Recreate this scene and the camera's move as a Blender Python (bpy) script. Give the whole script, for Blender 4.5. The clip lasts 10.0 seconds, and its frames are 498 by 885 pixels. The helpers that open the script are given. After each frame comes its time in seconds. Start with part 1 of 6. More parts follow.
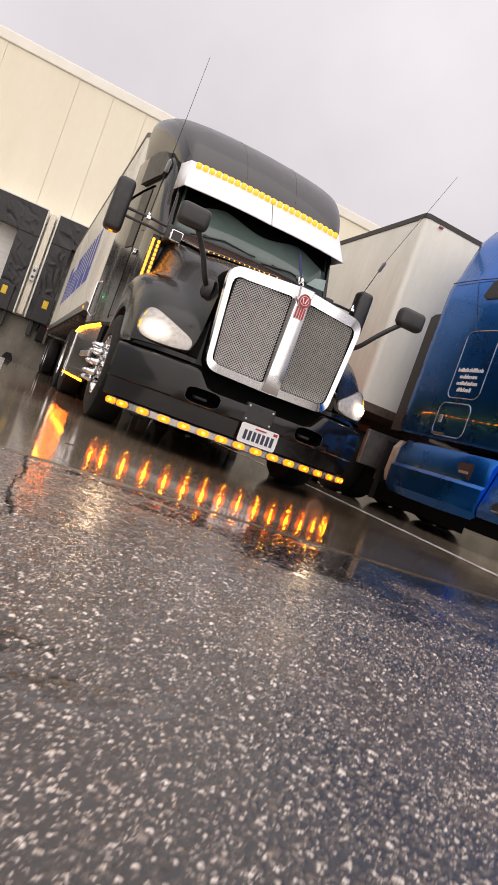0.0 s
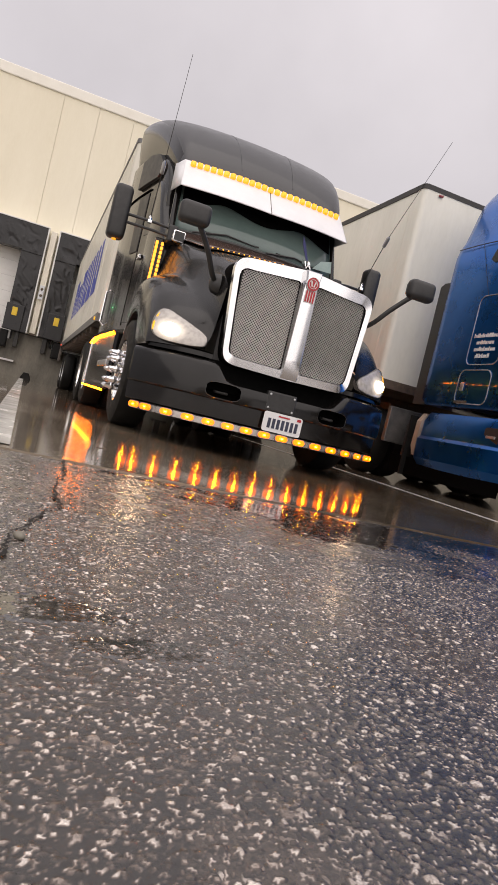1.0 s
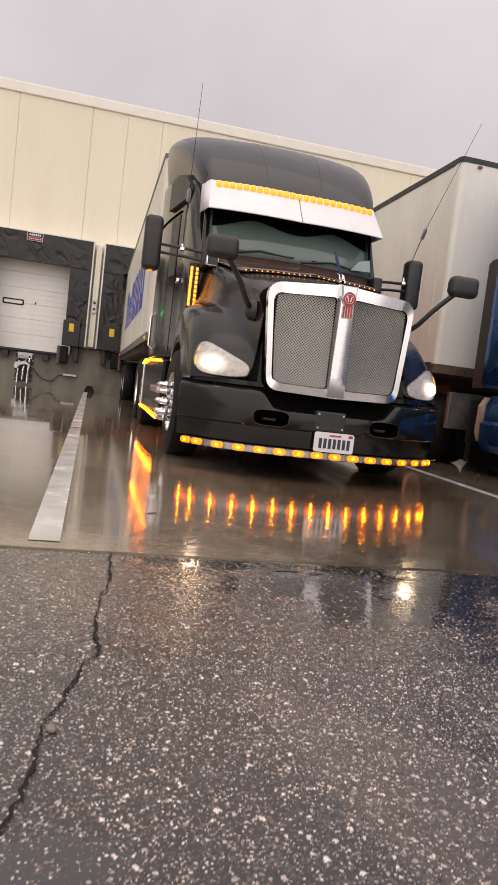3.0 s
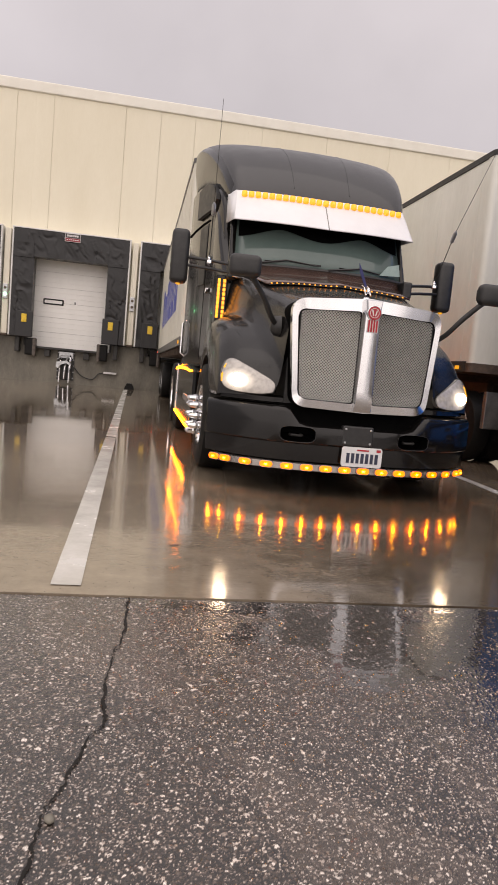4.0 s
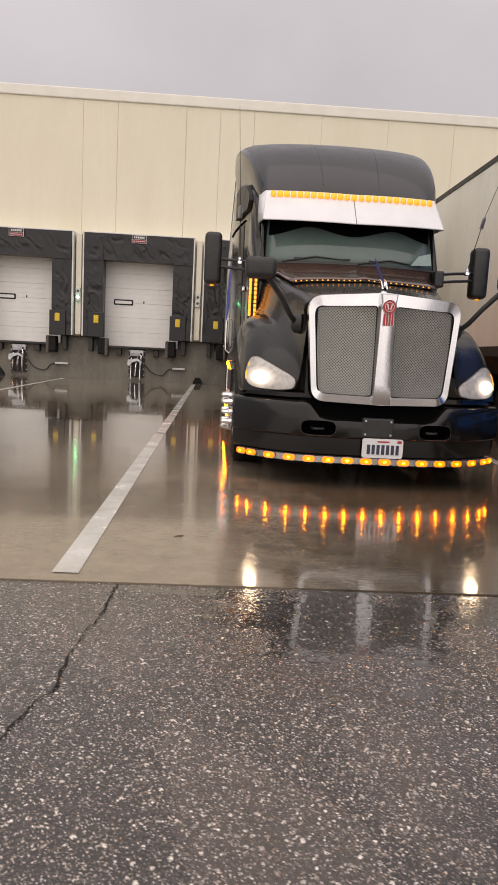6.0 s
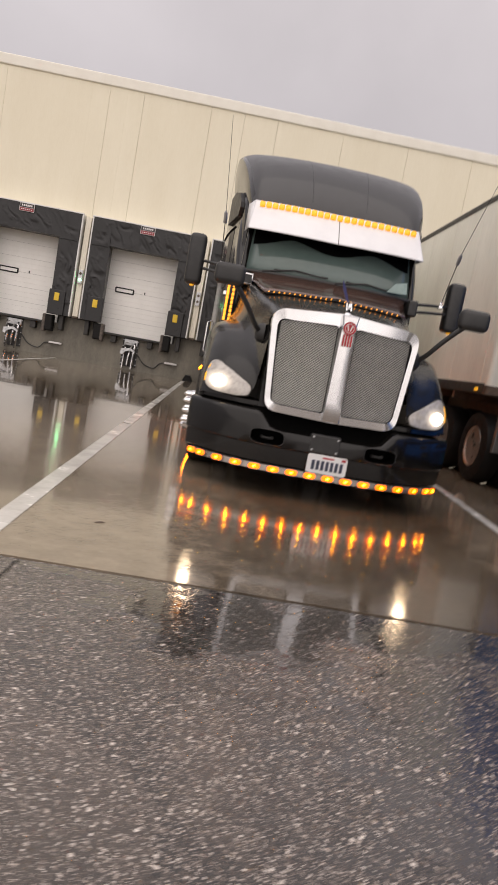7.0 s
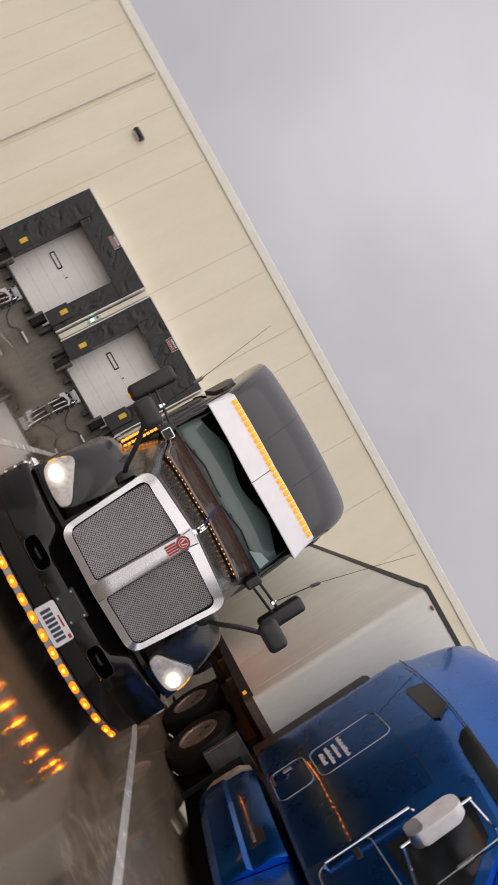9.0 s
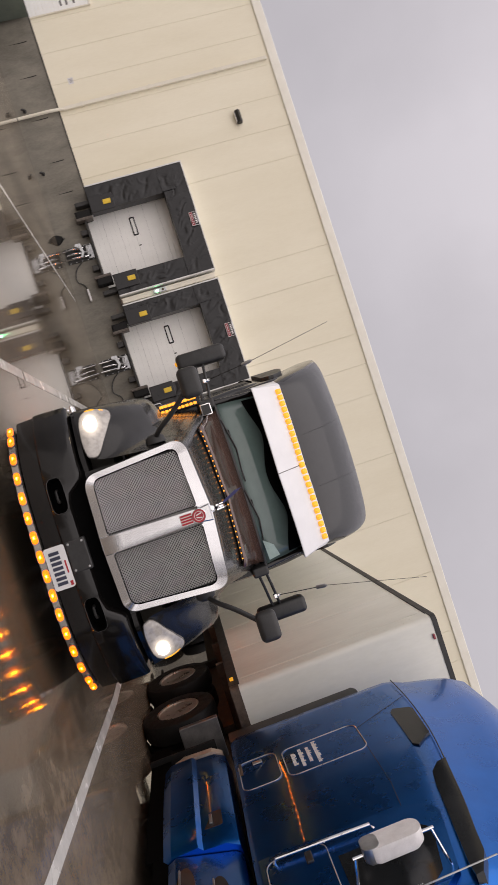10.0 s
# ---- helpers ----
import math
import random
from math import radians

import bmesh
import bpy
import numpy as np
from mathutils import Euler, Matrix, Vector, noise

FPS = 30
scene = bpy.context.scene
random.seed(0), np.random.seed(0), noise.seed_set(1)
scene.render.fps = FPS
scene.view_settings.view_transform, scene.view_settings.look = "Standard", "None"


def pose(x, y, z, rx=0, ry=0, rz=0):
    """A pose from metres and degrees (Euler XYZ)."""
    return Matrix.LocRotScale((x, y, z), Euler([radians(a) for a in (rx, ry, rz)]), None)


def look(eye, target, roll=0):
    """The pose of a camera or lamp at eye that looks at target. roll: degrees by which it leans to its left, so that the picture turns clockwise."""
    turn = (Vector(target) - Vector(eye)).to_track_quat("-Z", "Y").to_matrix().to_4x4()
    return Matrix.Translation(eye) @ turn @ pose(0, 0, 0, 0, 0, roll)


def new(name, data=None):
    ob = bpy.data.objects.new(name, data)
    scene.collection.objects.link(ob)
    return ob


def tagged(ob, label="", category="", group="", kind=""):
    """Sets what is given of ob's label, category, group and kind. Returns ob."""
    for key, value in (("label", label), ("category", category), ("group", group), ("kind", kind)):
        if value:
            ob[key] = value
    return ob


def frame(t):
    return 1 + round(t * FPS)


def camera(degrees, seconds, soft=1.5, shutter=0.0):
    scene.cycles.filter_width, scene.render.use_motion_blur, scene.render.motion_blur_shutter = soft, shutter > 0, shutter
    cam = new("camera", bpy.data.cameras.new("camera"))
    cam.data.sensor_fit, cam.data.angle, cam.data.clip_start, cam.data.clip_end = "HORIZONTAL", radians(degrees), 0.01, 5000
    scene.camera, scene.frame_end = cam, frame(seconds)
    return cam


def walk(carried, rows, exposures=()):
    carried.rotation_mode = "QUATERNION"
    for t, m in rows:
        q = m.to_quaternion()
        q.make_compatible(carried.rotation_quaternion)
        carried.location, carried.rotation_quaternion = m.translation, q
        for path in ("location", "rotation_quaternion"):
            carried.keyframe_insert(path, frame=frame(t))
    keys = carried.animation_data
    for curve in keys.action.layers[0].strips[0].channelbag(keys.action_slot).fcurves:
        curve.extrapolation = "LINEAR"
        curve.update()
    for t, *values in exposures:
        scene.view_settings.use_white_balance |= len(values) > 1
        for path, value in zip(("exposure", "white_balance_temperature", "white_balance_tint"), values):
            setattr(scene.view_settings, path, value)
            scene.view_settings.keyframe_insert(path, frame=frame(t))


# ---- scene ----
cam = camera(41.3, 10.0, shutter=0.45)
PATH = [
    (0, (-1.776, -5.083, 0.352), (-1.061, -3.215, 0.329), 19.9),
    (0.5, (-1.811, -5.146, 0.307), (-1.118, -3.27, 0.272), 16.7),
    (1, (-1.803, -5.124, 0.303), (-1.145, -3.236, 0.246), 13.5),
    (1.5, (-1.798, -5.105, 0.319), (-1.185, -3.203, 0.234), 11.2),
    (2, (-1.786, -5.095, 0.403), (-1.218, -3.18, 0.292), 9.2),
    (2.5, (-1.774, -5.113, 0.552), (-1.246, -3.189, 0.416), 8.2),
    (2.7, (-1.758, -5.129, 0.618), (-1.256, -3.199, 0.471), 7.5),
    (3.8, (-1.675, -5.167, 0.908), (-1.292, -3.214, 0.71), 5.7),
    (4, (-1.644, -5.177, 0.959), (-1.297, -3.219, 0.746), 5.3),
    (4.5, (-1.574, -5.222, 1.023), (-1.309, -3.253, 0.793), 4.6),
    (5, (-1.454, -5.342, 1.022), (-1.295, -3.361, 0.797), 3.7),
    (5.2, (-1.393, -5.362, 1.036), (-1.262, -3.379, 0.811), 3.2),
    (6.3, (-1.106, -5.493, 1.077), (-1.015, -3.516, 0.793), 3.3),
    (6.5, (-1.028, -5.516, 1.093), (-0.944, -3.54, 0.8), 4.4),
    (7, (-0.841, -5.573, 1.105), (-0.716, -3.592, 0.86), 10.5),
    (7.5, (-0.692, -5.575, 1.186), (-0.473, -3.587, 1.143), 22.6),
    (8, (-0.603, -5.509, 1.293), (-0.403, -3.527, 1.47), 34.4),
    (8.5, (-0.531, -5.433, 1.393), (-0.414, -3.464, 1.724), 48.4),
    (9, (-0.454, -5.387, 1.439), (-0.394, -3.417, 1.779), 60.6),
    (9.5, (-0.398, -5.387, 1.442), (-0.36, -3.409, 1.736), 67.8),
    (10, (-0.353, -5.385, 1.443), (-0.329, -3.399, 1.675), 72.0),
]
walk(cam, [(t, look(eye, target, roll)) for t, eye, target, roll in PATH],
     exposures=((0, 0.46, 6750, 16), (0.6, 0.40, 6750, 16), (1.0, 0.28, 6750, 16), (2.5, 0.24, 6900, 18), (4.0, 0.20, 6900, 18), (5.0, 0.09, 6900, 16), (6.5, 0.14, 6850, 16), (7.5, 0.16, 6800, 17), (8.0, 0.08, 6650, 15), (9.0, -0.03, 6550, 16), (10, 0.04, 6600, 17)))

# ---- light ----
world = bpy.data.worlds.new("overcast_sky")
scene.world = world
world.use_nodes = True
wn, wl = world.node_tree.nodes, world.node_tree.links
wn.clear()
w_out = wn.new("ShaderNodeOutputWorld")
w_bg = wn.new("ShaderNodeBackground")
sky = wn.new("ShaderNodeTexSky")
sky.sky_type = "NISHITA"
sky.sun_disc = False
sky.sun_elevation = radians(48)
sky.sun_rotation = radians(200)
sky.air_density, sky.dust_density, sky.ozone_density = 1.0, 6.0, 1.0
w_dim = wn.new("ShaderNodeMix")
w_dim.data_type = "RGBA"
w_dim.inputs[0].default_value = 0.9
w_scale = wn.new("ShaderNodeVectorMath")
w_scale.operation = "SCALE"
w_scale.inputs[3].default_value = 0.06
w_co = wn.new("ShaderNodeTexCoord")
w_sep = wn.new("ShaderNodeSeparateXYZ")
w_ramp = wn.new("ShaderNodeMapRange")          # an overcast sky grows brighter towards the zenith
w_ramp.inputs["From Min"].default_value, w_ramp.inputs["From Max"].default_value = -0.05, 1.0
w_ramp.inputs["To Min"].default_value, w_ramp.inputs["To Max"].default_value = 0.70, 1.48
w_noise = wn.new("ShaderNodeTexNoise")
w_noise.inputs["Scale"].default_value, w_noise.inputs["Detail"].default_value = 2.1, 6.0
w_cloud = wn.new("ShaderNodeMapRange")
w_cloud.inputs["From Min"].default_value, w_cloud.inputs["From Max"].default_value = 0.3, 0.7
w_cloud.inputs["To Min"].default_value, w_cloud.inputs["To Max"].default_value = 0.80, 1.05
w_mul = wn.new("ShaderNodeMath")
w_mul.operation = "MULTIPLY"
w_grey = wn.new("ShaderNodeVectorMath")
w_grey.operation = "SCALE"
w_grey.inputs[0].default_value = (0.600, 0.5935, 0.614)
wl.new(w_co.outputs["Generated"], w_sep.inputs[0])
wl.new(w_co.outputs["Generated"], w_noise.inputs["Vector"])
wl.new(w_sep.outputs["Z"], w_ramp.inputs["Value"])
wl.new(w_noise.outputs["Fac"], w_cloud.inputs["Value"])
wl.new(w_ramp.outputs[0], w_mul.inputs[0])
wl.new(w_cloud.outputs[0], w_mul.inputs[1])
wl.new(w_mul.outputs[0], w_grey.inputs[3])
wl.new(sky.outputs[0], w_scale.inputs[0])
wl.new(w_scale.outputs[0], w_dim.inputs[6])
wl.new(w_grey.outputs[0], w_dim.inputs[7])
wl.new(w_dim.outputs[2], w_bg.inputs[0])
w_bg.inputs[1].default_value = 1.0
wl.new(w_bg.outputs[0], w_out.inputs[0])

sun = new("sun", bpy.data.lights.new("sun", "SUN"))
sun.data.energy, sun.data.angle, sun.data.color = 1.6, radians(110), (1.0, 0.95, 0.88)
sun.matrix_world = look((-6, -20, 24), (0, 0, 0))


# ---- materials ----
def nodes_of(name):
    m = bpy.data.materials.new(name)
    m.use_nodes = True
    t = m.node_tree
    return m, t, t.nodes["Principled BSDF"]


def add(t, kind, **values):
    n = t.nodes.new(kind)
    for key, value in values.items():
        n.inputs[key.replace("_", " ")].default_value = value
    return n


def ramp(t, source, stops):
    r = t.nodes.new("ShaderNodeValToRGB")
    while len(r.color_ramp.elements) < len(stops):
        r.color_ramp.elements.new(0.5)
    for e, (p, c) in zip(r.color_ramp.elements, stops):
        e.position, e.color = p, (*c, 1) if len(c) == 3 else c
    t.links.new(source, r.inputs[0])
    return r.outputs[0]


def bump(t, source, bsdf, strength, distance, normal=None):
    b = add(t, "ShaderNodeBump", Strength=strength, Distance=distance)
    t.links.new(source, b.inputs["Height"])
    if normal:
        t.links.new(normal, b.inputs["Normal"])
    t.links.new(b.outputs[0], bsdf.inputs["Normal"])
    return b.outputs[0]


def place(t, scale=(1, 1, 1)):
    """World-like coordinates of the object, in metres."""
    c = t.nodes.new("ShaderNodeTexCoord")
    m = t.nodes.new("ShaderNodeMapping")
    m.inputs["Scale"].default_value = scale
    t.links.new(c.outputs["Object"], m.inputs[0])
    return m.outputs[0]


def plain(name, dark, light, rough=(0.4, 0.6), metal=0.0, scale=9.0, relief=0.0, fine=120.0, coat=0.0, stretch=(1, 1, 1), spec=0.5):
    """A surface with stains at one scale and grain at another."""
    m, t, b = nodes_of(name)
    co = place(t, stretch)
    big = add(t, "ShaderNodeTexNoise", Scale=scale, Detail=6.0, Roughness=0.6)
    small = add(t, "ShaderNodeTexNoise", Scale=fine, Detail=3.0)
    t.links.new(co, big.inputs["Vector"])
    t.links.new(co, small.inputs["Vector"])
    mix = add(t, "ShaderNodeMath")
    mix.operation = "MULTIPLY_ADD"
    t.links.new(small.outputs["Fac"], mix.inputs[0])
    mix.inputs[1].default_value = 0.25
    t.links.new(big.outputs["Fac"], mix.inputs[2])
    t.links.new(ramp(t, mix.outputs[0], [(0.38, dark), (0.82, light)]), b.inputs["Base Color"])
    t.links.new(ramp(t, big.outputs["Fac"], [(0.3, (rough[0],) * 3), (0.7, (rough[1],) * 3)]), b.inputs["Roughness"])
    b.inputs["Metallic"].default_value = metal
    b.inputs["Coat Weight"].default_value = coat
    b.inputs["Coat Roughness"].default_value = 0.04
    b.inputs["Specular IOR Level"].default_value = spec
    if relief:
        bump(t, small.outputs["Fac"], b, 0.6, relief)
    return m


def glow(name, colour, strength):
    m, t, b = nodes_of(name)
    b.inputs["Base Color"].default_value = (*colour, 1)
    b.inputs["Emission Color"].default_value = (*colour, 1)
    b.inputs["Emission Strength"].default_value = strength
    b.inputs["Roughness"].default_value = 0.2
    return m


def mixed(t, kind, a, b, fac=1.0):
    n = t.nodes.new("ShaderNodeMix")
    n.data_type, n.blend_type = "RGBA", kind
    n.inputs[0].default_value = fac
    for socket, value in ((n.inputs[6], a), (n.inputs[7], b)):
        if isinstance(value, tuple):
            socket.default_value = (*value, 1)
        else:
            t.links.new(value, socket)
    return n.outputs[2]


def maths(t, kind, a, b):
    n = t.nodes.new("ShaderNodeMath")
    n.operation = kind
    for socket, value in ((n.inputs[0], a), (n.inputs[1], b)):
        if isinstance(value, (int, float)):
            socket.default_value = value
        else:
            t.links.new(value, socket)
    return n.outputs[0]


def pool(t, co, x, y, rx, ry, edge=0.35):
    """1 inside a shallow pool with a ragged rim, 0 outside."""
    m = t.nodes.new("ShaderNodeMapping")
    m.vector_type = "TEXTURE"
    m.inputs["Location"].default_value = (x, y, 0)
    m.inputs["Scale"].default_value = (rx, ry, 1e6)
    t.links.new(co, m.inputs[0])
    d = t.nodes.new("ShaderNodeVectorMath")
    d.operation = "LENGTH"
    t.links.new(m.outputs[0], d.inputs[0])
    rag = add(t, "ShaderNodeTexNoise", Scale=3.5, Detail=6.0, Roughness=0.65)
    t.links.new(co, rag.inputs["Vector"])
    v = maths(t, "ADD", d.outputs["Value"], maths(t, "MULTIPLY", maths(t, "SUBTRACT", rag.outputs["Fac"], 0.5), 1.6))
    return ramp(t, v, [(1.0 - edge, (1, 1, 1)), (1.0, (0, 0, 0))])


def wet_asphalt():
    m, t, b = nodes_of("wet_asphalt")
    co = place(t)
    warp = add(t, "ShaderNodeTexNoise", Scale=55.0, Detail=3.0)
    t.links.new(co, warp.inputs["Vector"])
    shift = t.nodes.new("ShaderNodeVectorMath")
    shift.operation = "MULTIPLY_ADD"
    t.links.new(warp.outputs["Color"], shift.inputs[0])
    shift.inputs[1].default_value = (0.018, 0.018, 0.018)
    t.links.new(co, shift.inputs[2])
    large = add(t, "ShaderNodeTexNoise", Scale=0.9, Detail=5.0, Roughness=0.6)
    t.links.new(co, large.inputs["Vector"])
    mid = add(t, "ShaderNodeTexNoise", Scale=16.0, Detail=6.0, Roughness=0.65)
    t.links.new(co, mid.inputs["Vector"])
    grain = add(t, "ShaderNodeTexNoise", Scale=190.0, Detail=4.0, Roughness=0.7)
    t.links.new(co, grain.inputs["Vector"])

    def layer(scale, share, size):
        """Angular chips of stone: mask and a random value for each."""
        v = add(t, "ShaderNodeTexVoronoi", Scale=scale, Randomness=1.0)
        t.links.new(shift.outputs[0], v.inputs["Vector"])
        s = t.nodes.new("ShaderNodeSeparateColor")
        t.links.new(v.outputs["Color"], s.inputs[0])
        pick = ramp(t, s.outputs[0], [(1 - share - 0.02, (0, 0, 0)), (1 - share + 0.02, (1, 1, 1))])
        body = ramp(t, v.outputs["Distance"], [(size - 0.06, (1, 1, 1)), (size + 0.06, (0, 0, 0))])
        return maths(t, "MULTIPLY", pick, body), s.outputs[1]
    chips, tone = layer(62.0, 0.26, 0.36)
    grit, tone2 = layer(135.0, 0.34, 0.36)
    # brown-black binder with pale chips and finer pale grit
    binder = ramp(t, grain.outputs["Fac"], [(0.3, (0.034, 0.028, 0.023)), (0.75, (0.125, 0.104, 0.088))])

    def over(under, mask, colour):
        n = t.nodes.new("ShaderNodeMix")
        n.data_type = "RGBA"
        t.links.new(mask, n.inputs[0])
        t.links.new(under, n.inputs[6])
        t.links.new(colour, n.inputs[7])
        return n.outputs[2]
    c1 = over(binder, grit, ramp(t, tone2, [(0.0, (0.12, 0.099, 0.083)), (0.6, (0.28, 0.237, 0.205)), (1.0, (0.64, 0.59, 0.54))]))
    c2 = over(c1, chips, ramp(t, tone, [(0.0, (0.145, 0.120, 0.103)), (0.55, (0.34, 0.29, 0.255)), (1.0, (0.80, 0.76, 0.71))]))
    pools = [pool(t, co, 0.55, -4.1, 1.5, 1.1), pool(t, co, -0.15, -2.78, 0.95, 0.24), pool(t, co, -1.75, -4.33, 0.16, 0.07)]
    wet = maths(t, "MAXIMUM", maths(t, "MAXIMUM", pools[0], pools[1]), pools[2])
    colour = mixed(t, "MULTIPLY", c2, ramp(t, large.outputs["Fac"], [(0.3, (0.80, 0.78, 0.77)), (0.7, (1.22, 1.15, 1.10))]))
    dark = mixed(t, "MULTIPLY", colour, (0.45, 0.45, 0.47))
    t.links.new(over(colour, wet, dark), b.inputs["Base Color"])
    rough = ramp(t, mid.outputs["Fac"], [(0.35, (0.15,) * 3), (0.7, (0.34,) * 3)])
    t.links.new(maths(t, "MULTIPLY", rough, maths(t, "SUBTRACT", 1.0, maths(t, "MULTIPLY", wet, 0.5))), b.inputs["Roughness"])
    b.inputs["Coat Weight"].default_value = 0.8
    b.inputs["Coat Roughness"].default_value = 0.19
    # chips stand proud of the binder; water levels the hollows of the pools
    up = maths(t, "ADD", maths(t, "MULTIPLY", chips, maths(t, "ADD", tone, 0.3)), maths(t, "MULTIPLY", grit, 0.5))
    height = maths(t, "ADD", up, maths(t, "MULTIPLY", grain.outputs["Fac"], 1.1))
    level = maths(t, "MULTIPLY", height, maths(t, "SUBTRACT", 1.0, maths(t, "MULTIPLY", wet, 0.5)))
    n1 = bump(t, level, b, 0.8, 0.0045)
    bump(t, mid.outputs["Fac"], b, 0.35, 0.02, n1)
    return m


def wet_aggregate():
    """The near asphalt, whose chips are real; each takes the tone that it carries, and water fills the hollows."""
    m, t, b = nodes_of("wet_stone_chips")
    co = place(t)
    at = t.nodes.new("ShaderNodeAttribute")
    at.attribute_name = "tone"
    wa = t.nodes.new("ShaderNodeAttribute")
    wa.attribute_name = "water"
    water = wa.outputs["Fac"]
    large = add(t, "ShaderNodeTexNoise", Scale=0.9, Detail=5.0, Roughness=0.6)
    t.links.new(co, large.inputs["Vector"])
    mid = add(t, "ShaderNodeTexNoise", Scale=16.0, Detail=6.0, Roughness=0.65)
    t.links.new(co, mid.inputs["Vector"])
    grain = add(t, "ShaderNodeTexNoise", Scale=420.0, Detail=4.0, Roughness=0.7)
    t.links.new(co, grain.inputs["Vector"])
    stone = ramp(t, at.outputs["Fac"], [(0.0, (0.019, 0.0155, 0.013)), (0.06, (0.034, 0.027, 0.022)), (0.46, (0.140, 0.110, 0.092)), (0.70, (0.47, 0.415, 0.37)), (1.0, (0.92, 0.88, 0.83))])
    c = mixed(t, "MULTIPLY", stone, ramp(t, grain.outputs["Fac"], [(0.3, (0.50,) * 3), (0.7, (1.50,) * 3)]))
    c = mixed(t, "MULTIPLY", c, ramp(t, large.outputs["Fac"], [(0.3, (0.80, 0.78, 0.77)), (0.7, (1.22, 1.15, 1.10))]))
    n = t.nodes.new("ShaderNodeMix")
    n.data_type = "RGBA"
    t.links.new(water, n.inputs[0])
    t.links.new(c, n.inputs[6])
    n.inputs[7].default_value = (0.026, 0.021, 0.018, 1)
    t.links.new(n.outputs[2], b.inputs["Base Color"])
    dry = maths(t, "SUBTRACT", 1.0, water)
    rough = ramp(t, mid.outputs["Fac"], [(0.35, (0.17,) * 3), (0.7, (0.34,) * 3)])
    t.links.new(maths(t, "ADD", maths(t, "MULTIPLY", rough, dry), maths(t, "MULTIPLY", water, 0.07)), b.inputs["Roughness"])
    b.inputs["Coat Weight"].default_value = 1.0
    t.links.new(maths(t, "ADD", maths(t, "MULTIPLY", dry, 0.19), 0.035), b.inputs["Coat Roughness"])
    n1 = bump(t, maths(t, "MULTIPLY", grain.outputs["Fac"], dry), b, 0.8, 0.0024)
    n2 = bump(t, mid.outputs["Fac"], b, 0.16, 0.010, n1)
    wind = add(t, "ShaderNodeTexNoise", Scale=70.0, Detail=2.0)
    t.links.new(co, wind.inputs["Vector"])
    bump(t, wind.outputs["Fac"], b, 0.16, 0.0022, n2)
    return m


def wet_concrete():
    m, t, b = nodes_of("wet_concrete")
    co = place(t)
    large = add(t, "ShaderNodeTexNoise", Scale=0.55, Detail=6.0, Roughness=0.6, Distortion=0.4)
    t.links.new(co, large.inputs["Vector"])
    mid = add(t, "ShaderNodeTexNoise", Scale=6.0, Detail=7.0, Roughness=0.7)
    t.links.new(co, mid.inputs["Vector"])
    ripple = add(t, "ShaderNodeTexNoise", Scale=85.0, Detail=2.0, Roughness=0.5)
    t.links.new(place(t, (0.22, 1.0, 1.0)), ripple.inputs["Vector"])      # crests lie across the wind
    fine = add(t, "ShaderNodeTexNoise", Scale=90.0, Detail=4.0)
    t.links.new(co, fine.inputs["Vector"])
    colour = mixed(t, "MULTIPLY", ramp(t, large.outputs["Fac"], [(0.3, (0.160, 0.127, 0.092)), (0.7, (0.345, 0.279, 0.205))]), ramp(t, mid.outputs["Fac"], [(0.3, (0.72,) * 3), (0.7, (1.15,) * 3)]))
    # strips down each bay painted darker for shade and reflection under trucks, borders ragged
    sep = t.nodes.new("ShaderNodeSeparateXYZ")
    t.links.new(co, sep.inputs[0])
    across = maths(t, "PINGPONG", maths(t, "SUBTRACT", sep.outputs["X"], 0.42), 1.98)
    across = maths(t, "ADD", across, maths(t, "MULTIPLY", maths(t, "LESS_THAN", sep.outputs["X"], -1.56), 0.55))      # the empty bays are kept lighter
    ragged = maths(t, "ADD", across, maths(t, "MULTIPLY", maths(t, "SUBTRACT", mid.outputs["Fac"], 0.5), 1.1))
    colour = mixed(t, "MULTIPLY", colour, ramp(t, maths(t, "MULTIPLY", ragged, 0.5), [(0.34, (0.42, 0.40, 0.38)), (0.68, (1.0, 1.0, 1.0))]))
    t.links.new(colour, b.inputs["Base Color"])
    # a film of standing water: smooth pools, a little duller between
    # rain roughens the open water most; between the docked trailers it lies calm
    open_water = ramp(t, maths(t, "MULTIPLY", sep.outputs["Y"], 0.1), [(0.04, (1.0,) * 3), (0.26, (0.0,) * 3)])
    film = maths(t, "ADD", ramp(t, large.outputs["Fac"], [(0.42, (0.012,) * 3), (0.66, (0.075,) * 3)]), maths(t, "MULTIPLY", open_water, 0.042))
    t.links.new(maths(t, "ADD", film, 0.02), b.inputs["Roughness"])
    t.links.new(film, b.inputs["Coat Roughness"])
    b.inputs["Coat Weight"].default_value = 0.55
    n1 = bump(t, mid.outputs["Fac"], b, 0.03, 0.006)
    n2 = bump(t, maths(t, "MULTIPLY", ripple.outputs["Fac"], maths(t, "ADD", maths(t, "MULTIPLY", open_water, 0.85), 0.15)), b, 0.55, 0.0015, n1)
    # rings and dimples of falling drops
    drops = add(t, "ShaderNodeTexVoronoi", Scale=22.0, Randomness=1.0)
    t.links.new(co, drops.inputs["Vector"])
    ring = ramp(t, drops.outputs["Distance"], [(0.0, (1.0,) * 3), (0.06, (0.0,) * 3), (0.10, (0.7,) * 3), (0.15, (0.0,) * 3)])
    n3 = bump(t, maths(t, "MULTIPLY", ring, open_water), b, 0.5, 0.0010, n2)
    bump(t, fine.outputs["Fac"], b, 0.05, 0.0010, n3)
    return m


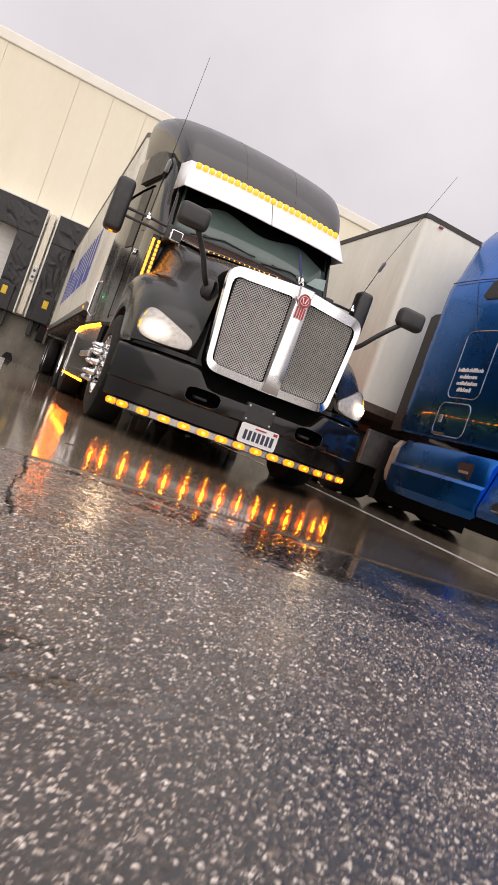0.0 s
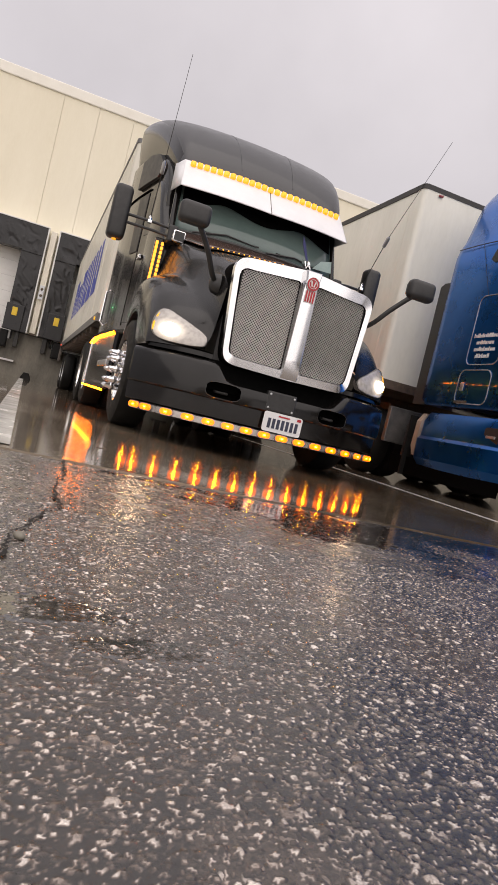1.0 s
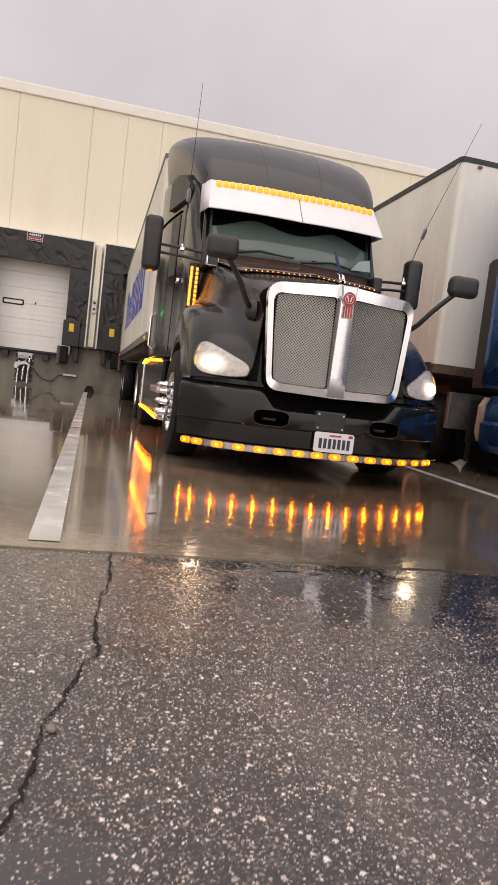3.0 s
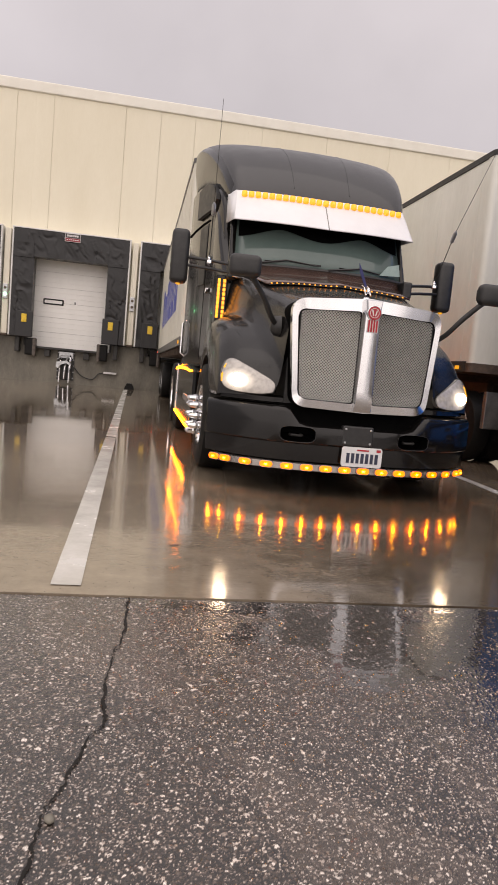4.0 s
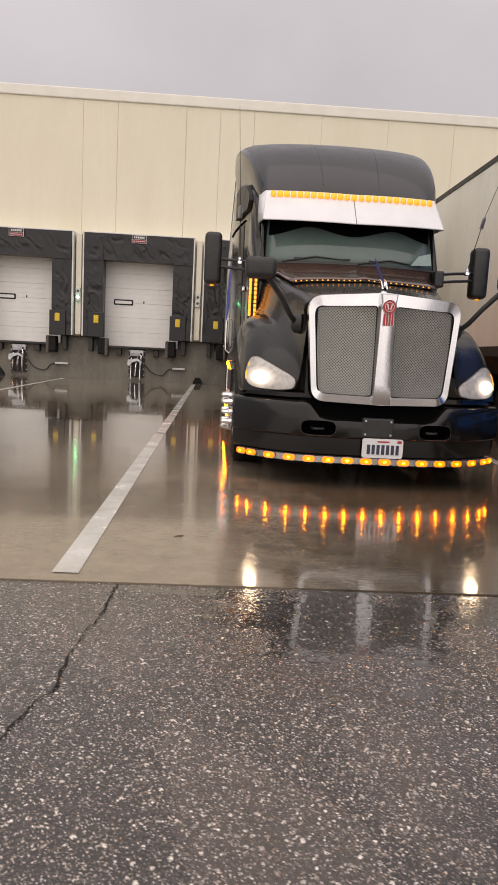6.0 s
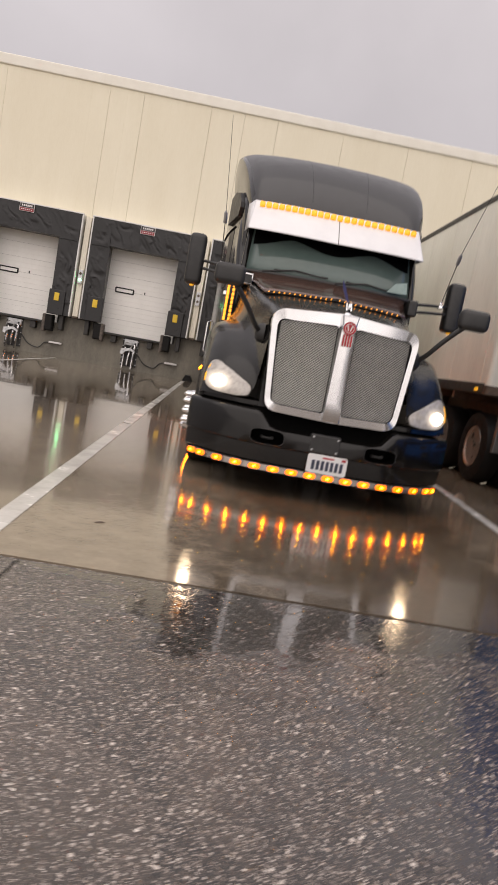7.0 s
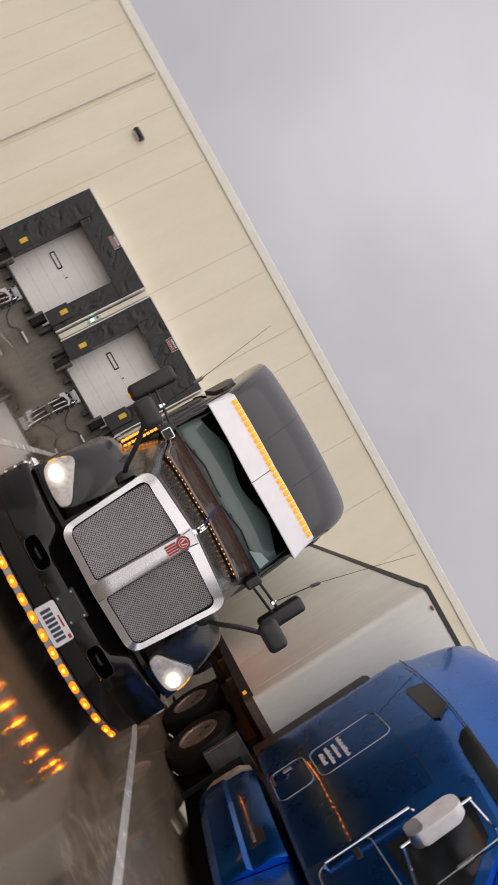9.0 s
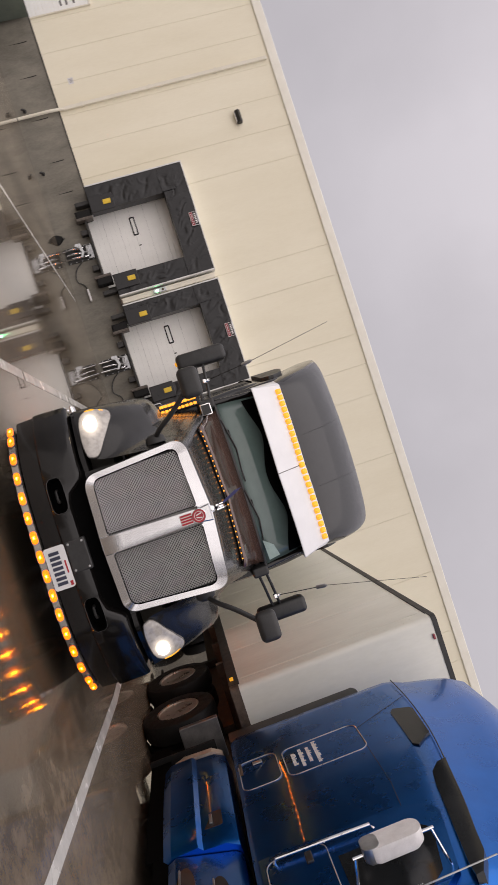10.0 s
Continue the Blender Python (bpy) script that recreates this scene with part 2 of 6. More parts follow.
ASPHALT = wet_asphalt()
AGGREGATE = wet_aggregate()
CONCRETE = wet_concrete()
WORNRUBBER = plain("scuffed_rubber", (0.045, 0.038, 0.032), (0.15, 0.125, 0.105), (0.5, 0.75), scale=14, fine=60, relief=0.001)
LINE = plain("worn_white_line_paint", (0.46, 0.445, 0.41), (0.68, 0.67, 0.63), (0.12, 0.32), scale=3.0, fine=30, relief=0.0006)
CRACK = plain("crack_filler", (0.008, 0.0075, 0.007), (0.022, 0.020, 0.018), (0.55, 0.8), scale=30, spec=0.2)
CREAM = plain("cream_wall_panel", (0.785, 0.728, 0.562), (0.86, 0.81, 0.65), (0.5, 0.7), scale=0.9, fine=25, stretch=(1, 1, 0.25), relief=0.001)
CREAM_TRIM = plain("cream_trim_metal", (0.72, 0.68, 0.56), (0.80, 0.76, 0.65), (0.35, 0.5), scale=2)
COPING = plain("pale_coping_metal", (0.80, 0.775, 0.68), (0.88, 0.86, 0.77), (0.35, 0.5), scale=2)
PLINTH = plain("stained_concrete_plinth", (0.10, 0.092, 0.074), (0.25, 0.232, 0.19), (0.4, 0.7), scale=1.6, fine=30, relief=0.003, stretch=(1, 1, 0.4))
SEAL = plain("black_vinyl_dock_seal", (0.004, 0.004, 0.005), (0.012, 0.012, 0.013), (0.26, 0.42), scale=5, fine=40, relief=0.002)
DOORWHITE = plain("white_door_panel", (0.84, 0.835, 0.80), (0.91, 0.905, 0.87), (0.35, 0.5), scale=2, fine=20, stretch=(1, 1, 0.4))
DOORLINE = plain("grey_door_joint", (0.30, 0.30, 0.29), (0.42, 0.42, 0.41), (0.5, 0.6))
DOOR_GAP = plain("dark_rubber", (0.01, 0.01, 0.01), (0.025, 0.025, 0.025), (0.6, 0.8))
WHITEEDGE = plain("white_edge_strip", (0.62, 0.62, 0.60), (0.8, 0.8, 0.78), (0.35, 0.5), scale=4)
YELLOW = plain("yellow_plastic", (0.65, 0.42, 0.02), (0.8, 0.55, 0.05), (0.4, 0.5), scale=8)
SIGN_RED = plain("red_sign_paint", (0.22, 0.03, 0.04), (0.32, 0.05, 0.06), (0.4, 0.5), scale=12)
SIGN_WHITE = plain("white_sign_paint", (0.65, 0.63, 0.62), (0.8, 0.78, 0.77), (0.4, 0.5), scale=12)
STEEL = plain("galvanised_steel", (0.35, 0.36, 0.37), (0.6, 0.61, 0.62), (0.25, 0.45), 0.9, scale=10)
DARKSTEEL = plain("dark_steel", (0.02, 0.02, 0.02), (0.06, 0.058, 0.055), (0.4, 0.65), 0.3, scale=10)
CHROME = plain("chrome", (0.78, 0.78, 0.79), (0.88, 0.88, 0.89), (0.04, 0.10), 1.0, scale=6)
SATIN = plain("polished_bright_metal", (0.68, 0.68, 0.69), (0.77, 0.77, 0.78), (0.12, 0.20), 1.0, scale=5)
LIPMETAL = plain("road_worn_lip_metal", (0.30, 0.28, 0.26), (0.48, 0.45, 0.42), (0.22, 0.38), 0.9, scale=9)
VISOR = plain("white_visor_metal", (0.74, 0.74, 0.75), (0.82, 0.82, 0.83), (0.28, 0.36), 0.0, scale=4)
BLACKPAINT = plain("black_truck_paint", (0.0042, 0.0038, 0.0036), (0.0080, 0.0072, 0.0068), (0.12, 0.20), 0.0, scale=4, coat=0.20, spec=0.30)
HOODPAINT = plain("rain_beaded_black_paint", (0.009, 0.0085, 0.008), (0.018, 0.017, 0.016), (0.17, 0.27), 0.0, scale=5, fine=330, relief=0.0008, coat=0.24, spec=0.30)
COWLPAINT = plain("dark_brown_glossy_cowl", (0.070, 0.036, 0.026), (0.105, 0.056, 0.042), (0.12, 0.22), 0.0, scale=6, coat=0.8)
ROOFPAINT = plain("rain_wet_black_roof", (0.013, 0.013, 0.014), (0.024, 0.024, 0.026), (0.30, 0.42), 0.0, scale=6, fine=260, relief=0.0012, coat=0.25)
# near-black for dark parts and openings, and for shade under the blue fairing
DEEPBLACK = plain("matt_black_and_shade", (0.002, 0.002, 0.002), (0.004, 0.004, 0.004), (0.6, 0.8), scale=12, spec=0.02)
BLACKPLASTIC = plain("black_plastic", (0.012, 0.012, 0.012), (0.03, 0.03, 0.03), (0.35, 0.5), scale=12)
RUBBER = plain("tyre_rubber", (0.004, 0.004, 0.004), (0.011, 0.0105, 0.010), (0.5, 0.75), scale=14, fine=90, relief=0.002, spec=0.25)
GRILLE_BACK = plain("dark_radiator", (0.02, 0.02, 0.02), (0.05, 0.05, 0.05), (0.5, 0.7))
MESHMETAL = plain("grille_mesh_metal", (0.55, 0.55, 0.54), (0.72, 0.72, 0.70), (0.3, 0.45), 0.8, scale=20)
BLUEPAINT = plain("blue_metallic_paint", (0.0016, 0.108, 0.42), (0.003, 0.142, 0.53), (0.25, 0.32), 0.94, scale=3, coat=0.38)
BLUEPAINT.node_tree.nodes["Principled BSDF"].inputs["Coat Roughness"].default_value = 0.012
FEATHER = plain("dark_blue_feather", (0.012, 0.016, 0.09), (0.025, 0.03, 0.15), (0.4, 0.5))
BLUELETTER = plain("blue_vinyl_letter", (0.03, 0.05, 0.35), (0.05, 0.08, 0.45), (0.4, 0.5))
TRAILERWHITE = plain("dirty_white_trailer_skin", (0.69, 0.685, 0.605), (0.85, 0.845, 0.76), (0.3, 0.5), scale=1.2, fine=18, stretch=(1, 1, 0.35))
TRAILERCREAM = plain("cream_trailer_skin", (0.66, 0.64, 0.54), (0.76, 0.74, 0.65), (0.3, 0.5), scale=1.2, fine=18, stretch=(1, 1, 0.35))
RAIL = plain("grey_aluminium_rail", (0.10, 0.10, 0.10), (0.24, 0.23, 0.22), (0.35, 0.5), 0.6, scale=5)
RUST = plain("rusty_steel", (0.05, 0.037, 0.029), (0.16, 0.115, 0.085), (0.5, 0.8), 0.2, scale=9, fine=60, relief=0.002)
BRONZE = plain("brake_dusted_steel_rim", (0.30, 0.24, 0.20), (0.58, 0.50, 0.44), (0.22, 0.4), 0.85, scale=7)
TANFLAP = plain("tan_rubber_edge", (0.36, 0.27, 0.20), (0.5, 0.4, 0.31), (0.5, 0.7), scale=9)
REDENAMEL = plain("red_enamel", (0.35, 0.02, 0.03), (0.5, 0.04, 0.05), (0.15, 0.25), scale=9)
PLATEWHITE = plain("white_plate_paint", (0.70, 0.70, 0.70), (0.8, 0.8, 0.8), (0.3, 0.4), scale=9)
PLATEINK = plain("dark_blue_plate_ink", (0.02, 0.025, 0.05), (0.04, 0.045, 0.08), (0.3, 0.4))
GREENPANEL = plain("grey_green_metal", (0.08, 0.10, 0.085), (0.13, 0.155, 0.13), (0.4, 0.6), scale=3)
WINDSHIELD = plain("tinted_windshield", (0.085, 0.125, 0.115), (0.12, 0.165, 0.152), (0.03, 0.06), 0.0, scale=2, spec=0.5)
WINDOWDARK = plain("dark_side_glass", (0.012, 0.014, 0.015), (0.022, 0.024, 0.026), (0.06, 0.12), 0.0, scale=2, spec=0.3)
AMBER_LIT = glow("lit_amber_lamp", (1.0, 0.165, 0.002), 2.0)
AMBER_PANEL = glow("lit_amber_panel_lamp", (1.0, 0.36, 0.03), 1.5)
AMBER_DIM = glow("lit_amber_roof_lamp", (1.0, 0.47, 0.03), 0.52)
AMBER_HOT = glow("lit_amber_core", (1.0, 0.32, 0.004), 190.0)
AMBER_DIODE = glow("lit_amber_diode", (1.0, 0.195, 0.004), 30.0)
WHITE_HOT = glow("lit_headlight", (1.0, 0.80, 0.52), 8.0)


def lit_lens():
    m, t, b = nodes_of("lit_headlight_lens")
    c = t.nodes.new("ShaderNodeTexCoord")
    a = t.nodes.new("ShaderNodeVectorMath")
    a.operation = "ABSOLUTE"
    t.links.new(c.outputs["Object"], a.inputs[0])
    f = t.nodes.new("ShaderNodeVectorMath")
    f.operation = "MULTIPLY"
    t.links.new(a.outputs[0], f.inputs[0])
    f.inputs[1].default_value = (0.75, 0, 1)
    d = t.nodes.new("ShaderNodeVectorMath")
    d.operation = "DISTANCE"
    t.links.new(f.outputs[0], d.inputs[0])
    d.inputs[1].default_value = (0.975 * 0.75, 0, 0.885)
    spread = ramp(t, d.outputs["Value"], [(0.035, (2.2,) * 3), (0.065, (0.5,) * 3), (0.10, (0.09,) * 3), (0.19, (0.015,) * 3)])
    facet = add(t, "ShaderNodeTexNoise", Scale=26.0, Detail=3.0)
    t.links.new(c.outputs["Object"], facet.inputs["Vector"])
    t.links.new(ramp(t, facet.outputs["Fac"], [(0.35, (0.30, 0.282, 0.262)), (0.62, (0.42, 0.395, 0.365))]), b.inputs["Base Color"])
    t.links.new(spread, b.inputs["Emission Strength"])
    b.inputs["Emission Color"].default_value = (1.0, 0.88, 0.70, 1)
    b.inputs["Roughness"].default_value = 0.10
    b.inputs["Coat Weight"].default_value = 1.0
    bump(t, facet.outputs["Fac"], b, 0.12, 0.004)
    return m


LENS_LIT = lit_lens()
RED_DIM = glow("lit_red_marker", (1.0, 0.10, 0.05), 1.2)
GREEN_LIT = glow("lit_green_signal", (0.15, 1.0, 0.35), 30.0)
PAPER = plain("paper_behind_tinted_glass", (0.26, 0.36, 0.34), (0.36, 0.47, 0.45), (0.4, 0.6), scale=14)


# ---- building blocks ----
def thing(name, label, category, at=(0, 0, 0), group="", kind="", turn=0):
    ob = new(name)
    ob.empty_display_size = 0.2
    ob.matrix_world = pose(*at, 0, 0, turn)
    return tagged(ob, label, category, group, kind)


def part(name, bm, material, parent=None, label="", smooth=False):
    """Links a bmesh as one mesh object, in the coordinates of its thing."""
    bmesh.ops.recalc_face_normals(bm, faces=bm.faces)
    me = bpy.data.meshes.new(name)
    bm.to_mesh(me)
    bm.free()
    for m in material if isinstance(material, (list, tuple)) else [material]:
        me.materials.append(m)
    if smooth:
        for p in me.polygons:
            p.use_smooth = True
        me.set_sharp_from_angle(angle=radians(smooth if smooth is not True else 35))
    ob = new(name, me)
    ob.parent = parent
    return tagged(ob, label)


def share(name, source, m, parent=None, label=""):
    """One more object on the mesh of source, at the pose m."""
    ob = new(name, source.data)
    ob.parent = parent
    ob.matrix_basis = m
    return tagged(ob, label)


def bm_new():
    return bmesh.new()


def box(bm, x0, x1, y0, y1, z0, z1, bevel=0.0, m=None, seg=2):
    r = bmesh.ops.create_cube(bm, size=1.0)
    vs = r["verts"]
    bmesh.ops.transform(bm, matrix=Matrix.Translation(((x0 + x1) / 2, (y0 + y1) / 2, (z0 + z1) / 2)) @ Matrix.Diagonal((abs(x1 - x0), abs(y1 - y0), abs(z1 - z0), 1)), verts=vs)
    if bevel:
        es = list({e for v in vs for e in v.link_edges})
        g = bmesh.ops.bevel(bm, geom=es, offset=bevel, segments=seg, affect="EDGES", profile=0.5)
        vs = list({v for f in g["faces"] for v in f.verts} | {v for v in vs if v.is_valid})
    if m:
        bmesh.ops.transform(bm, matrix=m, verts=vs)
    return bm


def tube(bm, points, r, seg=8, caps=True):
    """A round bar along points; r is one radius or one for each point."""
    pts = [Vector(p) for p in points]
    rr = r if isinstance(r, (list, tuple)) else [r] * len(pts)
    rings = []
    for i, p in enumerate(pts):
        d = (pts[min(i + 1, len(pts) - 1)] - pts[max(i - 1, 0)]).normalized()
        a = d.orthogonal().normalized() if abs(d.z) > 0.95 else d.cross(Vector((0, 0, 1))).normalized()
        c = d.cross(a)
        rings.append([bm.verts.new(p + (a * math.cos(k * math.tau / seg) + c * math.sin(k * math.tau / seg)) * rr[i]) for k in range(seg)])
    join_rings(bm, rings, True, caps)
    return bm


def join_rings(bm, rings, closed=True, caps=True):
    for a, b in zip(rings, rings[1:]):
        n = len(a)
        for k in range(n if closed else n - 1):
            bm.faces.new((a[k], a[(k + 1) % n], b[(k + 1) % n], b[k]))
    if caps and closed:
        bm.faces.new(rings[0])
        bm.faces.new(list(reversed(rings[-1])))
    return bm


def loft(bm, rings, closed=True, caps=True):
    return join_rings(bm, [[bm.verts.new(p) for p in ring] for ring in rings], closed, caps)


def lathe(bm, profile, axis="x", centre=(0, 0, 0), seg=32, caps=True):
    """Turns (radius, along) round an axis."""
    rings = []
    for r, a in profile:
        ring = []
        for k in range(seg):
            c, s = math.cos(k * math.tau / seg) * r, math.sin(k * math.tau / seg) * r
            p = {"x": (a, c, s), "y": (c, a, s), "z": (c, s, a)}[axis]
            ring.append(Vector(p) + Vector(centre))
        rings.append(ring)
    return loft(bm, rings, True, caps)


def prism(bm, outline, a, b, plane="xz", inset=0.0):
    """An outline in a plane, pulled from a to b along the third axis."""
    def put(u, v, w):
        return {"xz": (u, w, v), "yz": (w, u, v), "xy": (u, v, w)}[plane]
    cu = sum(p[0] for p in outline) / len(outline)
    cv = sum(p[1] for p in outline) / len(outline)
    rings = [[put(u, v, a) for u, v in outline], [put(u, v, b) for u, v in outline]]
    if inset:
        step = inset if b > a else -inset
        rings[-1] = [put(u, v, b - step) for u, v in outline]
        rings.append([put(cu + (u - cu) * (1 - inset / max(0.001, math.hypot(u - cu, v - cv))), cv + (v - cv) * (1 - inset / max(0.001, math.hypot(u - cu, v - cv))), b) for u, v in outline])
    return loft(bm, rings)


def rounded(x0, x1, z0, z1, r, n=5):
    """A rectangle with round corners, as an outline."""
    out = []
    for cx, cz, s in ((x1 - r, z1 - r, 0), (x0 + r, z1 - r, 1), (x0 + r, z0 + r, 2), (x1 - r, z0 + r, 3)):
        for k in range(n + 1):
            a = (s + k / n) * math.pi / 2
            out.append((cx + r * math.cos(a), cz + r * math.sin(a)))
    return out


def smoothed(points, n=6):
    """A Catmull-Rom curve through points of any dimension."""
    p = [np.array(q, float) for q in points]
    out = []
    for i in range(len(p) - 1):
        a, b, c, d = p[max(i - 1, 0)], p[i], p[i + 1], p[min(i + 2, len(p) - 1)]
        for k in range(n):
            s = k / n
            out.append(tuple(0.5 * (2 * b + (c - a) * s + (2 * a - 5 * b + 4 * c - d) * s * s + (3 * b - a - 3 * c + d) * s ** 3)))
    out.append(tuple(p[-1]))
    return out


# ---- ground ----
EDGE_Y = -2.53          # where the asphalt lane meets the concrete apron
WALL_Y = 17.5           # face of the warehouse
BAY = 3.96              # one dock bay


def ground_sheet():
    bm = bm_new()
    for x0, x1, y0, y1 in ((-400, 400, -400, EDGE_Y),):
        box(bm, x0, x1, y0, y1, -0.4, -0.004)
    return tagged(part("ground", bm, ASPHALT), "wet worn asphalt yard with pale stones showing", "ground", kind="structure")


ground = ground_sheet()


def stone_field(x0, x1, y0, y1, step):
    """A patch of worn asphalt: chips of stone standing proud of the binder, each with its own height and tone."""
    xs = np.arange(x0, x1 + step * 0.5, step)
    ys = np.arange(y0, y1 + step * 0.5, step)
    gx, gy = np.meshgrid(xs, ys)
    height = np.zeros_like(gx)
    tone = np.zeros_like(gx)

    def hashed(i, j, k):
        v = np.sin(i * 127.1 + j * 311.7 + k * 74.7) * 43758.5453
        return v - np.floor(v)
    for cell, share, lift, seed in ((0.0135, 0.08, 0.0028, 1), (0.0076, 0.36, 0.0021, 2), (0.0050, 0.50, 0.0012, 3)):
        ci, cj = np.floor(gx / cell), np.floor(gy / cell)
        best = np.full_like(gx, -1.0)
        hold = np.zeros_like(gx)
        for a in (-1, 0, 1):
            for b in (-1, 0, 1):
                i, j = ci + a, cj + b
                px = (i + hashed(i, j, seed)) * cell
                py = (j + hashed(i, j, seed + 10)) * cell
                on = hashed(i, j, seed + 20) < share
                r = cell * (0.26 + 0.30 * hashed(i, j, seed + 30))
                turn = hashed(i, j, seed + 40) * 3.14
                dx, dy = gx - px, gy - py
                u = (dx * np.cos(turn) + dy * np.sin(turn)) / r
                v = (dy * np.cos(turn) - dx * np.sin(turn)) / (r * (0.6 + 0.4 * hashed(i, j, seed + 50)))
                d = np.maximum(np.abs(u) * 0.75 + np.abs(v) * 0.45, np.maximum(np.abs(v), np.abs(u)))
                tip = (u * (hashed(i, j, seed + 60) - 0.5) + v * (hashed(i, j, seed + 70) - 0.5)) * 0.7
                h = np.where(on, np.clip((1.0 - d) * 2.6, 0, 1) * (0.45 + 0.55 * hashed(i, j, seed + 80)) * (1 + tip), 0) * lift
                better = h > best
                best = np.where(better, h, best)
                hold = np.where(better, 0.05 + 0.95 * hashed(i, j, seed + 90), hold)
        up = best > height
        tone = np.where(up & (best > lift * 0.12), hold, tone)
        height = np.maximum(height, best)
    wave = 0.004 * np.sin(gx * 3.1 + 1.0) * np.sin(gy * 2.7) + 0.002 * np.sin(gx * 9.1 + gy * 4.0)
    z = height - 0.0035 + 0.25 * wave
    # rain water standing in shallow hollows
    rag = np.sin(gx * 7.3 + 2.0 * np.sin(gy * 5.1)) * np.sin(gy * 9.7 + 1.5 * np.sin(gx * 6.3)) + 0.5 * np.sin(gx * 23 + gy * 17) * np.sin(gy * 31 - gx * 11)
    level = np.full_like(gx, -1.0)
    for px, py, rx, ry, deep in ((0.85, -3.75, 1.55, 1.15, 0.0011), (-0.62, -2.86, 0.62, 0.46, 0.0019), (0.12, -2.72, 0.95, 0.26, 0.0019), (-1.1, -2.60, 0.6, 0.10, 0.0014), (-1.72, -4.23, 0.14, 0.06, 0.0014), (-1.59, -4.33, 0.14, 0.045, 0.0013)):
        f = 1.0 - np.hypot((gx - px) / rx, (gy - py) / ry) + 0.22 * rag
        level = np.maximum(level, -0.0040 + deep * np.clip(f * 2.5, 0, 1) + 0.25 * wave)
    water = (level > z).astype(float)
    z = np.maximum(z, level)
    n, m = gx.shape
    verts = np.stack([gx, gy, z], -1).reshape(-1, 3)
    k = np.arange(n * m).reshape(n, m)
    faces = np.stack([k[:-1, :-1], k[:-1, 1:], k[1:, 1:], k[1:, :-1]], -1).reshape(-1, 4)
    me = bpy.data.meshes.new("aggregate")
    me.vertices.add(len(verts))
    me.vertices.foreach_set("co", verts.ravel())
    me.loops.add(len(faces) * 4)
    me.loops.foreach_set("vertex_index", faces.ravel())
    me.polygons.add(len(faces))
    me.polygons.foreach_set("loop_start", np.arange(0, len(faces) * 4, 4))
    me.update(calc_edges=True)
    me.attributes.new("tone", "FLOAT", "POINT").data.foreach_set("value", tone.ravel().astype(np.float32))
    me.attributes.new("water", "FLOAT", "POINT").data.foreach_set("value", water.ravel().astype(np.float32))
    me.materials.append(AGGREGATE)
    ob = new("aggregate", me)
    ob.parent = ground
    return tagged(ob, "wet stone chips set in dark worn asphalt", kind="stuff")


stone_field(-2.3, 0.0, -4.85, -3.5, 0.0024)
stone_field(-2.9, -2.3, -4.85, -3.5, 0.007)
stone_field(0.0, 1.9, -4.85, -3.5, 0.0050)
stone_field(-2.9, 1.9, -3.5, EDGE_Y, 0.0045)
bm = bm_new()
box(bm, -400, 400, EDGE_Y + 0.012, 400, -0.4, 0.003)
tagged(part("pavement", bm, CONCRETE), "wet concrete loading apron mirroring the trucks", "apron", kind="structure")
bm = bm_new()
box(bm, -400, 400, EDGE_Y, EDGE_Y + 0.012, -0.4, -0.012)
tagged(part("trim", bm, CRACK), "dark open joint between asphalt and concrete", "joint", kind="structure")


def stripe(points, width, label):
    """A painted line on the apron, with nibbled edges."""
    rnd = random.Random(len(label))
    bm = bm_new()
    (x0, y0), (x1, y1) = points
    n = int(abs(y1 - y0) / 0.05)
    left, right = [], []
    for k in range(n + 1):
        s = k / n
        x, y = x0 + (x1 - x0) * s, y0 + (y1 - y0) * s
        left.append(bm.verts.new((x - width / 2 + rnd.uniform(-0.0004, 0.0004), y, 0.0065)))
        right.append(bm.verts.new((x + width / 2 + rnd.uniform(-0.0004, 0.0004), y, 0.0065)))
    for k in range(n):
        bm.faces.new((left[k], right[k], right[k + 1], left[k + 1]))
    return tagged(part("parking_line", bm, LINE), label, "line", group="parking lines", kind="structure")


for y0, y1 in ((-2.42, 3.02), (3.10, 6.60), (6.68, 11.2), (11.28, 16.6)):
    stripe(((-1.875 - 0.11 * (y0 + 2.42) / 19, y0), (-1.875 - 0.11 * (y1 + 2.42) / 19, y1)), 0.125, "worn white parking line on wet concrete, broken at a joint")
stripe(((-5.9, 1.5), (-6.25, 16.6)), 0.11, "thin white parking line on wet concrete")
stripe(((1.75, -2.0), (2.01, 2.2)), 0.11, "white parking line on wet concrete beside the tractor")
stripe(((2.01, 2.2), (2.08, 16.6)), 0.11, "white parking line on wet concrete under the trailers")

# crack that wanders through the asphalt from the joint
rnd = random.Random(5)
bm = bm_new()
way = smoothed([(-1.615, EDGE_Y - 0.01), (-1.625, -2.9), (-1.67, -3.20), (-1.665, -3.47), (-1.705, -3.57), (-1.735, -3.74), (-1.773, -3.85), (-1.783, -4.02), (-1.845, -4.34), (-1.905, -4.8), (-2.06, -5.6)], 14)
prev = None
for k, (x, y) in enumerate(way):
    w = (0.0008 if rnd.random() < 0.3 else 0.002) + 0.0042 * rnd.random() * (0.6 + 0.4 * math.sin(k * 0.21))
    x += 0.010 * noise.noise(Vector((0, y * 9, 2.0))) + 0.006 * rnd.uniform(-1, 1)
    a, b = bm.verts.new((x - w, y, 0.0022)), bm.verts.new((x + w, y, 0.0022))
    if prev:
        bm.faces.new((prev[0], prev[1], b, a))
    prev = (a, b)
tagged(part("asphalt_crack", bm, CRACK), "dark ragged crack in the wet asphalt", "crack", kind="structure")

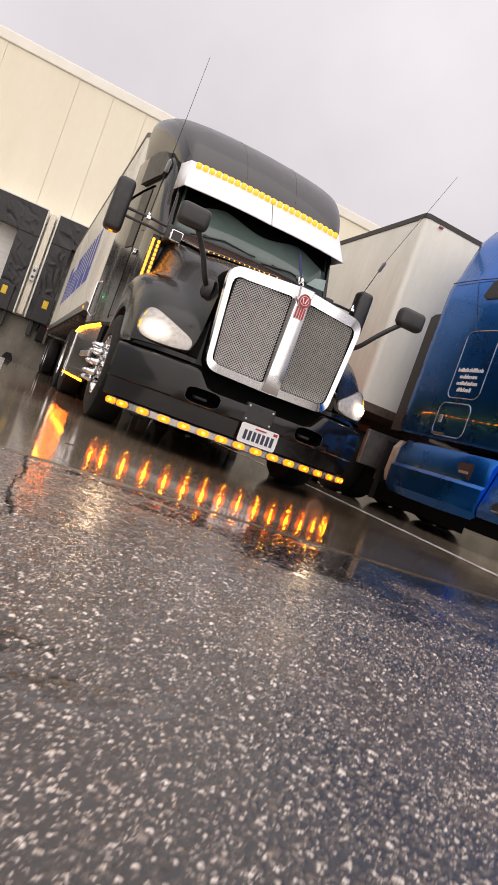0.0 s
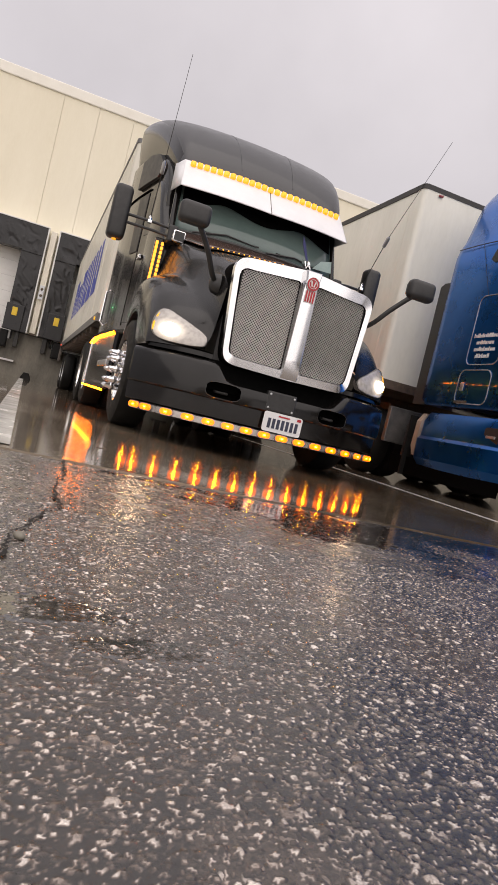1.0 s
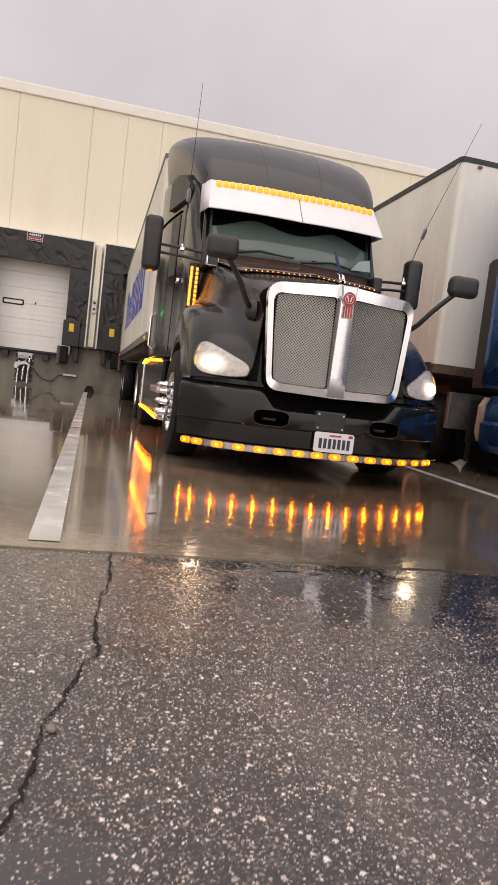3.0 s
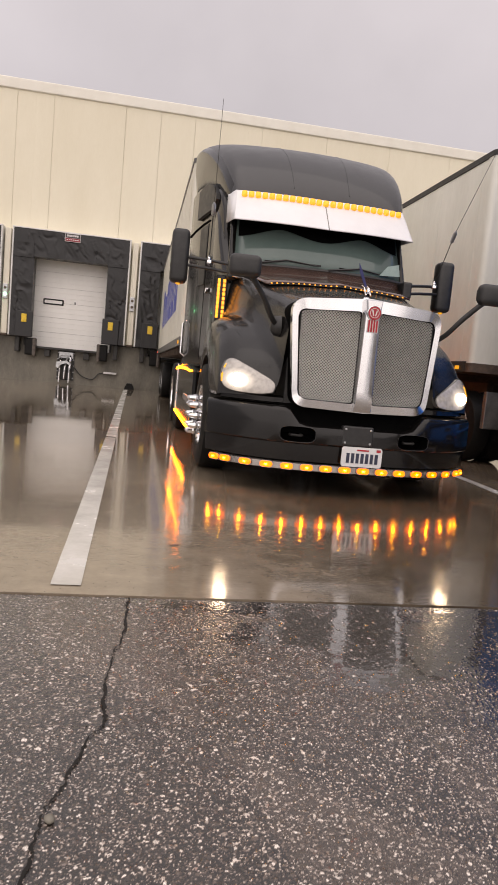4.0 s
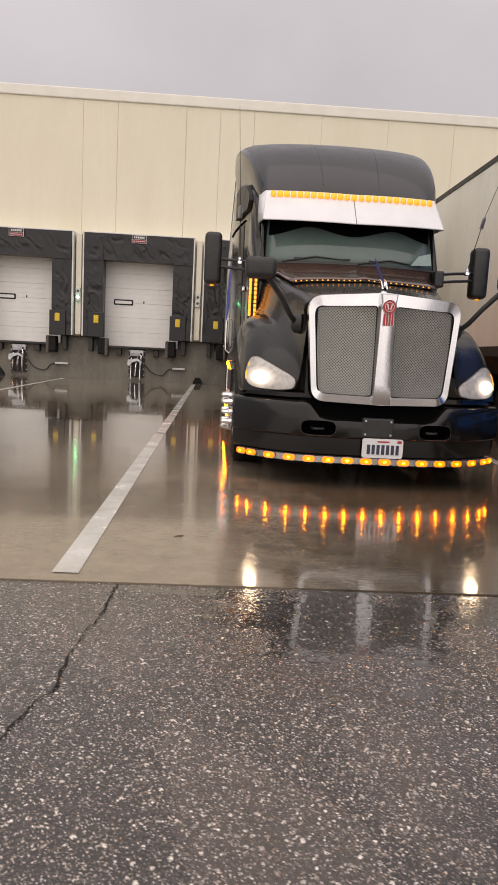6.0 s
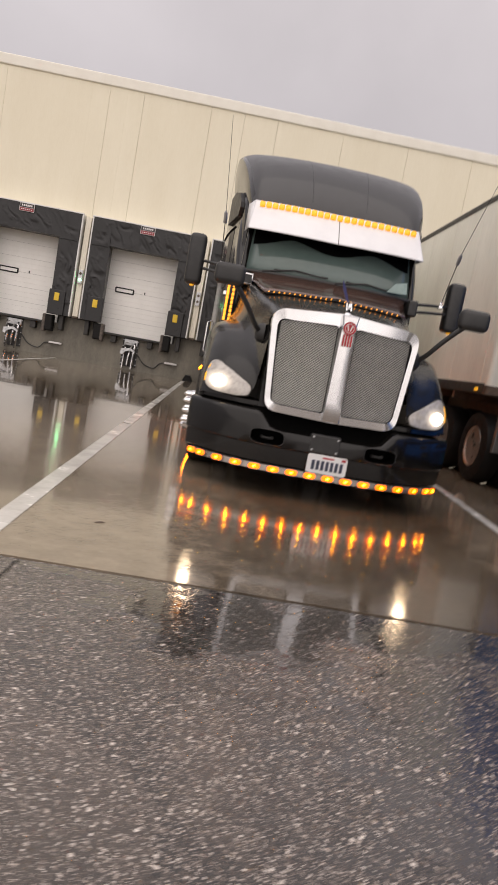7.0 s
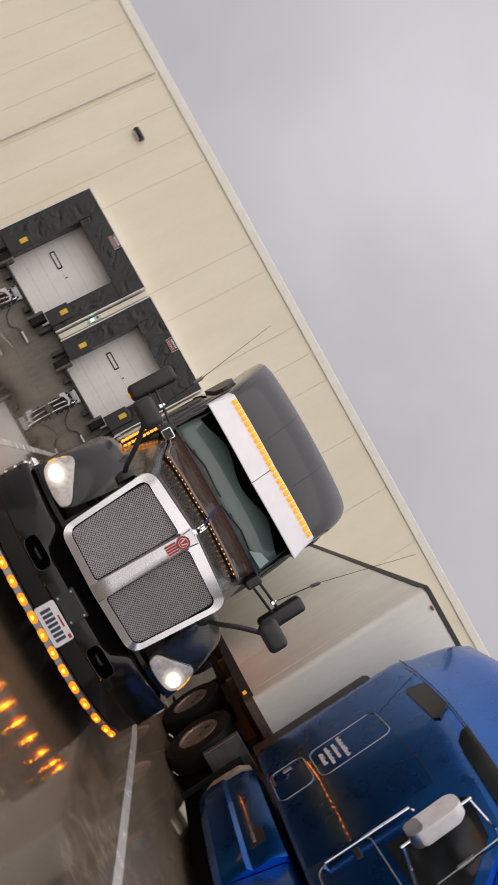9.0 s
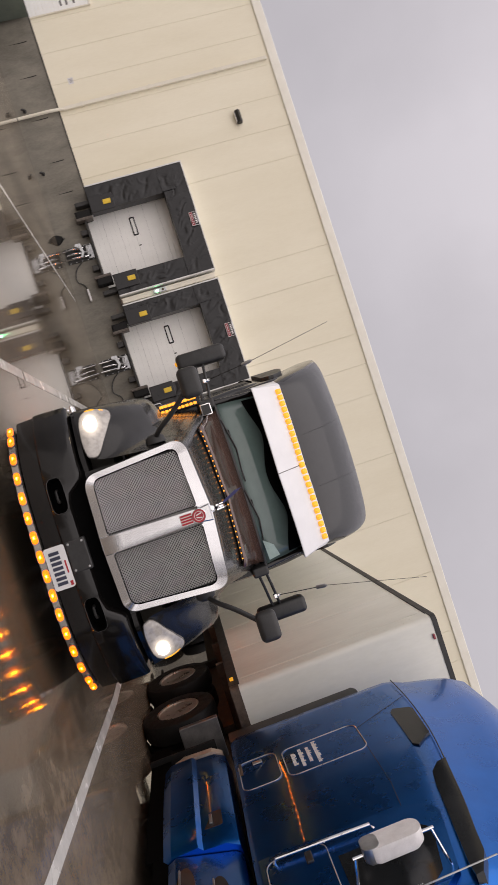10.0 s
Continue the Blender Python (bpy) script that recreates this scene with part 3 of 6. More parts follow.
stone = thing("pebble", "pale pebble lying on the cracked asphalt", "pebble", (-1.756, -3.865, -0.001))
bm = bm_new()
bmesh.ops.create_icosphere(bm, subdivisions=2, radius=0.012)
for v in bm.verts:
    v.co *= 1 + 0.25 * noise.noise(v.co * 90)
    v.co.z = v.co.z * 0.7 + 0.006
part("stone", bm, PLINTH, stone, smooth=60)
fallen = thing("fallen_leaf", "small brown leaf stuck to the wet concrete", "leaf", (-1.382, -1.721, 0.0035), turn=35)
bm = bm_new()
prism(bm, [(-0.035, 0.0), (-0.015, 0.012), (0.012, 0.015), (0.034, 0.004), (0.016, -0.012), (-0.014, -0.013)], 0.0, 0.0025, "xy")
part("blade", bm, RUST, fallen)

# ---- warehouse ----
ROOF_Z = 9.20
BASE_Z = 1.42
X0, X1 = -60.0, 40.0
DOCKS = (-2 * BAY, -BAY, 0.0, BAY)
OPEN_HALF, SILL_Z, HEAD_Z = 1.40, 1.14, 4.10        # the doorway behind each dock seal


def with_doorways(bm, x0, x1, y0, y1, z0, z1, bevel=0.0):
    """A stretch of wall with the doorways left open."""
    cuts = [(max(x0, d - OPEN_HALF), min(x1, d + OPEN_HALF)) for d in DOCKS if d - OPEN_HALF < x1 and d + OPEN_HALF > x0]
    at = x0
    for a, b in cuts:
        if a - at > 0.01:
            box(bm, at, a, y0, y1, z0, z1, bevel, seg=1)
        if z1 > HEAD_Z:
            box(bm, a, b, y0, y1, max(z0, HEAD_Z), z1, bevel, seg=1)
        if z0 < SILL_Z:
            box(bm, a, b, y0, y1, z0, min(z1, SILL_Z), bevel, seg=1)
        at = b
    if x1 - at > 0.01:
        box(bm, at, x1, y0, y1, z0, z1, bevel, seg=1)
    return bm, bool(cuts)


bm = bm_new()
with_doorways(bm, X0, X1, WALL_Y + 0.16, WALL_Y + 0.5, BASE_Z, ROOF_Z)
box(bm, X0, X1, WALL_Y + 0.5, WALL_Y + 40, ROOF_Z - 0.5, ROOF_Z - 0.3)
wall = tagged(part("wall_north", bm, CREAM), "long cream metal-panel warehouse wall above a concrete plinth", "wall", kind="structure")
bm = bm_new()
with_doorways(bm, X0, X1, WALL_Y - 0.02, WALL_Y + 0.5, -0.4, BASE_Z)
plinth = tagged(part("wall_plinth", bm, PLINTH), "stained grey concrete plinth under the dock doors", "plinth", kind="structure")
# short dark cracks that run down the plinth beside the docks
for x, top, foot in ((-10.1, 1.02, 0.42), (-11.2, 1.06, 0.50), (-12.72, 1.00, 0.38), (-14.2, 1.05, 0.46), (-15.4, 1.10, 0.44)):
    bm = bm_new()
    prism(bm, [(x - 0.014, top), (x + 0.016, top - 0.02), (x + 0.020, top - 0.22), (x + 0.004, foot), (x - 0.006, top - 0.30)], WALL_Y - 0.0235, WALL_Y - 0.0195, "xz")
    part("crack", bm, CRACK, plinth, "dark weathered crack")
# upright panels of the wall, with narrow joints between
PANEL = 1.115
OPEN_JOINTS = (-17, -16, -15, -14, -13, -12, -11, -10, -9, -8, -5, -4, -2, -1, 0, 2, 4, 6)       # the others are closed tight
joints = [k for k in range(-30, 27) if k in OPEN_JOINTS or ((k < -17 or k > 7) and k % 3 != 1)]
for a, b in zip(joints, joints[1:]):
    bm, cut = with_doorways(bm_new(), a * PANEL - 0.3568, b * PANEL - 0.3632, WALL_Y, WALL_Y + 0.16, BASE_Z, ROOF_Z - 0.05, 0.003)
    part("panel", bm, CREAM, wall)
bm = bm_new()
box(bm, X0, X1, WALL_Y - 0.055, WALL_Y + 0.56, ROOF_Z - 0.19, ROOF_Z + 0.15, 0.035)
tagged(part("roof_trim", bm, COPING), "pale cream metal coping along the roof edge", "coping", kind="structure")
bm = bm_new()
with_doorways(bm, X0, X1, WALL_Y - 0.045, WALL_Y - 0.003, BASE_Z - 0.03, BASE_Z + 0.004, 0.004)
tagged(part("trim", bm, DARKSTEEL), "dark drip flashing between wall panels and plinth", "flashing", kind="structure")

# unseen wall, added to keep low sky out of reflections under the trailer
bm = bm_new()
box(bm, 17.0, 17.4, -30.0, WALL_Y, -0.4, 4.5)
tagged(part("wall_sky_blocker", bm, PLINTH), "added unseen concrete wall that blocks the low sky", "wall", kind="structure")

# downpipe
pipe = thing("downpipe", "cream metal rainwater downpipe on the warehouse wall", "downpipe", (-12.85, WALL_Y, 0))
bm = bm_new()
box(bm, -0.06, 0.06, -0.11, -0.004, 1.55, ROOF_Z - 0.28, 0.012)
part("pipe", bm, CREAM_TRIM, pipe)
bm = bm_new()
tube(bm, [(0, -0.07, 1.6), (0, -0.10, 1.4), (0, -0.14, 1.1), (0, -0.14, 0.02)], 0.055, 10)
part("foot", bm, CREAM_TRIM, pipe)
for z in (2.2, 4.6, 7.0):
    bm = bm_new()
    box(bm, -0.085, 0.085, -0.12, -0.002, z, z + 0.05, 0.006)
    part("bracket", bm, CREAM_TRIM, pipe)

# roll-up door past the downpipe
roller = thing("roll_up_door", "white roll-up door, closed, with stained yellowish frame", "door", (-17.5, WALL_Y, 0))
bm = bm_new()
for x in (-1.40, 1.36):
    box(bm, x, x + 0.04, -0.07, -0.002, 1.42, 3.50, 0.005)
box(bm, -1.40, 1.40, -0.07, -0.002, 3.503, 3.56, 0.005)
part("frame", bm, CREAM_TRIM, roller)
for k in range(16):
    bm = bm_new()
    box(bm, -1.355, 1.355, -0.045, -0.012, 1.425 + 0.1295 * k, 1.551 + 0.1295 * k, 0.006, seg=1)
    part("slat", bm, DOORWHITE, roller)
bm = bm_new()
for z in (2.55, 2.75, 3.0):
    box(bm, 1.02, 1.22, -0.049, -0.0465, z, z + 0.07)
part("stencil_bars", bm, RAIL, roller, "worn grey stencil marks drawn as bars")

lamp = thing("wall_lamp", "small dark wall-pack lamp on the cream wall", "lamp", (-11.05, WALL_Y, 7.28))
bm = bm_new()
prism(bm, [(-0.02, -0.07), (-0.13, -0.07), (-0.19, 0.01), (-0.12, 0.075), (-0.02, 0.08)], -0.16, 0.16, "yz", 0.02)
part("housing", bm, DARKSTEEL, lamp)
bm = bm_new()
box(bm, -0.12, 0.12, -0.14, -0.03, -0.085, -0.072, 0.004)
part("diffuser", bm, SIGN_WHITE, lamp)
bm = bm_new()
box(bm, -0.05, 0.05, -0.02, 0.0, -0.06, 0.06)
part("back_plate", bm, DARKSTEEL, lamp)
lamp.scale = (1.35, 1.35, 1.35)

notice = thing("wall_notice", "small white notice on the cream wall", "sign", (-13.75, WALL_Y, 2.1))
bm = bm_new()
box(bm, -0.11, 0.11, -0.012, -0.002, -0.09, 0.09, 0.003)
part("plate", bm, SIGN_WHITE, notice)
bm = bm_new()
for k in range(3):
    box(bm, -0.07, 0.07, -0.015, -0.0125, 0.04 - 0.04 * k, 0.055 - 0.04 * k)
part("text_bars", bm, DARKSTEEL, notice)


def wrinkled(bm, x0, x1, y0, y1, z0, z1, seed, n=(8, 8)):
    """A soft pad: a box whose front is drawn into folds."""
    nx, nz = n
    rings = []
    for j in range(nz + 1):
        z = z0 + (z1 - z0) * j / nz
        ring = [Vector((x0, y1, z))]
        for i in range(nx + 1):
            x = x0 + (x1 - x0) * i / nx
            f = 0.5 * noise.noise(Vector((x * 1.6 + z * 0.9 + seed, z * 1.8 - x * 0.7, seed * 3.7)))
            u, v = (x + z * 0.75) * 2.6, (z - x * 0.8) * 0.75
            u += 0.5 * noise.noise(Vector((x * 3, z * 3, seed)))
            f += 0.75 * max(0.0, 1.0 - 7.0 * abs(noise.noise(Vector((u, v, seed * 2.3)))))
            f -= 0.60 * max(0.0, 1.0 - 9.0 * abs(noise.noise(Vector((u * 1.9 - v, v * 1.7, seed * 4.1)))))
            edge = min(1.0, 4 * min(i, nx - i) / nx + 0.1) * min(1.0, 4 * min(j, nz - j) / nz + 0.1)
            ring.append(Vector((x, y0 + 0.036 * f * edge, z)))
        ring.append(Vector((x1, y1, z)))
        rings.append(ring)
    return loft(bm, rings)


def dock(at_x, seed, wide=0.0):
    """A loading dock: padded seal, sectional door, bumpers, leveller lip and restraint."""
    d = thing("loading_dock", "loading dock with white sectional door, closed, and wrinkled black padded seal", "loading dock", (at_x, WALL_Y, 0), group="loading docks")
    yf = -0.46
    for side in (-1, 1):
        edge = 1.78 + (wide if side < 0 else 0.0)
        bm = bm_new()
        a, b = sorted((side * 1.14, side * edge))
        wrinkled(bm, a, b, yf, -0.003, 1.42, 3.96, seed + side, (20, 76))
        part("side_pad", bm, SEAL, d, smooth=50)
        bm = bm_new()
        a, b = sorted((side * (edge + 0.005), side * (edge + 0.05)))
        box(bm, a, b, yf - 0.01, -0.004, 1.42, 4.78, 0.006)
        part("edge_strip", bm, WHITEEDGE, d, "white metal edge of the seal")
        bm = bm_new()
        box(bm, side * 1.345 - 0.08, side * 1.345 + 0.08, yf - 0.085, yf - 0.04, 1.86, 2.12, 0.012)
        part("guide_marker", bm, YELLOW, d, "yellow guide marker")
        bm = bm_new()
        a, b = sorted((side * 1.08, side * 1.62))
        box(bm, a, b, yf - 0.055, yf + 0.03, 1.40, 2.22, 0.02)
        part("wear_pad", bm, SEAL, d)
        bm = bm_new()
        a, b = sorted((side * 0.98, side * 1.28))
        box(bm, a, b, yf + 0.02, -0.024, 0.86, 1.36, 0.03)
        for k in range(3):
            box(bm, a - 0.012, b + 0.012, yf + 0.05 + 0.12 * k, yf + 0.09 + 0.12 * k, 0.84, 1.38, 0.01)
        bumper = part("dock_bumper", bm, RUBBER, d, "worn black laminated rubber bumper")
        bm = bm_new()
        a, b = sorted((side * 0.955, side * 1.06))
        box(bm, a, b, yf - 0.004, yf + 0.30, 0.80, 1.385, 0.035)
        part("wear_face", bm, WORNRUBBER, bumper, "scuffed brown-grey inner face")
        bm = bm_new()
        box(bm, side * 1.55 - 0.07, side * 1.55 + 0.07, yf + 0.12, -0.024, 0.92, 1.41, 0.02)
        part("pad_bracket", bm, DARKSTEEL, d)
    bm = bm_new()
    wrinkled(bm, -1.78 - wide, 1.78, yf - 0.015, -0.003, 3.93, 4.76, seed + 7, (110, 28))
    part("head_pad", bm, SEAL, d, smooth=50)
    # folded flaps where the head curtain laps over the side pads
    for side in (-1, 1):
        bm = bm_new()
        a, b = sorted((side * 1.16, side * 1.77))
        wrinkled(bm, a, b, yf - 0.05, yf + 0.02, 3.88, 4.33, seed + 11 * side, (16, 12))
        part("corner_flap", bm, SEAL, d, "folded vinyl flap of the head curtain", smooth=50)
    bm = bm_new()
    box(bm, -1.83 - wide, 1.83, yf - 0.02, -0.004, 4.765, 4.80, 0.006)
    part("head_strip", bm, WHITEEDGE, d)
    sign = part("sign", box(bm_new(), -0.24, 0.24, yf - 0.055, yf - 0.035, 4.50, 4.76, 0.006), SIGN_WHITE, d, "small white and red warning sign")
    bm = bm_new()
    box(bm, -0.226, 0.226, yf - 0.06, yf - 0.0555, 4.622, 4.747)
    part("sign_panel", bm, DARKSTEEL, sign)
    bm = bm_new()
    box(bm, -0.226, 0.226, yf - 0.06, yf - 0.0555, 4.513, 4.612)
    part("sign_band", bm, SIGN_RED, sign)
    bm = bm_new()
    for k in range(6):
        box(bm, -0.17 + 0.06 * k, -0.13 + 0.06 * k, yf - 0.063, yf - 0.0605, 4.655, 4.715)
        box(bm, -0.18 + 0.064 * k, -0.14 + 0.064 * k, yf - 0.063, yf - 0.0605, 4.55, 4.575)
    tagged(part("text_bars", bm, SIGN_WHITE, sign), kind="stuff")
    # door, set back in its doorway behind the seal
    dy = 0.42
    door = part("door", box(bm_new(), -1.398, 1.398, dy - 0.10, dy - 0.03, SILL_Z + 0.002, HEAD_Z - 0.002), DOORLINE, d, "white sectional door, closed")
    n = 6
    for k in range(n):
        z0, z1 = SILL_Z + 0.01 + 0.49 * k, SILL_Z + 0.01 + 0.49 * (k + 1) - 0.005
        bm = bm_new()
        for r in range(3):
            a = z0 + (z1 - z0) * r / 3
            b = z0 + (z1 - z0) * (r + 1) / 3 - 0.002
            box(bm, -1.39, 1.39, dy - 0.135, dy - 0.101, a, b, 0.003, seg=1)
        part("door_panel", bm, DOORWHITE, door)
    bm = bm_new()
    prism(bm, rounded(-0.90, -0.24, 2.54, 2.73, 0.04), dy - 0.136, dy - 0.15, "xz")
    w = part("window_frame", bm, DOOR_GAP, door, "narrow vision window in black rubber frame")
    bm = bm_new()
    prism(bm, rounded(-0.85, -0.29, 2.585, 2.685, 0.025), dy - 0.1505, dy - 0.156, "xz")
    part("pane", bm, DOORWHITE, door)
    bm = bm_new()
    box(bm, 0.10, 0.14, dy - 0.14, dy - 0.136, 2.62, 2.70)
    part("number_bar", bm, DARKSTEEL, door)
    for side in (-1, 1):
        bm = bm_new()
        a, b = sorted((side * 1.34, side * 1.395))
        box(bm, a, b, 0.0, dy - 0.14, SILL_Z + 0.004, HEAD_Z - 0.004)
        part("door_track", bm, DARKSTEEL, d)
    bm = bm_new()
    box(bm, -1.0, 1.0, -0.34, -0.024, 1.08, 1.14, 0.008)
    part("leveller_lip", bm, DARKSTEEL, d)
    for x in (-0.62, 0.62):
        bm = bm_new()
        box(bm, x - 0.09, x + 0.09, -0.26, -0.024, 0.84, 1.07, 0.015)
        part("lip_keeper", bm, DARKSTEEL, d)
    # vehicle restraint
    rest = part("restraint", box(bm_new(), -0.30, 0.24, -0.06, -0.024, 0.12, 1.06, 0.006), DARKSTEEL, d, "galvanised vehicle restraint on the plinth")
    bm = bm_new()
    box(bm, -0.25, 0.20, -0.085, -0.062, 0.84, 1.04, 0.006)
    part("head_plate", bm, STEEL, rest)
    for x, zb, zt in ((-0.19, 0.05, 0.80), (-0.035, 0.16, 0.74), (0.115, 0.05, 0.92)):
        bm = bm_new()
        tube(bm, smoothed([(x, -0.10, zt), (x + 0.015, -0.17, zt - 0.12), (x, -0.19, 0.42), (x - 0.01, -0.17, zb)], 4), 0.036, 8)
        part("rail", bm, CHROME, rest, smooth=40)
    bm = bm_new()
    prism(bm, [(-0.30, 0.70), (0.02, 0.76), (0.17, 0.66), (0.16, 0.60), (0.01, 0.68), (-0.16, 0.62), (-0.24, 0.50), (-0.31, 0.53)], -0.31, -0.235, "xz", 0.012)
    tube(bm, smoothed([(-0.02, -0.27, 0.72), (0.05, -0.33, 0.86), (-0.10, -0.34, 0.95), (-0.22, -0.30, 0.84)], 4), 0.022, 8)
    part("hook", bm, STEEL, rest)
    bm = bm_new()
    for x in (-0.28, 0.22):
        for z in (0.2, 0.4, 0.6, 0.8, 1.0):
            lathe(bm, [(0.001, -0.075), (0.016, -0.075), (0.016, -0.061)], "y", (x, 0, z), 6)
    tagged(part("bolts", bm, STEEL, rest), kind="stuff")
    bm = bm_new()
    tube(bm, smoothed([(0.26, -0.05, 0.55), (0.5, -0.08, 0.30), (0.85, -0.08, 0.22), (1.05, -0.07, 0.42), (1.3, -0.06, 0.46)], 5), 0.018, 6)
    part("cable", bm, BLACKPLASTIC, d, "black restraint cable")
    bm = bm_new()
    box(bm, 1.2, 1.62, -0.16, -0.024, 0.44, 0.50, 0.01)
    part("conduit_box", bm, SIGN_WHITE, d)
    return d


for i, x in enumerate(DOCKS):
    dock(x, 3.1 * i + 1, 0.22 if i == 0 else 0.0)

# posts between the docks
for x in (-1.5 * BAY, -0.5 * BAY, 0.5 * BAY):
    p = thing("signal_post", "cream steel post with traffic signal between two docks", "post", (x, WALL_Y, 0), group="signal posts")
    bm = bm_new()
    box(bm, -0.09, 0.09, -0.34, -0.004, 1.46, 4.74, 0.012)
    part("cover", bm, CREAM_TRIM, p)
    sig = part("signal_box", box(bm_new(), -0.075, 0.075, -0.41, -0.342, 2.55, 3.0, 0.012), DARKSTEEL if x < -6 else STEEL, p, "small two-lamp signal box")
    bm = bm_new()
    lathe(bm, [(0.001, -0.445), (0.035, -0.44), (0.045, -0.411)], "y", (0, 0, 2.88), 14)
    part("red_lens", bm, RUST, sig)
    bm = bm_new()
    lathe(bm, [(0.001, -0.445), (0.035, -0.44), (0.045, -0.411)], "y", (0, 0, 2.68), 14)
    part("green_lens", bm, GREEN_LIT if abs(x + 1.5 * BAY) < 0.1 else RUST, sig)
    bm = bm_new()
    box(bm, -0.09, 0.09, -0.36, -0.024, 1.40, 1.455, 0.01)
    part("foot_plate", bm, RUST, p)


stop = thing("wheel_stop", "black rubber wheel stop on the concrete before the plinth", "wheel stop", (-1.88, 17.12, 0.003))
bm = bm_new()
prism(bm, [(-0.16, 0.0), (0.16, 0.0), (0.15, 0.06), (0.08, 0.20), (-0.08, 0.20), (-0.15, 0.06)], -0.16, 0.16, "xz", 0.02)
part("block", bm, RUBBER, stop)
bm = bm_new()
box(bm, -0.05, 0.05, -0.08, 0.08, 0.201, 0.212)
part("reflector", bm, RAIL, stop)
chock = thing("wheel_chock", "black rubber wheel chock lying by the dock", "wheel chock", (-8.45, 17.05, 0.003))
bm = bm_new()
prism(bm, [(-0.15, 0.0), (0.15, 0.0), (0.14, 0.06), (0.02, 0.22), (-0.06, 0.22), (-0.14, 0.06)], -0.10, 0.10, "xz", 0.02)
part("wedge", bm, RUBBER, chock)
bm = bm_new()
tube(bm, smoothed([(-0.05, 0, 0.215), (0.0, -0.02, 0.28), (0.03, 0, 0.20)], 4), 0.012, 6)
part("rope_loop", bm, BLACKPLASTIC, chock)
for x, z in ((-13.1, 0.30), (-10.9, 0.24)):
    tap = thing("pipe_stub", "short dark pipe stub on the stained plinth", "pipe", (x, WALL_Y - 0.02, z))
    bm = bm_new()
    tube(bm, [(0, 0.01, 0), (0, -0.14, 0), (0, -0.16, -0.03), (0, -0.16, -0.10)], 0.035, 10)
    part("pipe", bm, DARKSTEEL, tap)
    bm = bm_new()
    lathe(bm, [(0.06, -0.03), (0.065, -0.012), (0.065, 0.0)], "y", (0, 0, 0), 14)
    part("flange", bm, DARKSTEEL, tap)
bin_ = thing("steel_skip", "grey-green steel skip standing against the plinth", "skip", (-18.1, 16.7, 0.003))
bm = bm_new()
prism(bm, [(-0.62, 0.06), (0.55, 0.06), (0.62, 1.40), (-0.72, 1.40)], -1.9, 2.0, "yz")
part("body", bm, GREENPANEL, bin_)
for k in range(6):
    bm = bm_new()
    box(bm, -1.8 + 0.72 * k, -1.72 + 0.72 * k, -0.78, -0.70, 0.1, 1.38, 0.01)
    part("rib", bm, GREENPANEL, bin_)
bm = bm_new()
box(bm, -1.95, 2.05, -0.80, -0.68, 1.36, 1.46, 0.02)
part("rim", bm, GREENPANEL, bin_)
for x in (-1.5, 1.5):
    bm = bm_new()
    box(bm, x - 0.1, x + 0.1, -0.6, 0.5, 0.0, 0.059)
    part("skid", bm, DARKSTEEL, bin_)


# ---- wheels and trailers ----
def wheel(parent, x, y, r, width, side, rim_mat, hub="plain"):
    """A truck wheel; side is -1 or 1, the way its outer face looks."""
    w = part("wheel", lathe(bm_new(), [(r * 0.56, 0.0), (r * 0.60, -width * 0.5), (r * 0.86, -width * 0.52), (r * 0.97, -width * 0.44), (r, -width * 0.30), (r, width * 0.30), (r * 0.97, width * 0.44), (r * 0.86, width * 0.52), (r * 0.60, width * 0.5), (r * 0.56, 0.0)], "x", (0, 0, 0), 40), RUBBER, parent, smooth=40)
    w.location = (x, y, r)
    s = side
    bm = bm_new()
    lathe(bm, [(r * 0.60, s * width * 0.40), (r * 0.57, s * width * 0.49), (r * 0.53, s * width * 0.46), (r * 0.50, s * width * 0.05), (r * 0.40, s * width * -0.02), (r * 0.24, s * width * 0.10), (r * 0.22, s * width * 0.34), (r * 0.12, s * width * 0.40), (0.001, s * width * 0.42)], "x", (0, 0, 0), 40)
    rim = part("rim", bm, rim_mat, w, smooth=40)
    for k in range(10):
        a = k * math.tau / 10
        bm = bm_new()
        c = (0, math.cos(a) * r * 0.33, math.sin(a) * r * 0.33)
        if hub == "spiked":
            lathe(bm, [(0.030, 0.0), (0.030, s * 0.16), (0.036, s * 0.165), (0.036, s * 0.19), (0.028, s * 0.20), (0.022, s * 0.25), (0.001, s * 0.27)], "x", c, 8)
        else:
            lathe(bm, [(0.022, s * width * 0.02), (0.024, s * (width * 0.04 + 0.015)), (0.012, s * (width * 0.04 + 0.03)), (0.001, s * (width * 0.05 + 0.033))], "x", c, 8)
        part("lug_nut", bm, rim_mat, w)
    return w


def lettering(parent, x, y0, y1, z0, z1, side, seed, mat, slant=0.12, n=6):
    """Plain upright blocks in place of a company's lettering."""
    rnd = random.Random(seed)
    step = (y1 - y0) / n
    bm = bm_new()
    for k in range(n):
        a = y0 + step * (k + 0.12)
        b = y0 + step * (k + 0.88)
        t = (b - a) * 0.34
        top = z1 if k == 0 or rnd.random() < 0.5 else z0 + (z1 - z0) * 0.78
        bars = [(a, a + t, z0, top), (b - t, b, z0, top)]
        bars.append((a + t, b - t, z0, z0 + t) if rnd.random() < 0.5 else (a + t, b - t, top - t, top))
        for u0, u1, v0, v1 in bars:
            prism(bm, [(u0 + slant * v0, v0), (u1 + slant * v0, v0), (u1 + slant * v1, v1), (u0 + slant * v1, v1)], x, x + side * 0.004, "yz")
    return part("lettering", bm, mat, parent, "blue slanted lettering drawn as plain blocks")


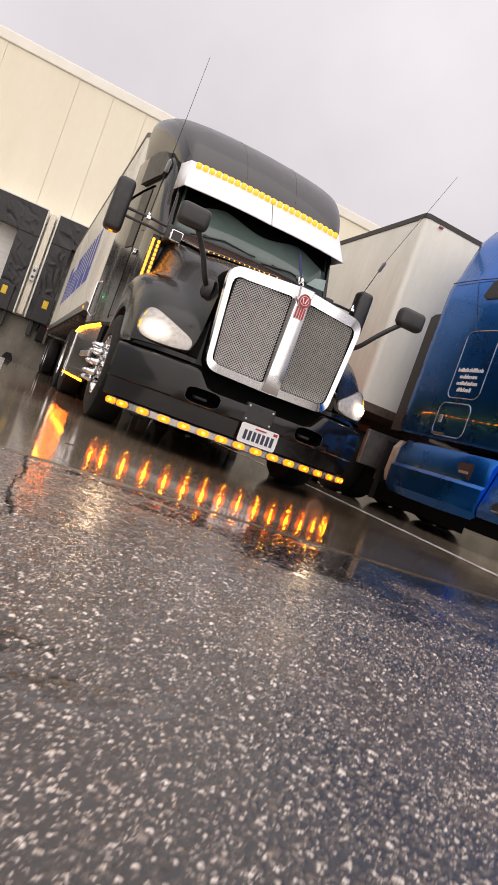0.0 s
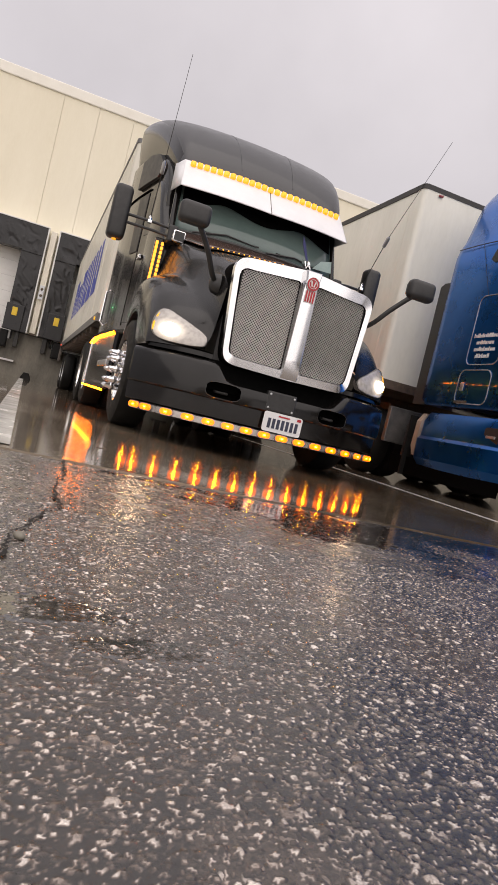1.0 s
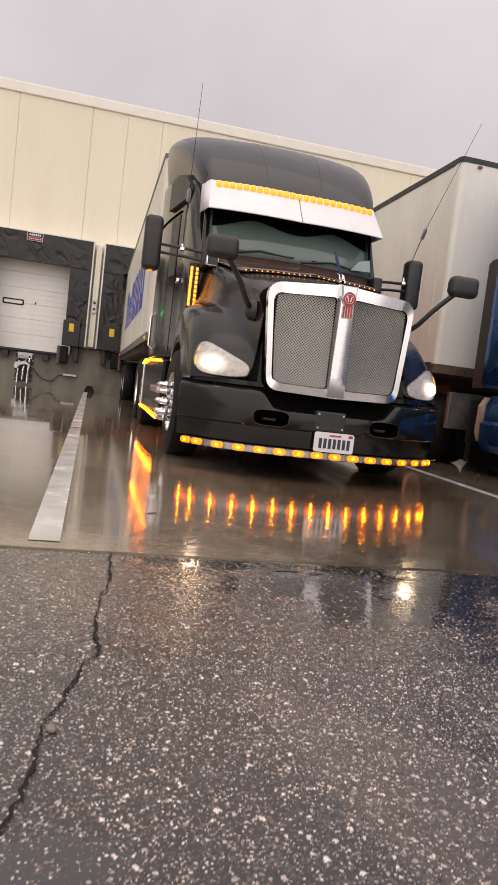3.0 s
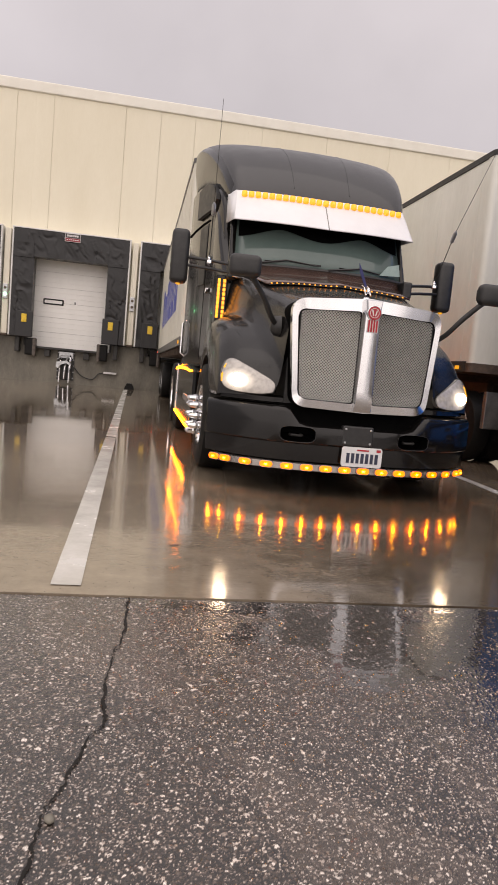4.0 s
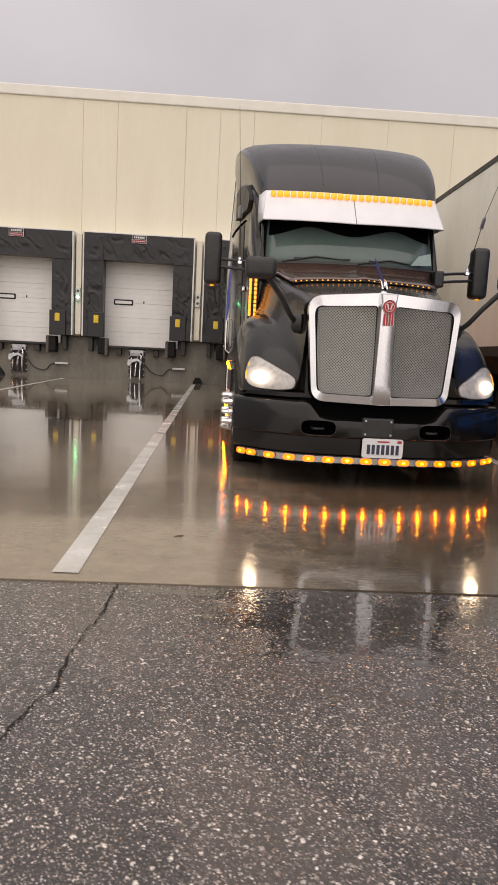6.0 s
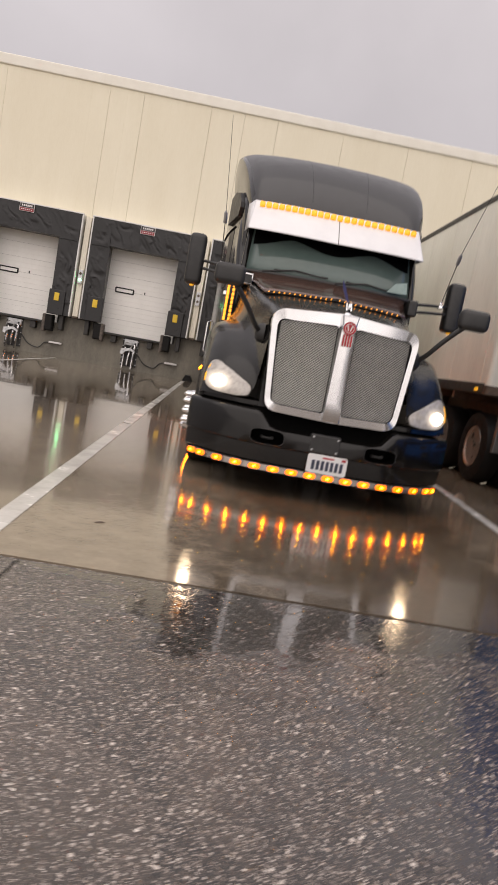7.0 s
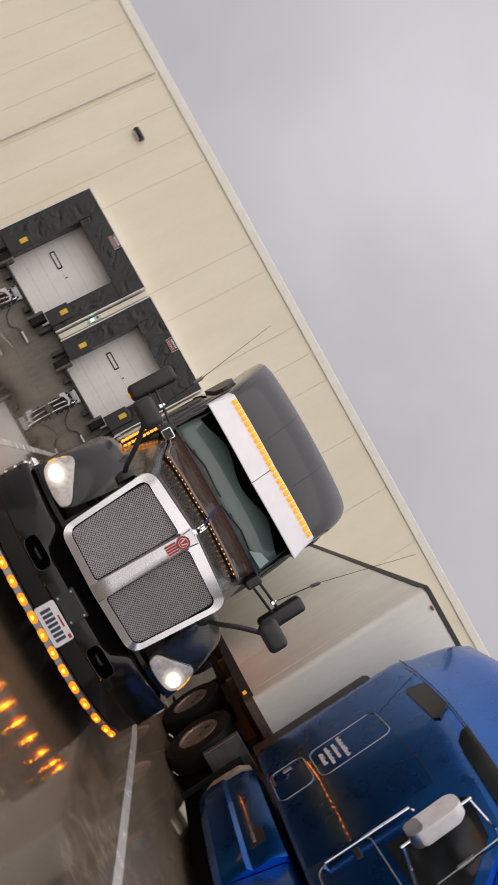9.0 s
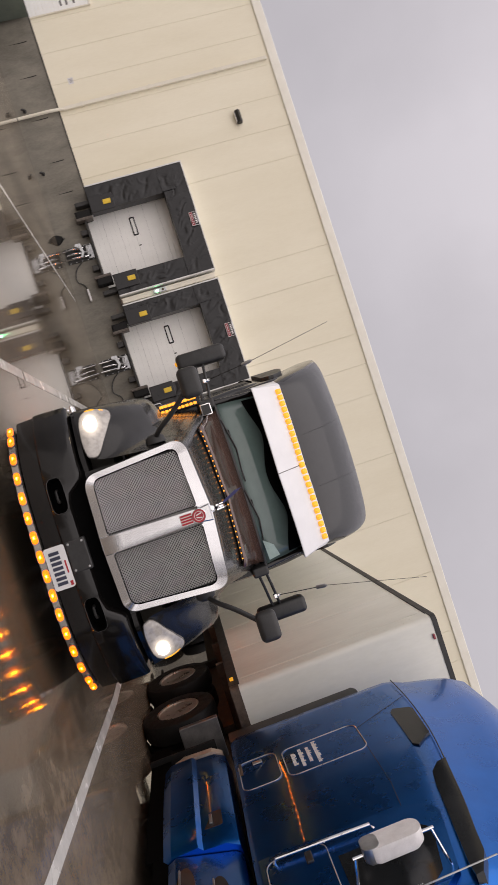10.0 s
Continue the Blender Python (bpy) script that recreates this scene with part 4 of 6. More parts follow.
def trailer(name, label, xc, y_front, y_rear, z0, z1, skin, letters):
    tr = thing(name, label, "trailer", (xc, 0, 0))
    hw = 1.29
    bm = bm_new()
    # body with rounded front corners
    ring = []
    r = 0.07
    for cx, cy, s in ((hw - r, y_front + r, 3), (hw, y_rear, None), (-hw, y_rear, None), (-hw + r, y_front + r, 2)):
        if s is None:
            ring.append((cx, cy))
        else:
            for k in range(7):
                a = (s + k / 6) * math.pi / 2
                ring.append((cx + r * math.cos(a), cy + r * math.sin(a)))
    ring = ring[:7] + ring[7:9] + ring[9:]
    order = [(hw, y_rear), (-hw, y_rear), (-hw, y_front + r + 0.02)] + ring[9:] + [(-hw + r + 0.02, y_front), (hw - r - 0.02, y_front)] + ring[:7] + [(hw, y_front + r + 0.02)]
    prism(bm, order, z0 + 0.12, z1 - 0.05, "xy")
    part("body", bm, skin, tr, smooth=30)
    bm = bm_new()
    for s in (-1, 1):
        box(bm, s * hw - 0.012, s * hw + 0.012, y_front + 0.17, y_rear, z1 - 0.07, z1 + 0.0, 0.004, seg=1)
        box(bm, s * hw - 0.015, s * hw + 0.015, y_front + 0.1, y_rear, z0, z0 + 0.14, 0.004, seg=1)
    part("side_rail", bm, DARKSTEEL if letters is None else RAIL, tr, "dull metal rails along the trailer side")
    bm = bm_new()
    prism(bm, [(x * 1.008, y_front - 0.008 + (y - y_front) * 0.999) for x, y in order], z1 - 0.055, z1 + 0.012, "xy")
    part("roof_cap", bm, DARKSTEEL if letters is None else RAIL, tr, smooth=30)
    bm = bm_new()
    prism(bm, [(x * 1.008, y_front - 0.008 + (y - y_front) * 0.999) for x, y in order], z0, z0 + 0.12, "xy")
    part("bottom_rail", bm, RUST if letters is None else RAIL, tr, smooth=30)
    # upright seams and rivet lines of the side sheets
    y = y_front + 0.28
    while y < y_rear - 0.4:
        for s in (-1, 1):
            bm = bm_new()
            box(bm, s * hw - 0.004, s * hw + 0.004, y, y + 0.03, z0 + 0.145, z1 - 0.075)
            part("seam", bm, skin, tr)
        y += 1.22
    bm = bm_new()
    for y in (y_front + 0.09, y_front + 0.15):
        for k in range(44):
            z = z0 + 0.2 + k * (z1 - z0 - 0.45) / 44
            for s in (-1, 1):
                box(bm, s * hw - 0.005, s * hw + 0.005, y, y + 0.012, z, z + 0.012)
    tagged(part("rivets", bm, skin, tr), kind="stuff")
    for x in (-1.03, 1.03):
        bm = bm_new()
        box(bm, x - 0.035, x + 0.035, y_front - 0.03, y_front - 0.009, z1 - 0.11, z1 - 0.08, 0.006)
        part("marker_lamp", bm, SIGN_RED, tr, "small orange marker lamp, unlit")
    bm = bm_new()
    for k in range(12):
        y = y_front + 1.2 + k * (y_rear - y_front - 1.6) / 12
        box(bm, -hw + 0.02, hw - 0.02, y, y + 0.09, z0 - 0.11, z0 - 0.002)
    for x in (-0.5, 0.5):
        box(bm, x - 0.05, x + 0.05, y_front + 0.8, y_rear - 0.1, z0 - 0.32, z0 - 0.11)
    part("underframe", bm, RUST, tr)
    for y in (y_rear - 2.9, y_rear - 1.6):
        for s in (-1, 1):
            wheel(tr, s * 1.08, y, 0.5, 0.27, s, STEEL)
            wheel(tr, s * 0.78, y, 0.5, 0.27, s, STEEL)
        bm = bm_new()
        tube(bm, [(-1.0, y, 0.5), (1.0, y, 0.5)], 0.07, 10)
        part("axle", bm, DARKSTEEL, tr)
    for s in (-1, 1):
        bm = bm_new()
        box(bm, s * 0.62 - 0.06, s * 0.62 + 0.06, y_front + 3.4, y_front + 3.52, 0.12, z0 - 0.1, 0.01)
        box(bm, s * 0.62 - 0.15, s * 0.62 + 0.15, y_front + 3.3, y_front + 3.62, 0.08, 0.12, 0.01)
        part("landing_leg", bm, DARKSTEEL, tr)
    for y, m in ((y_rear - 0.25, RED_DIM), (y_front + 0.3, AMBER_DIM)):
        bm = bm_new()
        box(bm, -hw - 0.032, -hw - 0.016, y - 0.05, y + 0.05, z0 + 0.03, z0 + 0.08, 0.005)
        part("side_marker", bm, m, tr, "small lit side marker lamp")
    if letters:
        lettering(tr, -hw - 0.003, *letters, -1, 4, BLUELETTER)
    return tr


trailer("semi_trailer", "cream box trailer with blue lettering, backed up to a dock", 0.26, 5.1, 16.95, 1.26, 4.03, TRAILERCREAM, (6.9, 14.2, 1.95, 2.95))
trailer("semi_trailer", "dirty white box trailer with dark roof rail", 3.94, 3.0, 16.95, 1.22, 4.05, TRAILERWHITE, None)


from mathutils.bvhtree import BVHTree

# ---- black tractor ----
TX = 0.135
truck = thing("black_tractor", "black long-nosed sleeper tractor with bright grille and lit amber lamps", "truck", (TX, 0, 0), turn=0.0)


def nose_y(x, depth=0.45, half=1.17, power=3.5):
    """How far the bumper and nose sweep back towards the sides."""
    return -0.075 + depth * min(1.0, abs(x) / half) ** power


def swept(bm, xs, profile, y_of):
    """A section (out, z) carried along a curve in plan; out is measured forwards."""
    rings = []
    for x in xs:
        y = y_of(x)
        e = 0.01
        d = Vector((2 * e, y_of(x + e) - y_of(x - e), 0)).normalized()
        n = Vector((d.y, -d.x, 0))
        rings.append([Vector((x, y, z)) + n * o for o, z in profile])
    return loft(bm, rings)


def span(a, b, n):
    return [a + (b - a) * k / (n - 1) for k in range(n)]


# bumper: swollen wings that dip under the grille, an inset valance below the crease, two tow openings
def wing_top(x):
    u = min(1.0, max(0.0, (abs(x) - 0.44) / 0.15))
    return 0.578 + 0.137 * u * u * (3 - 2 * u)


HOLE = (0.345, 0.365, 0.40, 0.48, 0.56, 0.60, 0.62)          # columns of a tow opening
LIFT = (0.034, 0.012, 0.002, 0.0, 0.002, 0.012, 0.034)       # its corners are round
edge = sorted({-1.17, 1.17, *[s * h for s in (-1, 1) for h in HOLE], *[s * q for s in (-1, 1) for q in (0.10, 0.22, 0.31, 0.66, 0.72, 0.80, 0.88, 0.95, 1.0, 1.05, 1.09, 1.12, 1.145, 1.16)], 0.0})


def bumper_column(x):
    k = min(range(7), key=lambda i: abs(HOLE[i] - abs(x)))
    r = LIFT[k] if abs(HOLE[k] - abs(x)) < 1e-6 else 0.0
    top = wing_top(x)
    if not 0.3 < abs(x) < 0.7:
        r = 0.0
    return [(-0.20, 0.275), (-0.03, 0.27), (0.0, 0.283), (0.008, 0.36), (0.012, 0.421), (0.026, 0.428), (0.035, 0.436 + r), (0.038, 0.50), (0.036, 0.562 - r),
            (0.034, max(0.565, top - 0.045)), (0.026, max(0.569, top - 0.020)), (0.008, top - 0.005), (-0.02, top), (-0.20, top + 0.003)]


def bumper_point(x, out, z):
    e = 0.01
    d = Vector((2 * e, nose_y(x + e) - nose_y(x - e), 0)).normalized()
    return Vector((x, nose_y(x), z)) + Vector((d.y, -d.x, 0)) * out


bm = bm_new()
grid = [[bm.verts.new(bumper_point(x, o, z)) for o, z in bumper_column(x)] for x in edge]
for (xa, ca), (xb, cb) in zip(zip(edge, grid), zip(edge[1:], grid[1:])):
    middle = abs(xa + xb) / 2
    for k in range(13):
        if HOLE[0] < middle < HOLE[-1] and k in (6, 7):
            continue
        bm.faces.new((ca[k], ca[k + 1], cb[k + 1], cb[k]))
bm.faces.new(grid[0])
bm.faces.new(list(reversed(grid[-1])))
bumper = part("bumper", bm, BLACKPAINT, truck, "glossy black wrap-round bumper", smooth=40)
for s in (-1, 1):
    bm = bm_new()
    rim = [(x, 0.436 + r) for x, r in zip(HOLE, LIFT)] + [(x, 0.562 - r) for x, r in reversed(list(zip(HOLE, LIFT)))]
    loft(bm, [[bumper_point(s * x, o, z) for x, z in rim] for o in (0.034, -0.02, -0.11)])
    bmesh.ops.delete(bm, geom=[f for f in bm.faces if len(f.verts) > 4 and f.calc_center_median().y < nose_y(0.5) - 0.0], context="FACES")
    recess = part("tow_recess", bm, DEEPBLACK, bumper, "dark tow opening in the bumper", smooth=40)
    bm = bm_new()
    tube(bm, [bumper_point(s * x, 0.034, z) for x, z in rim + rim[:1]], 0.003, 6)
    part("recess_lip", bm, BLACKPLASTIC, recess, smooth=60)
    bm = bm_new()
    tube(bm, smoothed([(s * 0.44, nose_y(0.44) + 0.10, 0.49), (s * 0.44, nose_y(0.44) + 0.05, 0.485), (s * 0.52, nose_y(0.5) + 0.045, 0.485), (s * 0.53, nose_y(0.5) + 0.10, 0.49)], 4), 0.012, 8)
    part("tow_hook", bm, DARKSTEEL, recess)
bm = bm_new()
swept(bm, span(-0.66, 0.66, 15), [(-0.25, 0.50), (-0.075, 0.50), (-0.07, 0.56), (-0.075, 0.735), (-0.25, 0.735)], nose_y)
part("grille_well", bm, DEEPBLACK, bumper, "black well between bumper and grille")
# plate holder and plate
bm = bm_new()
box(bm, -0.13, 0.13, -0.115, -0.05, 0.44, 0.60, 0.012)
holder = part("plate_bracket", bm, BLACKPLASTIC, bumper)
for x in (-0.105, 0.105):
    for z in (0.465, 0.575):
        bm = bm_new()
        lathe(bm, [(0.001, -0.122), (0.009, -0.121), (0.010, -0.114)], "y", (x, 0, z), 8)
        part("screw", bm, STEEL, holder)
bm = bm_new()
prism(bm, rounded(-0.125, 0.215, 0.275, 0.435, 0.02), -0.120, -0.128, "xz")
plate = part("number_plate", bm, PLATEWHITE, bumper, "white number plate with dark characters drawn as bars", smooth=30)
bm = bm_new()
for k in range(7):
    x = -0.085 + k * 0.040
    box(bm, x, x + 0.026, -0.131, -0.1285, 0.305, 0.385)
part("text_bars", bm, PLATEINK, plate)
bm = bm_new()
box(bm, 0.00, 0.10, -0.131, -0.1285, 0.405, 0.417)
part("heading_bar", bm, REDENAMEL, plate)
bm = bm_new()
box(bm, 0.165, 0.20, -0.131, -0.1285, 0.402, 0.424)
part("sticker", bm, REDENAMEL, plate)

# lit bar under the bumper
bm = bm_new()
swept(bm, span(-1.11, 1.11, 41), [(-0.10, 0.215), (-0.005, 0.205), (0.012, 0.212), (0.012, 0.262), (-0.005, 0.268), (-0.10, 0.268)], nose_y)
bar = part("light_bar", bm, LIPMETAL, truck, "polished lip under the bumper set with amber lamps", smooth=30)
XS = [-1.085, -1.005] + span(-0.86, 0.86, 12) + [1.005, 1.085]
for x in XS:
    y = nose_y(x)
    d = math.degrees(math.atan2(nose_y(x + 0.01) - nose_y(x - 0.01), 0.02))
    m = pose(x, y, 0.238, 0, 0, d)
    bm = bm_new()
    prism(bm, rounded(-0.058, 0.058, -0.029, 0.029, 0.028), -0.013, -0.024, "xz")
    bezel = part("bezel", bm, LIPMETAL, bar)
    bezel.matrix_basis = m
    bm = bm_new()
    prism(bm, rounded(-0.051, 0.051, -0.024, 0.024, 0.023), -0.0245, -0.038, "xz", 0.006)
    part("amber_lamp", bm, AMBER_LIT, bezel)
    bm = bm_new()
    prism(bm, rounded(-0.010, 0.010, -0.0055, 0.0055, 0.005), -0.0385, -0.042, "xz", 0.002)
    part("lamp_core", bm, AMBER_HOT, bezel)


# hood and fenders in one skin, by cross-sections from the nose back to the cowl
CREST = [(0.0, 0.77), (0.02, 0.86), (0.06, 0.95), (0.13, 1.04), (0.24, 1.13), (0.40, 1.235), (0.60, 1.335), (0.85, 1.415), (1.1, 1.46), (1.4, 1.465), (1.75, 1.43)]


def lerp(table, y):
    for (a, u), (b, v) in zip(table, table[1:]):
        if y <= b:
            return u + (v - u) * (y - a) / (b - a)
    return table[-1][1]


def sweep_back(x, y):
    """How far the nose of the fenders is swept back at x, fading out towards the cowl."""
    u = min(1.0, max(0.0, (abs(x) - 0.60) / 0.12))
    return (0.44 * (min(abs(x), 1.16) / 1.17) ** 3.2 - 0.01 - 0.065 * u * u * (3 - 2 * u)) * max(0.0, 1 - y / 0.95)


def hood_half(y):
    """Half section: from the fender's lower edge up over the crest to the hood's middle."""
    xo = lerp([(0.0, 1.12), (0.13, 1.135), (0.40, 1.15), (0.8, 1.155), (1.3, 1.16), (1.75, 1.14)], y)
    zf = lerp(CREST, y)
    xh = lerp([(0.0, 0.62), (0.4, 0.67), (0.9, 0.78), (1.4, 0.88), (1.75, 0.93)], y)
    zh = lerp([(0.0, 1.50), (0.12, 1.58), (0.4, 1.665), (0.9, 1.775), (1.4, 1.90), (1.75, 1.98)], y)
    arch = min(0.745, zf - 0.02)
    dy = y - 1.22
    if abs(dy) < 0.60:
        arch = max(arch, 0.5 + math.sqrt(0.60 ** 2 - dy * dy))
    arch = min(arch, zf - 0.025)
    h = zf - arch
    return [(xo - 0.02, arch), (xo, arch + 0.10 * h), (xo, arch + 0.45 * h), (xo - 0.025, arch + 0.75 * h), (xo - 0.08, zf - 0.04 * min(1, h * 4)),
            (xo - 0.18, zf), ((xo - 0.18 + xh) / 2, zf + 0.012), (xh + 0.09, zf + 0.03), (xh + 0.035, zf + 0.10), (xh + 0.01, (zf + zh) / 2 + 0.03),
            (xh - 0.005, zh - 0.12), (xh - 0.035, zh - 0.045), (xh - 0.11, zh - 0.004), (xh * 0.5, zh + 0.02), (0.10, zh + 0.032), (0.0, zh + 0.045)]


bm = bm_new()
rings = []
for y in [0.0, 0.02, 0.06, 0.13, 0.24, 0.32, 0.40, 0.5, 0.6, 0.66, 0.74, 0.85, 0.97, 1.1, 1.22, 1.34, 1.47, 1.58, 1.70, 1.75]:
    half = hood_half(y)
    pts = [(-u, v) for u, v in half] + [(u, v) for u, v in reversed(half[:-1])]
    rings.append([(u, y + sweep_back(u, y) + (-0.12 * (1 - min(1, abs(u))) if y > 1.69 else 0), v) for u, v in pts])
loft(bm, rings, closed=False)
hood = part("hood", bm, HOODPAINT, truck, "glossy black hood and fenders beaded with rain", smooth=70)
sub = hood.modifiers.new("round", "SUBSURF")
sub.levels = sub.render_levels = 2
# panel between the headlights and the bumper
bm = bm_new()
swept(bm, span(-1.11, 1.11, 31), [(-0.25, 0.728), (-0.05, 0.728), (-0.03, 0.735), (-0.03, 0.772), (-0.05, 0.785), (-0.25, 0.785)], lambda x: sweep_back(x, 0))
part("nose_panel", bm, BLACKPAINT, truck, smooth=40)
bm = bm_new()
box(bm, -0.60, 0.60, 0.06, 0.40, 0.70, 1.46)
part("radiator_housing", bm, GRILLE_BACK, truck)
for s in (-1, 1):
    bm = bm_new()
    lathe(bm, [(0.58, -0.14), (0.585, 0.13)], "x", (s * 1.0, 1.22, 0.5), 32)
    bmesh.ops.delete(bm, geom=[f for f in bm.faces if f.calc_center_median().z < 0.62 or len(f.verts) > 4], context="FACES")
    part("wheel_liner", bm, BLACKPLASTIC, truck)


def headlight(s):
    """Swept-back clear headlight with a lit projector, lying on the fender's nose."""
    outline = smoothed([(0.715, 0.802), (0.82, 0.787), (1.00, 0.793), (1.08, 0.835), (1.097, 0.92), (1.065, 1.03), (1.005, 1.058), (0.92, 1.02), (0.80, 0.955), (0.712, 0.905), (0.684, 0.86), (0.705, 0.802)], 4)[:-1]
    flip = [(b, a) for a, b in CREST[:9]]

    def y_at(x, z):
        y = lerp(flip, max(z, 0.771))
        return y + sweep_back(x, y)
    rings = []
    cx, cz = 0.92, 0.905
    for f, out in ((1.0, 0.05), (1.0, -0.020), (0.96, -0.030), (0.75, -0.036), (0.4, -0.038), (0.1, -0.038)):
        rings.append([(s * (cx + (x - cx) * f), y_at(cx + (x - cx) * f, cz + (z - cz) * f) + out, cz + (z - cz) * f) for x, z in outline])
    bm = bm_new()
    loft(bm, rings)
    h = part("headlight", bm, LENS_LIT, truck, "clear swept-back headlight, lit", smooth=40)
    for name, x, z, r, mat in (("projector", 0.975, 0.885, 0.056, WHITE_HOT),):
        y = y_at(x, z) - 0.034
        bm = bm_new()
        lathe(bm, [(r * 1.10, 0.03), (r * 1.08, -0.010), (r * 1.02, -0.010), (r * 1.0, 0.0)], "y", (s * x, y, z), 20)
        part("lamp_ring", bm, CHROME, h)
        bm = bm_new()
        lathe(bm, [(r, 0.0), (r * 0.96, -0.014), (r * 0.7, -0.026), (0.001, -0.034)], "y", (s * x, y, z), 20)
        part(name, bm, mat, h, smooth=60)
    bm = bm_new()
    tube(bm, [(s * x, y_at(x, z) - 0.020, z) for x, z in ((1.088, 0.86), (1.085, 0.92), (1.068, 0.98), (1.05, 1.02))], [0.010, 0.014, 0.013, 0.006], 8)
    part("turn_lamp", bm, AMBER_DIM, h, "amber turn lamp", smooth=60)
    bm = bm_new()
    tube(bm, [(s * x, y_at(x, z) - 0.022, z) for x, z in outline + outline[:1]], 0.0035, 6)
    part("gasket", bm, BLACKPLASTIC, h)
    return h


for s in (-1, 1):
    headlight(s)
    beam = new("headlamp_beam", bpy.data.lights.new("headlamp_beam", "SPOT"))
    beam.data.energy, beam.data.color, beam.data.shadow_soft_size = 3.0, (1.0, 0.74, 0.46), 0.05
    beam.data.spot_size, beam.data.spot_blend = radians(75), 0.9
    beam.matrix_world = truck.matrix_world @ look((s * 0.985, 0.06, 0.885), (s * 0.95, -6.0, 0.35))

# grille: bright surround with a raised middle bar and two mesh screens
def grille_y(x, z):
    return -0.115 + 0.05 * (abs(x) / 0.62) ** 1.8 + 0.03 * max(0.0, z - 1.2)


def corner(p, a, b, r, n=6):
    """A round corner at p between the ways to a and b."""
    p, a, b = Vector(p), Vector(a), Vector(b)
    u, v = (a - p).normalized(), (b - p).normalized()
    return [tuple((p + u * r) * (1 - k / n) ** 2 + p * 2 * (1 - k / n) * (k / n) + (p + v * r) * (k / n) ** 2) for k in range(n + 1)]


o1, o2, o3, o4 = (0.0, 1.612), (0.632, 1.563), (0.562, 0.722), (0.0, 0.708)
OUT = [(0.01 * k, 1.612 - 0.0008 * k) for k in range(7)] + corner(o2, o1, o3, 0.12) + corner(o3, o2, o4, 0.11) + [(0.06 - 0.01 * k, 0.7095 - 0.0002 * k) for k in range(7)]
i1, i2, i3, i4 = (0.075, 1.507), (0.572, 1.482), (0.516, 0.785), (0.075, 0.775)
INN = corner(i1, i4, i2, 0.03) + corner(i2, i1, i3, 0.07) + corner(i3, i2, i4, 0.07) + corner(i4, i3, i1, 0.03)
bm = bm_new()
for s in (-1, 1):
    a = [bm.verts.new((s * x, grille_y(x, z), z)) for x, z in OUT]
    ar = [bm.verts.new((s * x * 1.012, grille_y(x, z) + 0.035, z - 0.004)) for x, z in OUT]
    b = [bm.verts.new((s * x, grille_y(x, z) + 0.009 * min(1, max(0, (x - 0.48) / 0.03)) - 0.012 * min(1, max(0, (0.51 - x) / 0.03)), z)) for x, z in INN]
    br = [bm.verts.new((s * x * 0.995, grille_y(x, z) + 0.06, z)) for x, z in INN]
    for k in range(len(OUT) - 1):
        bm.faces.new((a[k], a[k + 1], b[k + 1], b[k]))
        bm.faces.new((a[k], ar[k], ar[k + 1], a[k + 1]))
        bm.faces.new((b[k], b[k + 1], br[k + 1], br[k]))
    # middle bar
    m0 = [bm.verts.new((0, -0.175 + (0.045 if k == 10 else 0), 1.52 - 0.0805 * k)) for k in range(11)]
    m1 = [bm.verts.new((s * (0.055 + 0.0015 * k), -0.160 + (0.03 if k == 10 else 0), 1.52 - 0.0805 * k)) for k in range(11)]
    m2 = [bm.verts.new((s * 0.0745, -0.132, 1.51 - 0.0795 * k)) for k in range(11)]
    m3 = [bm.verts.new((s * 0.0745, -0.06, 1.51 - 0.0795 * k)) for k in range(11)]
    for k in range(10):
        bm.faces.new((m0[k], m0[k + 1], m1[k + 1], m1[k]))
        bm.faces.new((m1[k], m1[k + 1], m2[k + 1], m2[k]))
        bm.faces.new((m2[k], m2[k + 1], m3[k + 1], m3[k]))
bmesh.ops.remove_doubles(bm, verts=bm.verts, dist=0.0005)
grille = part("grille_surround", bm, SATIN, truck, "polished metal grille surround", smooth=35)
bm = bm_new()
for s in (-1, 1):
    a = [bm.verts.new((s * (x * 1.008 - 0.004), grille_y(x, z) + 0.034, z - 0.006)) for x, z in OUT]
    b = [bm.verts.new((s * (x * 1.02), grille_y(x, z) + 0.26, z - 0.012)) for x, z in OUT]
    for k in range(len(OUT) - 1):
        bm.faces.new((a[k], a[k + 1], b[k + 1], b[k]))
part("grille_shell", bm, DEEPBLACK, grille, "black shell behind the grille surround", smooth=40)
bm = bm_new()
prism(bm, [(-0.07, 1.60), (0.07, 1.60), (0.055, 1.48), (-0.055, 1.48)], -0.04, -0.178, "xz", 0.015)
part("crown", bm, SATIN, grille, smooth=30)
